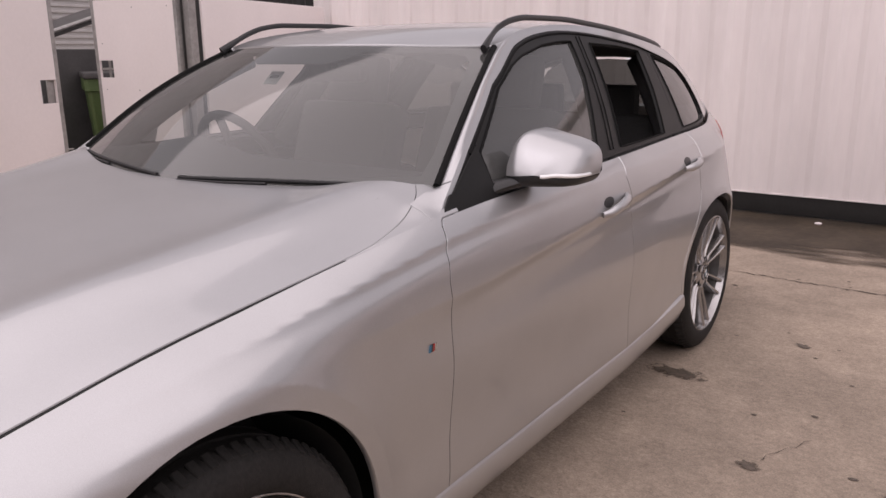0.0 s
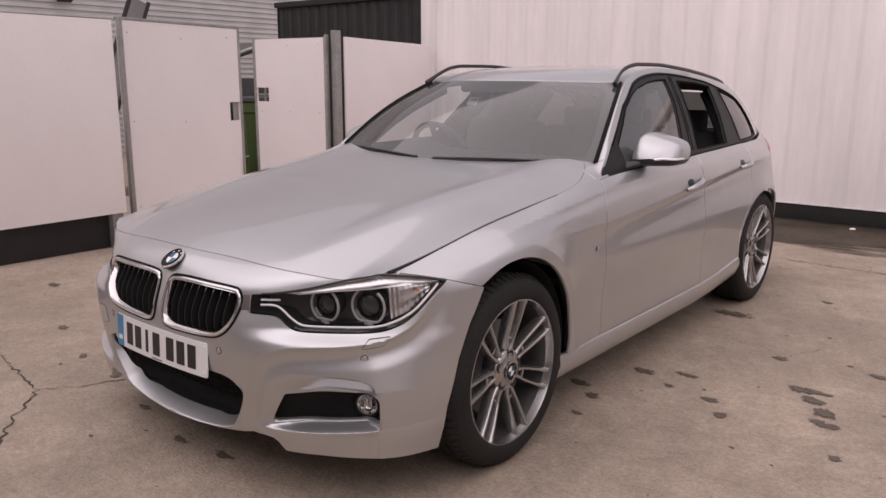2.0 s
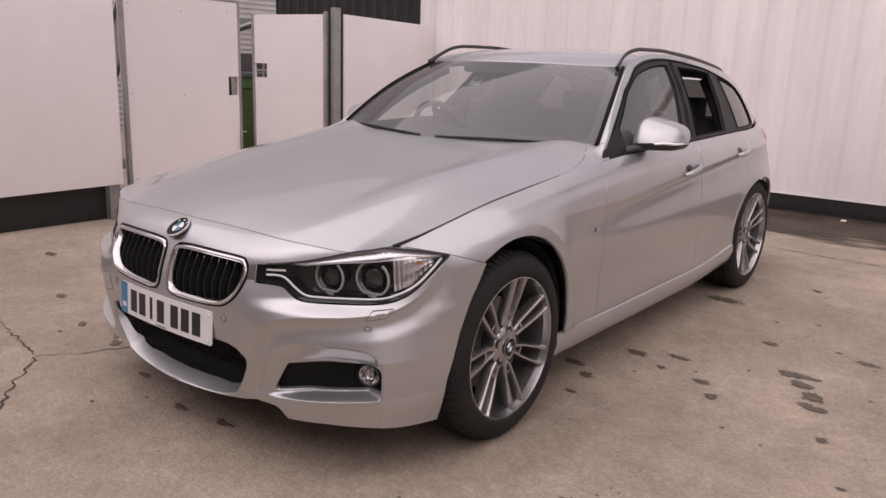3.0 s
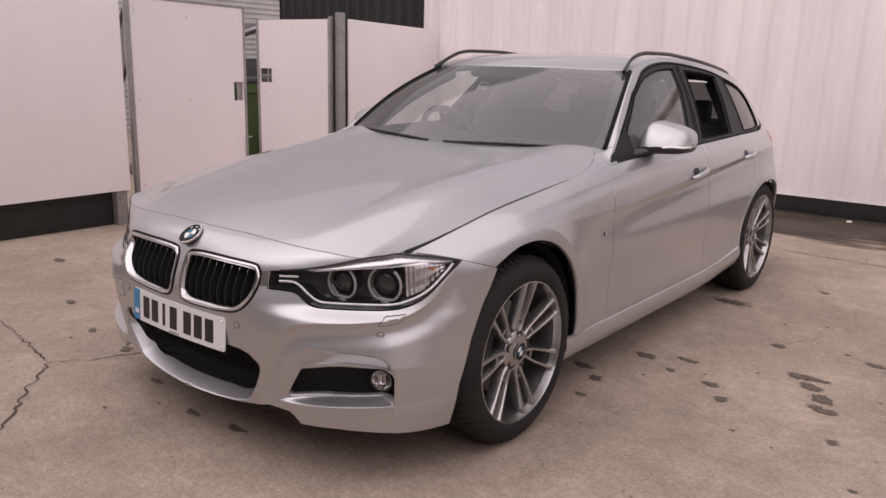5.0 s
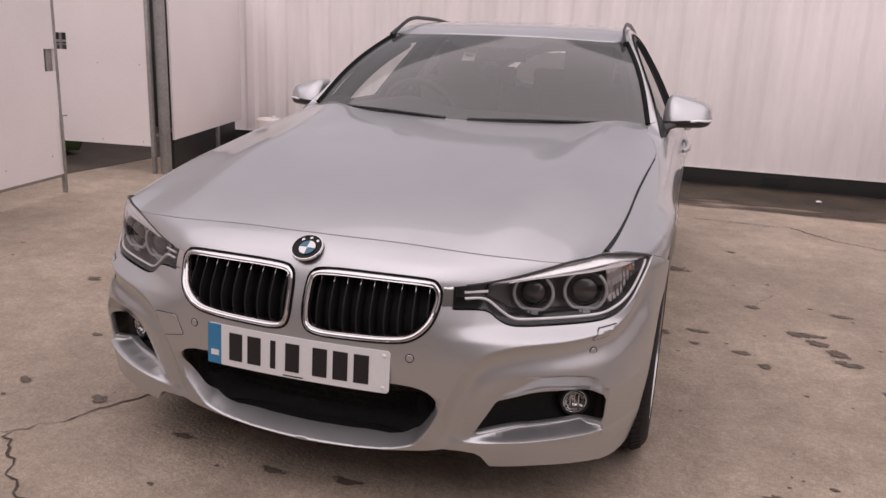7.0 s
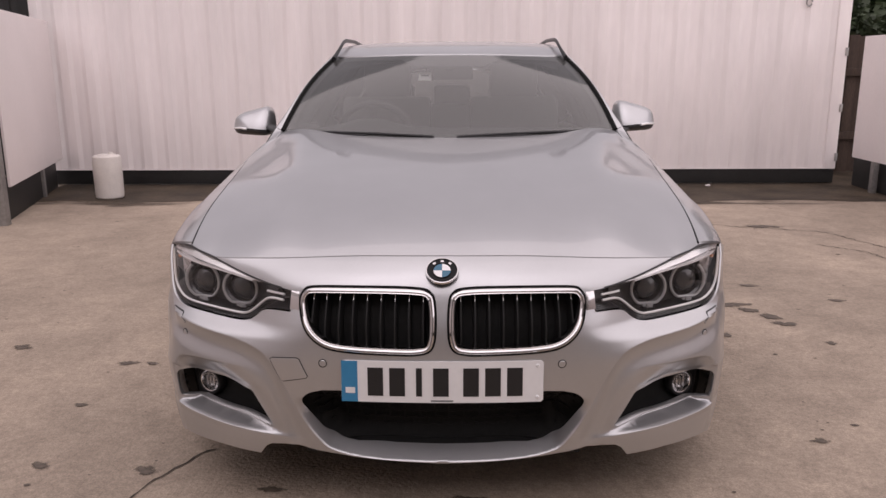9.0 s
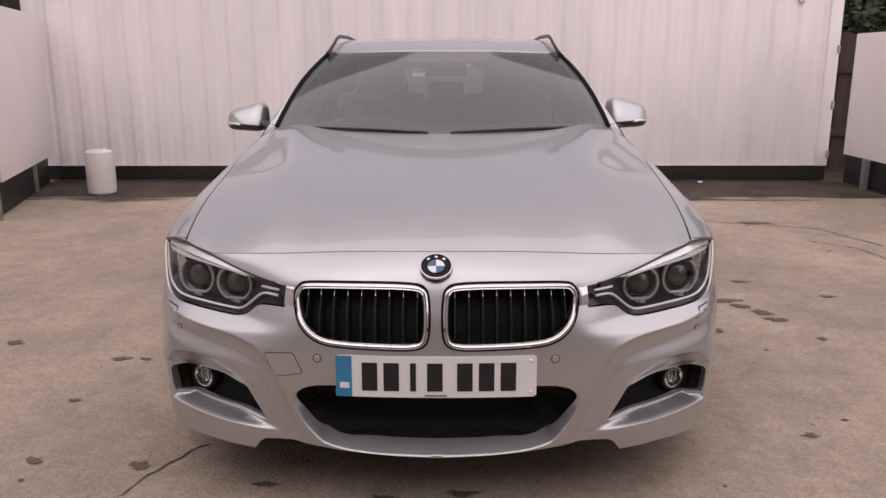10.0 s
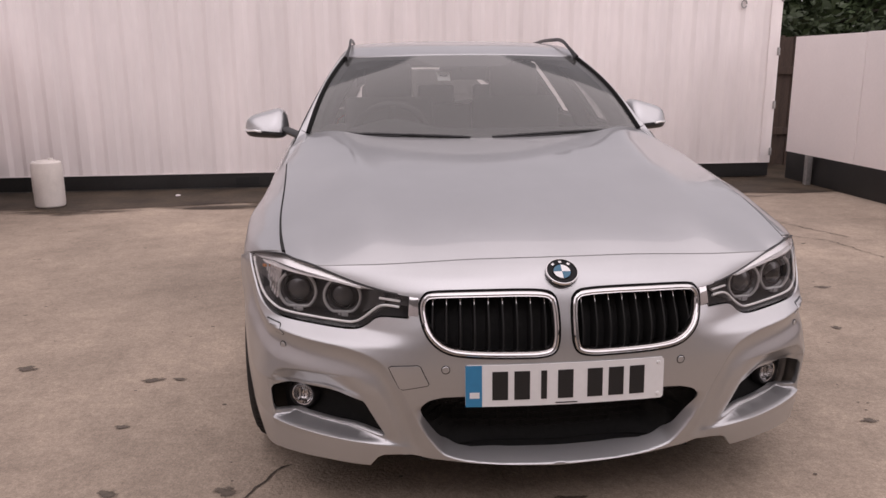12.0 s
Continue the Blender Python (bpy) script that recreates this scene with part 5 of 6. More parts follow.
# headlamps
for m in (False, True):
    area = LAMP_TOP + LAMP_UP[1:] + LAMP_LOW[1:]
    lamp = panel("headlamp", deeper(nose, 0.100), area, LAMP_DARK, car, thick=0.002, gap=0.003, step=0.04, mirror=m, label="clear twin-ring headlamp with a dark housing and chrome brow")
    bm = bmesh.new()
    edge2 = np.array(drawn_in(dense(list(area), 0.02), 0.003))
    rows = [[bm.verts.new(flip(m, p)) for p in nose(edge2[:, 0], edge2[:, 1], d)] for d in (0.004, 0.03, 0.103)]
    for p, q in zip(rows, rows[1:]):
        for i in range(len(p)):
            bm.faces.new((p[i], p[(i + 1) % len(p)], q[(i + 1) % len(p)], q[i]))
    part("housing_wall", bm, BLACK_PLASTIC, lamp)
    panel("lens", deeper(nose, 0.003), area, LENS, lamp, thick=0.004, gap=0.0025, step=0.03, mirror=m, cell=(0.03, 0.012))
    # bright brow under the top edge, in two steps
    brow = [(0.54, 0.700), (0.65, 0.7235), (0.747, 0.7455), (0.84, 0.761), (0.925, 0.768), (0.98, 0.766), (1.04, 0.757), (1.118, 0.739), (1.06, 0.739), (0.993, 0.746), (0.93, 0.742), (0.872, 0.7365), (0.80, 0.7295), (0.746, 0.7235), (0.70, 0.7175), (0.62, 0.7075)]
    panel("chrome_brow", lambda u, v: nose(u, v, 0.006 + 0.42 * np.maximum(v - 0.702 - 0.045 * np.clip((u - 0.62) / 0.4, 0, 1) ** 1.0 * 0.6, 0)), brow, BROW, lamp, thick=0.02, gap=0.0, step=0.016, mirror=m, cell=(0.03, 0.01), label="bright satin brow under the lamp's top edge")
    lip = [(0.58, 0.7005), (0.66, 0.7105), (0.746, 0.7185), (0.80, 0.724), (0.87, 0.730), (0.94, 0.737), (1.0, 0.742), (1.03, 0.738), (0.993, 0.734), (0.93, 0.731), (0.87, 0.7255), (0.80, 0.720), (0.746, 0.716), (0.66, 0.708), (0.58, 0.698)]
    panel("chrome_brow", deeper(nose, 0.0055), lip, BROW, lamp, thick=0.03, gap=0.0, step=0.016, mirror=m, cell=(0.03, 0.008))
    bm = bmesh.new()
    strip = rounded([(1.112, 0.730), (1.074, 0.697), (1.034, 0.664), (0.994, 0.642), (0.948, 0.626), (0.88, 0.613), (0.747, 0.607), (0.63, 0.604), (0.592, 0.609), (0.562, 0.626), (0.514, 0.659), (0.457, 0.661)], 5, False)
    tube(bm, [flip(m, nose(s, z, 0.010)[0]) for s, z in strip], 0.0038, 8)
    part("light_strip", bm, CLEAR_STRIP, lamp, "clear light strip along the lower edge")
    bm = bmesh.new()
    tube(bm, [flip(m, nose(s, z, 0.012)[0]) for s, z in ((0.455, 0.676), (0.485, 0.677), (0.520, 0.678))], 0.0036, 8)
    part("light_strip", bm, CLEAR_STRIP, lamp)
    # dark shelf that carries the rings
    shelf = [(0.52, 0.648), (0.60, 0.612), (0.74, 0.612), (0.90, 0.618), (0.93, 0.64), (0.93, 0.70), (0.78, 0.700), (0.60, 0.690), (0.53, 0.682)]
    panel("inner_bezel", deeper(nose, 0.082), shelf, LAMP_DARK, lamp, thick=0.02, gap=0.0, step=0.03, mirror=m)
    for x, y, z, r, ang in ((0.723, -0.528, 0.667, 0.056, 16), (0.594, -0.588, 0.660, 0.052, 10)):
        unit = part("projector", lathe(bmesh.new(), [(0.0, -0.006), (r * 0.3, -0.004), (r * 0.56, 0.004), (r * 0.60, 0.014), (r * 0.82, 0.022), (r * 0.84, 0.06)], 36, "Y"), GLOSS_BLACK, lamp, "dark round projector lens")
        unit.matrix_local = Matrix.Translation(flip(m, (x, y, z))) @ Matrix.Rotation(radians(-ang if m else ang), 4, "Z")
        bm = bmesh.new()
        pts = [(r * 1.0 * math.cos(a), -0.004, r * max(math.sin(a), -0.86)) for a in np.linspace(math.pi * 0.70, math.pi * 2.30, 40)]
        tube(bm, pts, 0.0044, 8)
        part("ring", bm, RING_GREY, unit, "frosted light ring")
        bm = bar(bmesh.new(), (0.020, 0.010, 0.012), (0.006, -0.004, -r * 0.86 - 0.008), 0.003)
        bar(bm, (0.008, 0.008, 0.010), (-0.010, -0.003, -r * 0.86 - 0.006), 0.002)
        part("ring_foot", bm, RING_GREY, unit, "clear foot of the light ring")
        bm = bmesh.new()
        lathe(bm, [(r * 0.95, 0.002), (r * 0.84, 0.008), (r * 0.80, 0.022)], 36, "Y")
        part("bezel", bm, GLOSS_BLACK, unit)
        bm = bmesh.new()
        lathe(bm, [(r * 0.60, 0.012), (r * 0.64, 0.004), (r * 0.67, 0.013)], 36, "Y")
        part("lens_ring", bm, SATIN_CHROME, unit)
    # clear side reflector with upright facets
    ss = np.linspace(0.950, 1.100, 18)
    bm = bmesh.new()
    rows = []
    for k in range(6):
        z0, z1 = np.interp(ss, [0.93, 1.015, 1.100], [0.624, 0.648, 0.712]), np.interp(ss, [0.93, 1.02, 1.100], [0.726, 0.737, 0.728])
        zz = z0 + (z1 - z0) * k / 5
        rows.append([bm.verts.new(flip(m, q)) for q in nose(ss, zz, 0.032 + 0.0018 * (np.arange(18) % 2) + 0.0008 * (k % 2))])
    for p, q in zip(rows, rows[1:]):
        for i in range(17):
            bm.faces.new((p[i], p[i + 1], q[i + 1], q[i]))
    bmesh.ops.recalc_face_normals(bm, faces=bm.faces)
    part("reflector", bm, SATIN_CHROME, lamp, "faceted chrome side reflector", smooth=False)
    bm = bar(bmesh.new(), (0.014, 0.008, 0.008), flip(m, nose(1.045, 0.716, 0.022)[0]), 0.003, Matrix.Rotation(radians(-55 if m else 55), 4, "Z"))
    part("amber_reflector", bm, AMBER, lamp)
    # dark seal along the lamp's top edge
    seal = [(0.46, 0.6965), (0.51, 0.7015), (0.60, 0.7155), (0.742, 0.7475), (0.835, 0.7615), (0.925, 0.7695), (1.04, 0.7575), (1.135, 0.738)]
    bm = bmesh.new()
    tube(bm, [flip(m, nose(s, z, 0.002)[0]) for s, z in rounded(seal, 5, False)], 0.0034, 6)
    part("seal", bm, BLACK_TRIM, lamp, "black rubber seal")

# wing badges
for m in (False, True):
    for k, (dy, mat) in enumerate(((0.0, BADGE_BLUE), (0.006, LETTER), (0.012, RED_LENS), (0.020, SATIN_CHROME))):
        q = [(0.585 + dy, 0.678), (0.5905 + dy, 0.678), (0.5955 + dy, 0.694), (0.590 + dy, 0.694)]
        panel("wing_badge", sunk(side, (-0.003, 0, 0)), q, mat, car, thick=0.004, gap=0.0, step=0.02, mirror=m)

# wheels
def wheel_parts(w):
    part("tyre", lathe(bmesh.new(), [(0.250, 0.004), (0.254, 0.010), (0.264, 0.014), (0.290, 0.013), (0.309, 0.006), (0.322, -0.006), (0.329, -0.022), (0.331, -0.045), (0.331, -0.062), (0.324, -0.064), (0.324, -0.072), (0.331, -0.074), (0.332, -0.108), (0.325, -0.110), (0.325, -0.120), (0.332, -0.122), (0.331, -0.150), (0.324, -0.152), (0.324, -0.160), (0.331, -0.162), (0.329, -0.190), (0.315, -0.212), (0.285, -0.222), (0.255, -0.215)], 96), RUBBER, w, "black low-profile rubber tyre")
    bm = bmesh.new()
    n = 72
    for k in range(n):
        a = 2 * math.pi * k / n
        t = Matrix.Rotation(a, 4, "X")
        bar(bm, (0.034, 0.017, 0.010), t @ Vector((-0.020, 0, 0.3265)), 0.002, t @ Matrix.Rotation(radians(28), 4, "Y"), 1)
    part("tread_block", bm, RUBBER, w)
    rim = part("rim", lathe(bmesh.new(), [(0.253, 0.004), (0.252, 0.010), (0.249, 0.011), (0.2465, 0.003), (0.2425, -0.016), (0.240, -0.024), (0.253, -0.03), (0.253, 0.004)], 96), ALLOY, w, "silver alloy rim with seven twin spokes")
    part("barrel", lathe(bmesh.new(), [(0.241, -0.018), (0.234, -0.05), (0.228, -0.12), (0.232, -0.19), (0.245, -0.21)], 96), BARREL, rim, "inner alloy barrel with its shade painted in")
    bm = lathe(bmesh.new(), [(0.034, -0.012), (0.050, -0.014), (0.066, -0.018), (0.074, -0.026), (0.074, -0.06), (0.03, -0.06)], 48)
    part("hub", bm, ALLOY, rim)
    base = bmesh.new()
    for sgn in (-1, 1):
        rows = []
        for r, off, wd, top, dp in ((0.060, 0.010, 0.022, -0.020, 0.030), (0.085, 0.0140, 0.0150, -0.022, 0.036), (0.108, 0.0185, 0.0122, -0.021, 0.040), (0.135, 0.0222, 0.0116, -0.016, 0.042), (0.185, 0.0262, 0.0128, -0.007, 0.040), (0.230, 0.0295, 0.0150, 0.000, 0.034), (0.247, 0.0308, 0.019, 0.004, 0.026)):
            c = sgn * off
            h = wd / 2
            rows.append([base.verts.new(p) for p in ((top - dp, c - h * 1.25, r), (top - 0.005, c - h, r), (top, c - h * 0.55, r), (top, c + h * 0.55, r), (top - 0.005, c + h, r), (top - dp, c + h * 1.25, r))])
        for p, q in zip(rows, rows[1:]):
            for j in range(6):
                base.faces.new((p[j], p[(j + 1) % 6], q[(j + 1) % 6], q[j]))
        base.faces.new(rows[0][::-1]), base.faces.new(rows[-1])
    bar(base, (0.020, 0.030, 0.010), (-0.036, 0, 0.112), 0.003)      # web between the two arms
    bmesh.ops.recalc_face_normals(base, faces=base.faces)
    first = part("twin_spoke", base, ALLOY, rim)
    for k in range(1, 7):
        o = new("twin_spoke", first.data)
        o.parent = rim
        o.matrix_local = Matrix.Rotation(2 * math.pi * k / 7, 4, "X")
    for k in range(5):
        a = 2 * math.pi * (k + 0.3) / 5
        o = part("bolt_hole", lathe(bmesh.new(), [(0.0, -0.014), (0.0135, -0.013), (0.0160, -0.0105), (0.0175, -0.012)], 16), BLACK_PLASTIC, rim)
        o.location = (-0.003, 0.056 * math.cos(a), 0.056 * math.sin(a))
    part("brake_disc", lathe(bmesh.new(), [(0.08, -0.085), (0.165, -0.085), (0.165, -0.108), (0.08, -0.108)], 64, close=True), STEEL, w, "grey steel brake disc")
    part("disc_bell", lathe(bmesh.new(), [(0.0, -0.062), (0.080, -0.064), (0.083, -0.10)], 48), ALLOY_DARK, w)
    bm = bmesh.new()
    bar(bm, (0.06, 0.075, 0.16), (-0.088, -0.135, 0.02), 0.015)
    part("brake_caliper", bm, ALLOY_DARK, w)
    b = roundel(0.031, rim, (-0.010, 0, 0), Matrix.Rotation(radians(90), 4, "Y"), "hub_badge")
    return w


for m in (False, True):
    for cy in (0.0, REAR):
        w = new("wheel")
        w.parent = car
        wheel_parts(w)
        spin = {0.0: -10, REAR: -16}[cy]
        w.matrix_local = Matrix.Translation(flip(m, (0.906 if cy < 1 else 0.876, cy, 0.342))) @ Matrix.Scale(1.035, 4) @ Matrix.Rotation(math.pi if m else 0, 4, "Z") @ Matrix.Rotation(radians(spin), 4, "X")

# sills
for m in (False, True):
    bm = bmesh.new()
    rise = lambda u: np.clip((u - 1.80) / 0.55, 0, 1) ** 1.4 * 0.050
    grid_mesh(bm, lambda u, v: np.stack(((-1 if m else 1) * (np.interp(v, [0, 1, 2, 3, 4, 5, 6], [0.878, 0.8875, 0.893, 0.8955, 0.880, 0.852, 0.77]) + 0.010 * np.clip((u - 2.0) / 0.3, 0, 1) * np.exp(-((v - 2.6) / 1.2) ** 2)), u, np.interp(v, [0, 1, 2, 3, 4, 5, 6], [0.2985, 0.298, 0.290, 0.255, 0.205, 0.180, 0.175]) + rise(u) * np.interp(v, [0, 2, 4, 6], [1, 1, 0.75, 0.6])), 1), np.linspace(0.350, 2.352, 40), np.array([0, 1, 1.5, 2, 2.5, 3, 3.5, 4, 5, 6.0]))
    bmesh.ops.recalc_face_normals(bm, faces=bm.faces)
    part("side_sill", bm, PAINT, car)

# door mirrors
def mirror_shell(m):
    def f(u, v):
        # u round the housing, v from its front tip (0) to the back rim (1)
        cx, cz = (0.976, 0.998) if m else (0.908, 1.014)
        r = (1 - (1 - np.minimum(v, 1.0)) ** 4.5) ** 0.48
        c, s = np.cos(u), np.sin(u)
        high = s > 0
        ex = np.sign(c) * np.abs(c) ** np.where(high, 0.42, 0.42)
        ez = np.sign(s) * np.abs(s) ** np.where(high, 0.50, 0.42)
        x = cx + r * ex * 0.106 * np.where(high, 1 - 0.10 * ez, 1 + 0.14 * ez)
        z = cz + r * ez * np.where(high, (0.086 if m else 0.094) - 0.26 * (x - cx) * np.abs(ez), 0.036 - 0.04 * (x - cx))
        y = 1.010 + 0.150 * v + 0.30 * (x - 0.82) + 0.45 * np.maximum(z - cz, 0) - 0.010 * r * np.abs(ez)
        return np.stack(((-x if m else x), y, z), 1)
    return f


for m in (False, True):
    f = mirror_shell(m)
    mir = new("door_mirror")
    mir.parent = doors["f", m]
    tagged(mir, "silver door mirror with a black lower shell")
    bm = bmesh.new()
    grid_mesh(bm, f, np.linspace(radians(-2), radians(182), 52), np.linspace(0.0, 1, 18) ** 1.6)
    bmesh.ops.recalc_face_normals(bm, faces=bm.faces)
    part("cap", bm, PAINT, mir)
    bm = bmesh.new()
    grid_mesh(bm, lambda u, v: f(u, v) + np.array((0, 0, -0.002)), np.linspace(radians(182), radians(358), 30), np.linspace(0.0, 1, 18) ** 1.6)
    bmesh.ops.recalc_face_normals(bm, faces=bm.faces)
    part("lower_shell", bm, BLACK_TRIM, mir)
    bm = bmesh.new()
    us = np.linspace(0, 2 * math.pi, 48, endpoint=False)
    ring = [bm.verts.new(p) for p in f(us, np.ones(48))]
    bm.faces.new(ring)
    part("back_plate", bm, BLACK_TRIM, mir)
    bm = bmesh.new()
    ring = [bm.verts.new(p) for p in (f(us, np.ones(48)) - f(us, np.ones(48)).mean(0)) * 0.88 + f(us, np.ones(48)).mean(0) + np.array((0, 0.006, 0))]
    bm.faces.new(ring)
    part("mirror_glass", bm, CHROME, mir, "mirror glass")
    bm = bmesh.new()
    pts = [(f(np.array([radians(a)]), np.array([v]))[0]) for a, v in ((358, 0.60), (357, 0.30), (357, 0.12), (356, 0.05), (330, 0.02), (300, 0.012))]
    tube(bm, rounded([(p[0], p[1] - 0.002, p[2] + 0.006) for p in pts], 4, False), 0.0055, 8)
    part("indicator", bm, CLEAR_STRIP, mir, "clear indicator strip")
    bm = bmesh.new()
    tube(bm, [flip(m, p) for p in ((0.795, 1.00, 0.972), (0.83, 1.03, 0.985), (0.875, 1.08, 1.000))], [0.040, 0.030, 0.028], 12, flat=0.55)
    part("arm", bm, BLACK_TRIM, mir)
    sail = [(0.80, 0.985), (0.985, 1.090), (0.985, 0.984)]
    panel("sail_panel", lambda y, z: glasshouse(y, z) + np.array((0.006, 0, 0)), sail, FRAME_BLACK, mir, thick=0.008, gap=0.0, step=0.03, mirror=m)

# door handles
for m in (False, True):
    for key, y0, y1, z0, z1 in (("f", 1.500, 1.692, 0.828, 0.862), ("r", 2.296, 2.465, 0.870, 0.888)):
        door = doors[key, m]
        bm = bmesh.new()
        ys = np.linspace(y0, y1, 9)
        pts = []
        for i, y in enumerate(ys):
            t = i / 8
            x = side(y, z0 + (z1 - z0) * t)[0, 0]
            pts.append(flip(m, (x + 0.004 + 0.022 * math.sin(math.pi * t) ** 0.5, y, z0 + (z1 - z0) * t)))
        tube(bm, pts, [0.008, 0.012, 0.0135, 0.0135, 0.0135, 0.0135, 0.0135, 0.012, 0.008], 10, flat=1.15)
        part("handle", bm, PAINT, door, "silver pull handle")
        ym, zm = (y0 + y1) / 2 - 0.03, (z0 + z1) / 2 + 0.014
        bowl = [(ym - 0.008 + 0.036 * math.cos(a), zm + 0.017 * math.sin(a)) for a in np.linspace(0, 2 * math.pi, 24, endpoint=False)]
        # flat black patch paints the shade in the handle's hollow, itself body-coloured
        panel("handle_recess", sunk(side, (-0.0015, 0, 0)), bowl, BLACK_TRIM, door, thick=0.002, gap=0, step=0.02, mirror=m)

# roof rails
for m in (False, True):
    bm = bmesh.new()
    zs = hermite([1.300, 1.33, 1.37, 1.42, 1.50, 1.60, 1.85, 2.1, 2.3, 2.6, 2.86, 2.94], [1.328, 1.346, 1.369, 1.393, 1.416, 1.4265, 1.428, 1.417, 1.405, 1.378, 1.346, 1.330])
    pts = [flip(m, (0.567 - 0.030 * (y - 1.36) + 0.3 * max(1.42 - y, 0) ** 1.3, y, float(zs(y)))) for y in np.concatenate((np.linspace(1.300, 1.6, 14), np.linspace(1.64, 2.94, 30)))]
    tube(bm, pts, [0.010, 0.009, 0.008] + [0.0066] * 39 + [0.006, 0.004], 10, flat=1.5)
    part("roof_rail", bm, BLACK_TRIM, car, "black roof rail")

# black band printed round the windscreen
hole = [(-0.945, 0.07), (-0.3, 0.05), (0.3, 0.05), (0.945, 0.07), (0.955, 0.2), (0.93, 0.86), (0.90, 0.925), (0.82, 0.945), (0.40, 0.955), (0.30, 0.86), (0.24, 0.83), (-0.24, 0.83), (-0.30, 0.86), (-0.40, 0.955), (-0.82, 0.945), (-0.90, 0.925), (-0.93, 0.86), (-0.955, 0.2)]
panel("screen_band", lambda u, t: screen(u, t, -0.004), square(1.0), BLACK_TRIM, shield, holes=[hole], thick=0.002, gap=0.0, step=0.04)
for sgn in (-1, 1):
    bm = tube(bmesh.new(), [tuple(screen(sgn * 1.004, t, 0.003)[0]) for t in np.linspace(0, 1, 14)], 0.010, 8)
    part("screen_trim", bm, SEAL, shield, "black rubber screen edge")
for sgn in (-1, 1):
    bm = tube(bmesh.new(), [(sgn * (abs(x) - 0.040), y + 0.055, z - 0.030) for x, y, z in screen(sgn * 1.0, np.linspace(-0.05, 1.0, 12))], 0.038, 12)
    part("pillar_trim", bm, LINING, car, "charcoal inner pillar trim")
    for foot, head, r in ((1.76, 1.95, 0.045), (2.48, 2.58, 0.05)):
        p = glasshouse(np.linspace(foot, head, 8), np.linspace(0.94, 1.36 if foot < 2 else 1.28, 8))
        part("pillar_trim", tube(bmesh.new(), [(sgn * (x - 0.056), y, z) for x, y, z in p], r, 12), LINING, car)
for a, b in ((-0.86, -0.08), (0.05, 0.86)):
    bm = bmesh.new()
    us = np.linspace(a, b, 16)
    tube(bm, [tuple(screen(u, 0.010 + 0.018 * math.sin(math.pi * (u - a) / (b - a)), 0.005)[0]) for u in us], 0.0055, 8)
    tube(bm, [tuple(screen(a + (b - a) * k, -0.006 + 0.030 * k, 0.006)[0]) for k in (0.0, 0.25, 0.5)], 0.004, 8)
    part("wiper", bm, BLACK_PLASTIC, car, "black wiper blade lying at the screen's foot")
bm = bmesh.new()
grid_mesh(bm, lambda u, v: np.stack((u, 0.575 + 0.215 * (np.abs(u) / 0.735) ** 2.2 + 0.06 * v, 0.972 + 0.018 * (np.abs(u) / 0.735) ** 2 + 0.012 * v), 1), np.linspace(-0.74, 0.74, 24), np.array([-0.6, 0, 1.0]))
part("scuttle", bm, BLACK_PLASTIC, car)
st = part("screen_sticker", bar(bmesh.new(), (0.062, 0.002, 0.058), (0, 0, 0), 0.0006), STICKER, shield, "white paper sticker inside the screen")
st.matrix_local = Matrix.Translation((-0.118, 1.122, 1.242)) @ Matrix.Rotation(radians(-48), 4, "X")
part("sticker_mark", bar(bmesh.new(), (0.04, 0.001, 0.012), (0, -0.0016, 0.004), 0.0002), LINING, st)

disc = part("permit_holder", lathe(bmesh.new(), [(0.0, 0.0), (0.026, 0.0), (0.028, 0.003), (0.036, 0.003), (0.037, 0.0)], 32, "Z"), LEATHER, shield, "round dark permit holder inside the screen")
disc.matrix_local = Matrix.Translation(Vector(screen(-0.828, 0.085, -0.008)[0])) @ Vector((-0.25, -0.53, 0.81)).to_track_quat("Z", "Y").to_matrix().to_4x4()

# tail: tailgate with its window, lamps and bumper
def tail(x, z):
    x, z = np.atleast_1d(np.asarray(x, float)), np.atleast_1d(np.asarray(z, float))
    y = np.interp(z, [0.2, 0.35, 0.6, 0.9, 1.0, 1.29], [3.80, 3.86, 3.86, 3.82, 3.77, 3.52]) - 0.10 * (np.abs(x) / 0.6) ** 3
    return np.stack((x, y, z), 1)


gate = [(-0.51, 0.62), (0.51, 0.62), (0.51, 0.97), (0.43, 1.12), (0.34, 1.262), (-0.34, 1.262), (-0.43, 1.12), (-0.51, 0.97)]
rear_hole = rounded([(-0.42, 1.02), (0.42, 1.02), (0.31, 1.235), (-0.31, 1.235)], 4)
tg = panel("tailgate", tail, gate, PAINT, car, holes=[rear_hole], thick=0.03, step=0.05)
panel("rear_window", tail, rear_hole, DARK_GLASS, tg, thick=0.004, gap=-0.004, step=0.08)
panel("rear_bumper", tail, [(-0.58, 0.24), (0.58, 0.24), (0.58, 0.61), (-0.58, 0.61)], PAINT, car, thick=0.03, step=0.06)
for m in (False, True):
    lens = [(3.45, 0.80), (3.70, 0.80), (3.80, 0.84), (3.80, 0.93), (3.6, 0.95), (3.42, 0.90)]
    panel("rear_lamp", sunk(side, (-0.004, 0, 0)), lens, RED_LENS, car, thick=0.02, gap=0, step=0.03, mirror=m)

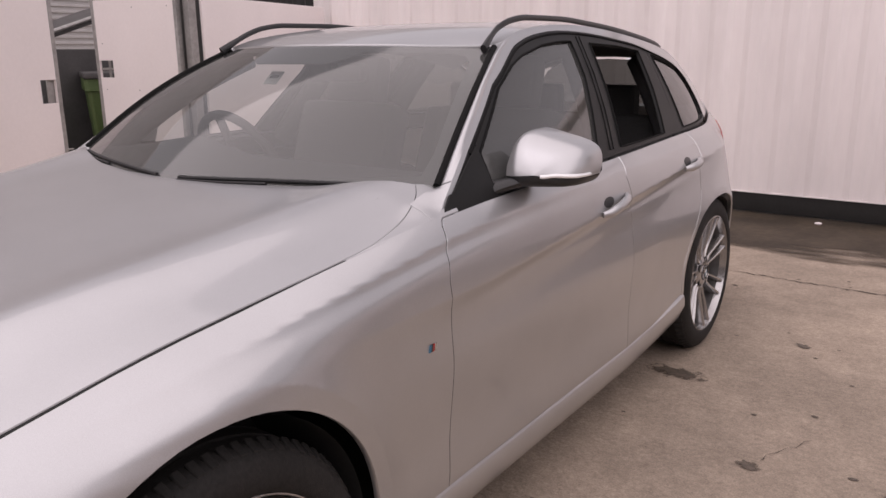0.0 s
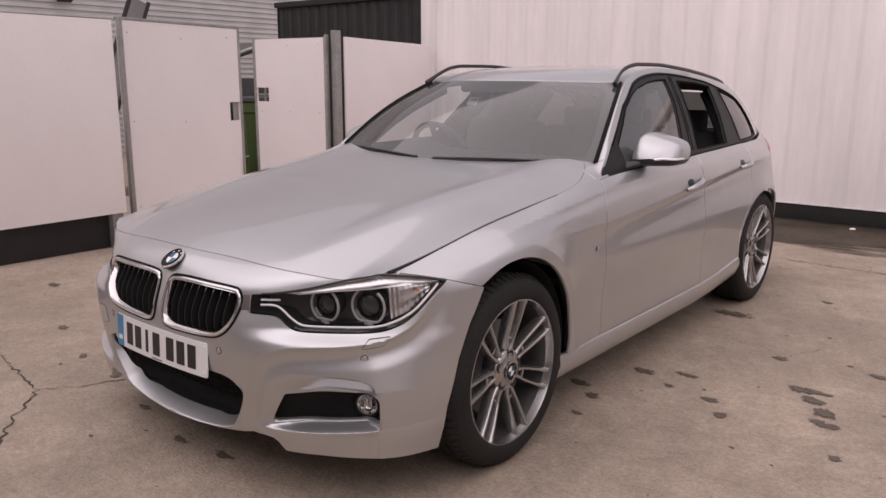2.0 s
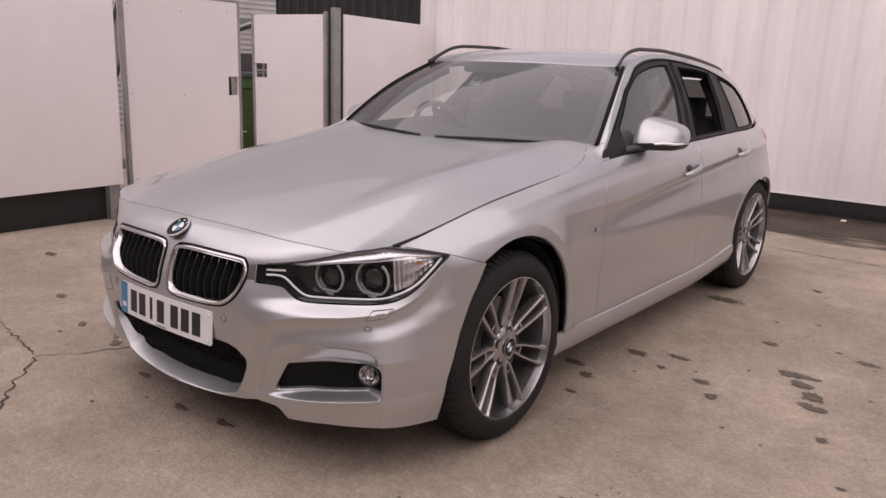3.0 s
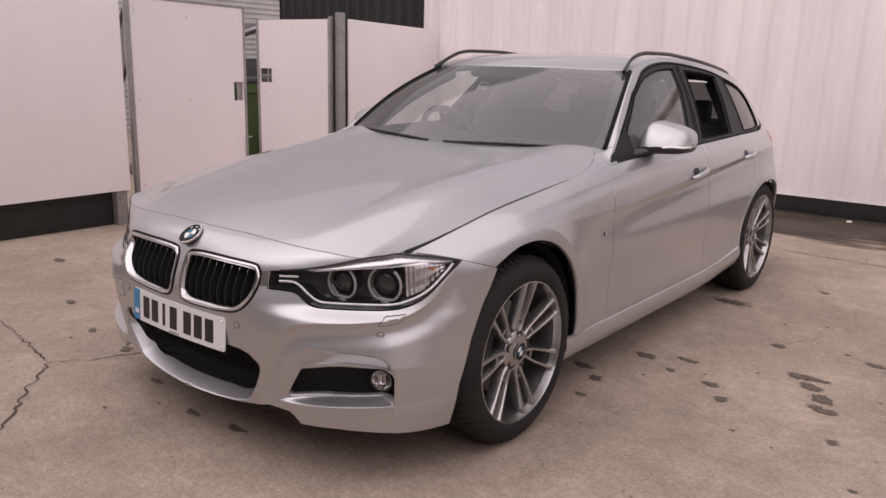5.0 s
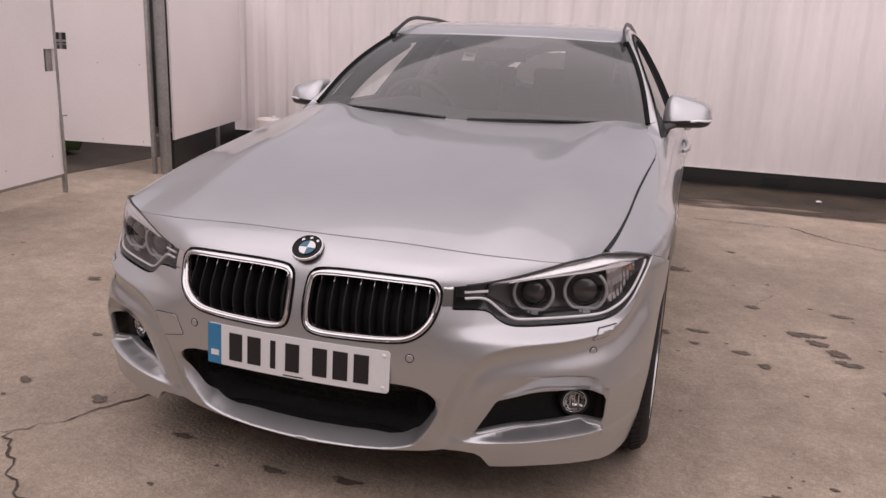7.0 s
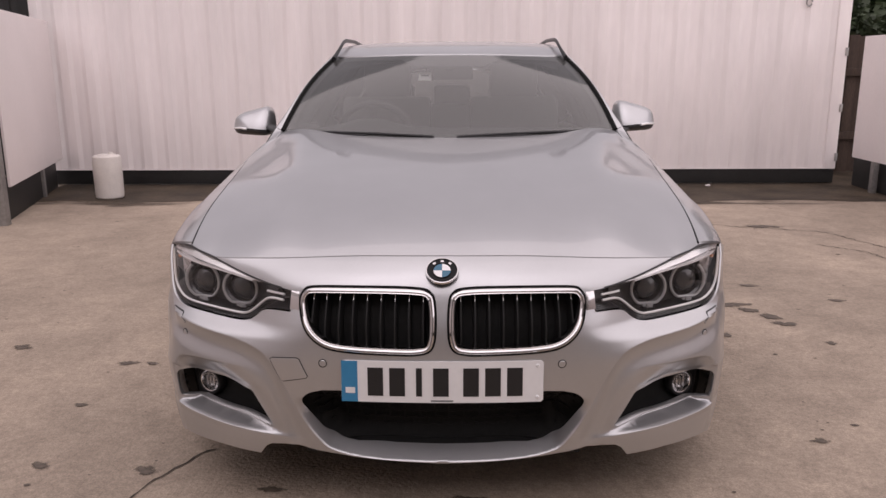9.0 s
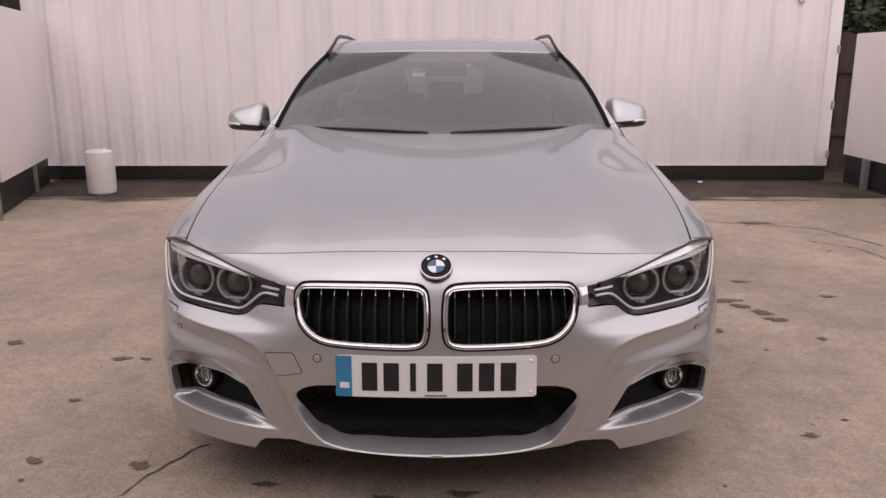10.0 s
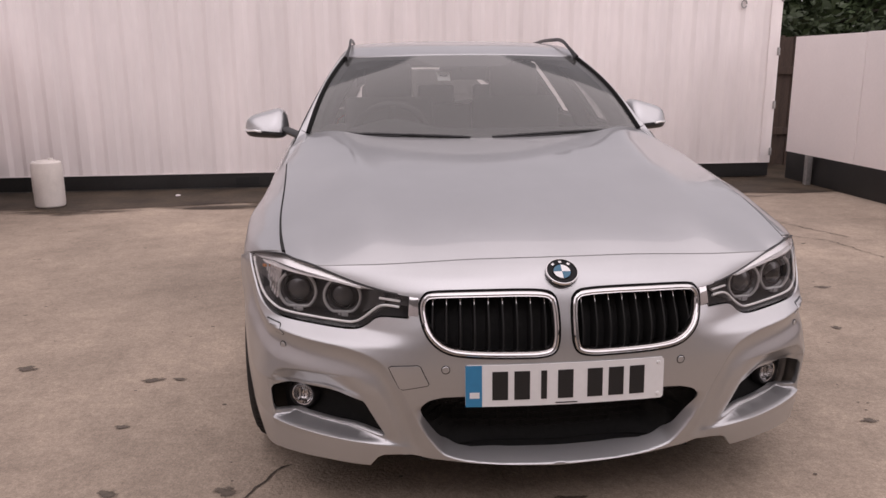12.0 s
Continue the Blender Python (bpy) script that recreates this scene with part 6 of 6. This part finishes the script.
# floor and cabin
bm = bmesh.new()
bar(bm, (1.16, 4.1, 0.08), (0, 1.55, 0.22), 0.02)
bar(bm, (1.62, 1.75, 0.08), (0, 1.42, 0.21), 0.02)
part("underbody", bm, SHELL, car)
bm = bmesh.new()
grid_mesh(bm, lambda u, v: np.stack((u, 0.66 + v * 0.42, 0.992 + 0.015 * np.sin(v * 3) - 0.10 * np.maximum(v - 0.8, 0) * 5 + 0.060 * np.exp(-((u + 0.37) / 0.16) ** 2) * np.clip(v, 0, 1)), 1), np.linspace(-0.70, 0.70, 40), np.linspace(0, 1.1, 12))
grid_mesh(bm, lambda u, v: np.stack((u, 1.10 + 0 * v, 0.90 - 0.45 * v), 1), np.linspace(-0.70, 0.70, 12), np.linspace(-0.05, 1, 4))
part("dashboard", bm, DASH, car, "charcoal dashboard")
bm = bmesh.new()
lathe(bm, [(0.185 + 0.016 * math.cos(a), 0.016 * math.sin(a)) for a in np.linspace(0, 2 * math.pi, 12)], 48, "Y")
for a in (90 + 100, 90 - 100, 270):
    t = Matrix.Rotation(radians(a), 4, "Y")
    bar(bm, (0.18, 0.016, 0.034), t @ Vector((0.09, 0.01, 0)), 0.006, t)
lathe(bm, [(0.0, 0.0), (0.06, 0.005), (0.075, 0.03), (0.0, 0.05)], 24, "Y")
sw = part("steering_wheel", bm, LEATHER, car, "dark leather steering wheel")
sw.matrix_local = Matrix.Translation((-0.37, 1.17, 0.945)) @ Matrix.Rotation(radians(24), 4, "X") @ Matrix.Rotation(math.pi, 4, "Z")


def seat(at, wide=0.50):
    s = new("front_seat")
    s.parent = car
    s.matrix_local = Matrix.Translation(at)
    tagged(s, "charcoal upholstered seat")
    bm = bmesh.new()
    bar(bm, (wide, 0.54, 0.18), (0, -0.05, 0.46), 0.06, seg=4)
    part("cushion", bm, LEATHER, s)
    bm = bmesh.new()
    bar(bm, (wide, 0.14, 0.66), (0, 0.27, 0.80), 0.055, Matrix.Rotation(radians(-20), 4, "X"), 4)
    part("backrest", bm, LEATHER, s)
    bm = bmesh.new()
    bar(bm, (0.27, 0.10, 0.20), (0, 0.40, 1.205), 0.045, Matrix.Rotation(radians(-12), 4, "X"), 4)
    part("headrest", bm, LEATHER, s)
    return s


seat((-0.36, 1.42, 0.0)), seat((0.36, 1.42, 0.0))
rs = new("rear_bench")
rs.parent = car
tagged(rs, "charcoal rear bench with headrests")
bm = bmesh.new()
bar(bm, (1.26, 0.16, 0.60), (0, 2.62, 0.74), 0.05, Matrix.Rotation(radians(-20), 4, "X"), 3)
part("backrest", bm, LEATHER, rs)
bm = bmesh.new()
bar(bm, (1.26, 0.5, 0.18), (0, 2.36, 0.45), 0.05, seg=3)
part("cushion", bm, LEATHER, rs)
for x in (-0.38, 0.0, 0.38):
    bm = bmesh.new()
    bar(bm, (0.25, 0.09, 0.15), (x, 2.73, 1.09), 0.035, seg=3)
    part("headrest", bm, LEATHER, rs)
bm = bmesh.new()
grid_mesh(bm, lambda u, v: roof_top(u, v) - np.array((0, 0, 0.03)), np.linspace(-0.54, 0.54, 16), np.linspace(1.22, 3.4, 20))
part("headlining", bm, LINING, car)
bm = bmesh.new()
bar(bm, (0.24, 0.035, 0.065), (0, 1.30, 1.255), 0.02, seg=3)
bar(bm, (0.03, 0.06, 0.07), (0, 1.285, 1.30), 0.01)
part("rear_view_mirror", bm, BLACK_PLASTIC, car)


# ---------------------------------------------------------------- trees behind the yard
def tree(at, tall, spread, seed, group):
    """A broadleaved tree: tapered trunk, limbs, and a crown of many small leaf clumps with gaps."""
    rnd = random.Random(seed)
    t = thing("tree", "leafy green tree standing behind the fence", "tree", (*at, 0), group)
    bm = bmesh.new()
    top = tall * 0.62
    lean = (rnd.uniform(-0.3, 0.3), rnd.uniform(-0.3, 0.3))
    tube(bm, [(lean[0] * k * k, lean[1] * k * k, top * k) for k in np.linspace(0, 1, 7)], [0.16 - 0.11 * k for k in np.linspace(0, 1, 7)], 8)
    tips = []
    for i in range(13):
        k = rnd.uniform(0.18, 0.95)
        a = rnd.uniform(0, 6.28)
        r = spread * rnd.uniform(0.5, 0.95)
        p0 = Vector((lean[0] * k * k, lean[1] * k * k, top * k))
        p2 = p0 + Vector((r * math.cos(a), r * math.sin(a), rnd.uniform(0.15, 0.5) * r + 0.2))
        p1 = (p0 + p2) / 2 + Vector((0, 0, 0.15 * r))
        tube(bm, [p0, p1, p2], [0.05, 0.032, 0.012], 6)
        tips += [p2, p1]
    part("trunk", bm, BARK, t)
    tips += [Vector((lean[0], lean[1], tall * q)) for q in (0.65, 0.75, 0.85)]
    verts, faces = [], []
    for tip in tips:
        for c in range(9):
            mid = tip + Vector((rnd.gauss(0, 0.42), rnd.gauss(0, 0.42), rnd.gauss(0, 0.34)))
            for n in range(38):
                q = mid + Vector((rnd.gauss(0, 0.17), rnd.gauss(0, 0.17), rnd.gauss(0, 0.13)))
                if q.z < 0.4:
                    continue
                s = rnd.uniform(0.045, 0.095)
                d = Vector((rnd.gauss(0, 1), rnd.gauss(0, 1), rnd.gauss(0, 0.6))).normalized()
                e = d.cross(Vector((rnd.gauss(0, 1), rnd.gauss(0, 1), rnd.gauss(0, 1)))).normalized()
                k = len(verts)
                verts += [tuple(q - d * s), tuple(q + e * s * 0.5), tuple(q + d * s), tuple(q - e * s * 0.5)]
                faces.append((k, k + 1, k + 2, k + 3))
    me = bpy.data.meshes.new("crown")
    me.from_pydata(verts, [], faces)
    me.materials.append(LEAF)
    ob = new("crown", me)
    ob.parent = t
    return t


for k, (x, y, tall, spread) in enumerate(((7.4, 10.6, 4.6, 1.7), (9.4, 11.8, 5.2, 2.0), (11.4, 13.2, 5.4, 2.1), (6.0, 9.6, 3.8, 1.2), (9.0, 8.4, 4.6, 1.7), (11.0, 9.8, 5.0, 1.9), (8.3, 15.0, 5.6, 2.2))):
    tree((x, y), tall, spread, 40 + k, "trees behind the right-hand fence")


# ---------------------------------------------------------------- marks on the ground
STAINS = ((0.85, 0.72, 0.05, 0.03), (1.27, 1.0, 0.05, 0.03), (1.35, 0.87, 0.045, 0.022), (1.06, 1.22, 0.06, 0.025), (1.06, 1.04, 0.03, 0.02),
          (0.89, 1.14, 0.07, 0.03), (1.35, 1.73, 0.06, 0.022), (1.78, 1.76, 0.06, 0.03), (0.88, 0.52, 0.03, 0.018), (0.73, 0.82, 0.06, 0.035),
          (1.27, 2.96, 0.05, 0.02), (-1.34, -0.44, 0.04, 0.022), (-0.98, -0.47, 0.05, 0.025), (-0.54, -0.58, 0.05, 0.02), (1.32, -0.24, 0.045, 0.02),
          (2.16, 1.46, 0.05, 0.025), (-1.44, 0.48, 0.06, 0.02), (-1.32, 0.48, 0.035, 0.018), (-1.44, 0.04, 0.03, 0.02), (-2.03, 0.68, 0.06, 0.03),
          (-2.84, 0.11, 0.07, 0.03), (-1.87, -0.29, 0.05, 0.025), (0.07, -0.63, 0.06, 0.02), (-0.17, -0.66, 0.05, 0.02), (1.81, 0.76, 0.035, 0.02))
rnd = random.Random(11)
for i, (x, y, rx, ry) in enumerate(STAINS):
    blob_sheet("oil_stain", (x, y), rx * 1.2, ry * 1.35, OIL, "small dark oil stain soaked into the concrete", "stain", i, rnd.uniform(-0.5, 0.5), 0.55, 0.003 + 0.00002 * i, "structure")
# the large ragged stain and the ring behind the front wheel
for k, (x, y, rx, ry, a) in enumerate(((1.53, 1.37, 0.05, 0.045, 0.3), (1.60, 1.385, 0.07, 0.022, 0.1), (1.60, 1.28, 0.075, 0.025, -0.9), (1.68, 1.16, 0.07, 0.03, -0.8), (1.70, 1.04, 0.06, 0.035, 0.2), (0.90, 2.34, 0.11, 0.055, 0.1), (2.54, 3.54, 0.16, 0.04, -0.4))):
    blob_sheet("oil_stain", (x, y), rx * 1.3, ry * 1.5, OIL, "large ragged dark oil stain on the concrete", "stain", 60 + k, a, 0.7, 0.0036 + 0.00002 * k, "structure")
# fine dark specks strewn over the yard
bm = bmesh.new()
rnd = random.Random(23)
for i in range(420):
    x, y = rnd.uniform(-4.0, 4.1), rnd.uniform(-2.6, 4.8)
    r = rnd.choice((0.004, 0.006, 0.008, 0.012)) * rnd.uniform(0.7, 1.4)
    ring = [bm.verts.new((x + r * rnd.uniform(0.6, 1.4) * math.cos(a), y + 0.6 * r * rnd.uniform(0.6, 1.4) * math.sin(a), 0.0028)) for a in np.linspace(0, 5.4, 7)]
    bm.faces.new(ring)
tagged(part("dirt_specks", bm, SPECK), "fine dark specks of dirt and oil on the concrete", "dirt", kind="stuff")


def crack(points, wide, seed, label="narrow dirt-filled crack in the concrete"):
    """A ragged dark line along points of the plan."""
    rnd = random.Random(seed)
    line = []
    for a, b in zip(points, points[1:]):
        n = max(2, int(math.dist(a, b) / 0.028))
        line += [(a[0] + (b[0] - a[0]) * k / n + rnd.uniform(-0.013, 0.013), a[1] + (b[1] - a[1]) * k / n + rnd.uniform(-0.013, 0.013)) for k in range(n)]
    line.append(points[-1])
    bm = bmesh.new()
    rows = []
    for i, (x, y) in enumerate(line):
        p, q = line[max(i - 1, 0)], line[min(i + 1, len(line) - 1)]
        d = math.hypot(q[0] - p[0], q[1] - p[1]) + 1e-9
        nx, ny = -(q[1] - p[1]) / d, (q[0] - p[0]) / d
        w = wide * rnd.choice((0.25, 0.5, 0.8, 1.1, 1.4)) * (0.35 if i in (0, len(line) - 1) else 1.0)
        rows.append((bm.verts.new((x + nx * w, y + ny * w, 0.0032)), bm.verts.new((x - nx * w, y - ny * w, 0.0032))))
    for a, b in zip(rows, rows[1:]):
        bm.faces.new((a[0], b[0], b[1], a[1]))
    tagged(part("crack", bm, CRACK), label, "crack", kind="structure")


crack([(-1.60, -0.71), (-1.35, -0.745), (-1.08, -0.78)], 0.0035, 1)
crack([(-2.6, -0.52), (-2.1, -0.66), (-1.60, -0.71)], 0.002, 7)
crack([(-1.08, -0.78), (-0.89, -0.95), (-0.75, -1.05), (-0.60, -1.18), (-0.48, -1.27)], 0.0038, 2)
crack([(-1.08, -0.78), (-0.98, -0.65), (-0.92, -0.50), (-0.84, -0.36), (-0.79, -0.32)], 0.0035, 3)
crack([(0.63, 4.06), (1.0, 4.03), (1.74, 4.01), (2.02, 3.69), (2.32, 3.53), (2.93, 3.31), (3.14, 2.72)], 0.005, 4, "long wandering crack across the concrete beside the car")
crack([(2.66, 2.87), (2.93, 2.63), (2.99, 2.08)], 0.004, 5)
crack([(1.36, 1.78), (1.48, 2.03)], 0.0013, 6)
# white debris on the damp strip
for k, (x, y) in enumerate(((2.76, 5.72), (0.83, 5.70), (2.1, 5.35), (-2.4, 5.45))):
    bm = bmesh.new()
    bmesh.ops.create_icosphere(bm, subdivisions=2, radius=0.022)
    for v in bm.verts:
        v.co = Vector((v.co.x * 1.3, v.co.y, v.co.z * 0.5)) * (1 + 0.25 * math.sin(v.co.x * 190 + k) * math.cos(v.co.y * 170))
    ob = tagged(part("rubble", bm, WHITE_BOARD), "small pale lump of rubble on the damp concrete", "rubble")
    ob.location = (x, y, 0.014)

# ---------------------------------------------------------------- gate fittings and what stands behind it
def on_leaf(leaf, a, b, name, size, u, z, off=0.0, mat=None, label=""):
    """A fitting of a gate leaf, at a fraction u along it and a height z."""
    ang = math.atan2(b[1] - a[1], b[0] - a[0])
    L = math.dist(a, b)
    bm = bar(bmesh.new(), size, (u * L, off, z), 0.003)
    bm.transform(Matrix.Rotation(ang, 4, "Z"))
    return part(name, bm, mat or ZINC, leaf, label)


GA, GB = ((-3.64, 1.15), (-3.885, 2.465)), ((-4.873, 3.434), (-3.854, 3.543))
on_leaf(gate_a, *GA, "latch_plate", (0.06, 0.012, 0.20), 0.970, 1.05, 0.02, ZINC, "galvanised latch plate")
on_leaf(gate_a, *GA, "bolt_rod", (0.014, 0.014, 0.42), 0.992, 0.40, -0.03)
on_leaf(gate_a, *GA, "bolt_handle", (0.075, 0.012, 0.012), 1.01, 0.62, -0.035)
on_leaf(gate_a, *GA, "top_rail", (1.35, 0.035, 0.02), 0.5, 1.812, 0.0)
on_leaf(gate_a, *GA, "bottom_rail", (1.33, 0.03, 0.03), 0.5, 0.145, 0.012)
on_leaf(gate_b, *GB, "latch_bar", (0.19, 0.014, 0.022), 0.105, 1.18, 0.012, ZINC, "galvanised latch bar")
on_leaf(gate_b, *GB, "latch_upright", (0.022, 0.014, 0.16), 0.115, 1.18, 0.02)
for u in (0.04, 0.5, 0.96):
    for z in (0.3, 1.0, 1.7):
        on_leaf(gate_a, *GA, "screw", (0.010, 0.004, 0.010), u * 0.9 + 0.03, z + 0.02 * math.sin(9 * u), -0.0125)
        on_leaf(gate_b, *GB, "screw", (0.010, 0.004, 0.010), u * 0.9 + 0.05, z if z < 1.05 or u > 0.3 else 1.4, -0.0125)


def wheeled_bin(at, turn, body_mat, lid_mat, label, scale=1.0, lid_tilt=0.0):
    b = thing("wheeled_bin", label, "bin", (*at, 0))
    spin = Matrix.Rotation(turn, 4, "Z") @ Matrix.Diagonal((scale, scale, scale, 1))
    bm = bmesh.new()
    rows = []
    for z, w, d in ((0.05, 0.20, 0.22), (0.10, 0.22, 0.25), (0.85, 0.27, 0.33), (0.86, 0.29, 0.35), (0.96, 0.29, 0.35)):
        rows.append([bm.verts.new((x * w, y * d, z)) for x, y in ((-1, -0.9), (-0.9, -1), (0.9, -1), (1, -0.9), (1, 0.9), (0.9, 1), (-0.9, 1), (-1, 0.9))])
    for p, q in zip(rows, rows[1:]):
        for i in range(8):
            bm.faces.new((p[i], p[(i + 1) % 8], q[(i + 1) % 8], q[i]))
    bm.faces.new(rows[0][::-1]), bm.faces.new(rows[-1])
    bm.transform(spin)
    body = part("body", bm, body_mat, b)
    bm = bar(bmesh.new(), (0.60, 0.74, 0.05), (0, 0, 0.0), 0.02)
    bm.transform(spin @ Matrix.Translation((0, 0.0, 0.99)) @ Matrix.Rotation(lid_tilt, 4, "X"))
    part("lid", bm, lid_mat, b)
    bm = tube(bmesh.new(), [(-0.24, 0.40, 0.95), (-0.1, 0.42, 0.97), (0.1, 0.42, 0.97), (0.24, 0.40, 0.95)], 0.016, 8)
    bm.transform(spin)
    part("handle", bm, lid_mat, b)
    for sx in (-1, 1):
        bm = lathe(bmesh.new(), [(0.0, -0.025), (0.08, -0.025), (0.10, -0.012), (0.10, 0.012), (0.08, 0.025), (0.0, 0.025)], 24, "X")
        bm.transform(spin @ Matrix.Translation((sx * 0.20, 0.28, 0.10)))
        part("wheel", bm, RUBBER, b)
    return b


# thin dark slab that paints in the shade on the ground behind the gate
tagged(part("store_floor", bar(bmesh.new(), (2.5, 3.3, 0.008), (-5.75, 4.22, 0.001), 0.002), SHADED_FLOOR), "dark concrete floor behind the gate leaves with its shade painted in", "floor", kind="structure")
green = wheeled_bin((-5.55, 4.03), radians(62), GREEN, BIN_GREY, "green plastic wheeled bin behind the gate with pale scribbles", 1.12)
for k, (x, y, z, h) in enumerate(((-5.30, 3.77, 0.72, 0.26), (-5.28, 3.85, 0.68, 0.22), (-5.26, 3.92, 0.74, 0.15))):
    bm = tube(bmesh.new(), rounded([(0, 0.02, -h / 2), (0.0, -0.02, -h / 6), (0, 0.025, h / 6), (0, -0.01, h / 2)], 4, False), 0.007, 6)
    bm.transform(Matrix.Translation((x - green.location.x, y - green.location.y, z)))
    part("scribble", bm, SCRIBBLE, green)
big = thing("waste_container", "large dark grey waste container with a sloping lid", "waste container", (-6.45, 3.95, 0))
bm = bmesh.new()
bar(bm, (0.75, 1.3, 1.28), (0, 0, 0.72), 0.04)
part("body", bm, BIN_GREY, big)
bm = bar(bmesh.new(), (0.82, 1.38, 0.05), (0, 0, 0), 0.02)
bm.transform(Matrix.Translation((0, 0.0, 1.58)) @ Matrix.Rotation(radians(18), 4, "X"))
part("lid", bm, BIN_GREY, big)
bm = tube(bmesh.new(), [(0.42, -0.62, 1.42), (0.43, 0.0, 1.62), (0.42, 0.62, 1.82)], 0.022, 8)
part("lid_bar", bm, ZINC, big, "galvanised lid bar")
for dx, dy in ((-0.28, -0.38), (0.28, -0.38), (-0.28, 0.38), (0.28, 0.38)):
    bm = lathe(bmesh.new(), [(0.0, -0.02), (0.05, -0.02), (0.055, 0.0), (0.05, 0.02), (0.0, 0.02)], 20, "Y")
    bm.transform(Matrix.Translation((dx, dy, 0.055)))
    part("wheel", bm, RUBBER, big)

# dark framed panel that leans behind the fence
lean = thing("framed_panel", "dark framed glazed panel leaning up behind the fence", "panel", (-5.2, 2.10, 0))
for k, (y, w) in enumerate(((0.0, 0.035), (0.20, 0.035))):
    bm = bar(bmesh.new(), (0.03, w, 2.35), (0, y, 1.175), 0.004, Matrix.Rotation(0, 4, "X"))
    bm.transform(Matrix.Translation((0, -0.78, 0)) @ Matrix.Rotation(radians(-22), 4, "X"))
    part("frame_bar", bm, BLACK_STEEL, lean)
bm = bar(bmesh.new(), (0.012, 0.17, 2.30), (0, 0.10, 1.175), 0.002)
bm.transform(Matrix.Translation((0, -0.78, 0)) @ Matrix.Rotation(radians(-22), 4, "X"))
part("glass", bm, FRAME_GLASS, lean)
# floodlight on the clad building
fl = thing("floodlight", "small dark floodlight on the clad building wall", "floodlight", (-10.9, 4.28, 2.68))
part("housing", bar(bmesh.new(), (0.10, 0.24, 0.16), (0.08, 0, -0.03), 0.015, Matrix.Rotation(radians(-25), 4, "Y")), BLACK_STEEL, fl)
part("bracket", bar(bmesh.new(), (0.12, 0.03, 0.03), (-0.03, 0, 0.02), 0.004), ZINC, fl)
# torn pale edging along the black container's top
bm = bmesh.new()
rnd = random.Random(3)
x = -7.3
while x < -4.7:
    w = rnd.uniform(0.12, 0.4)
    bar(bm, (w, 0.03, rnd.uniform(0.03, 0.07)), (x + w / 2, 6.03, 2.46 + rnd.uniform(-0.02, 0.02)), 0.006)
    x += w + rnd.uniform(0.0, 0.25)
part("roof_edging", bm, ZINC, black_box, "pale torn edging")
# forklift pockets and hinge stub of the white container
for x in (-1.75, 1.75):
    part("pocket", bar(bmesh.new(), (0.25, 0.01, 0.085), (x, CY + 0.008, 0.085), 0.002), SHELL, container)
part("lashing_ring", tube(bmesh.new(), [(3.74 + 0.03 * math.cos(a), CY - 0.012, 1.93 + 0.04 * math.sin(a)) for a in np.linspace(0, 5.8, 14)], 0.008, 6), ZINC, container)
# lid of the drum
part("lid", lathe(bmesh.new(), [(0.0, 0.446), (0.06, 0.447), (0.085, 0.444), (0.09, 0.436)], 32, "Z"), PLASTIC_DRUM, drum)
part("cap", lathe(bmesh.new(), [(0.0, 0.468), (0.022, 0.466), (0.025, 0.445)], 16, "Z"), PLASTIC_DRUM, drum).location = (0.045, 0.0, 0)
# dark oval sticker low on the windscreen
oval = rounded([(-0.93, 0.065), (-0.905, 0.11), (-0.865, 0.12), (-0.83, 0.09), (-0.845, 0.055), (-0.89, 0.045)], 4)
panel("screen_sticker", lambda u, t: screen(u, t, -0.003), oval, BLACK_TRIM, shield, thick=0.001, gap=0.0, step=0.02, label="dark oval sticker inside the screen")
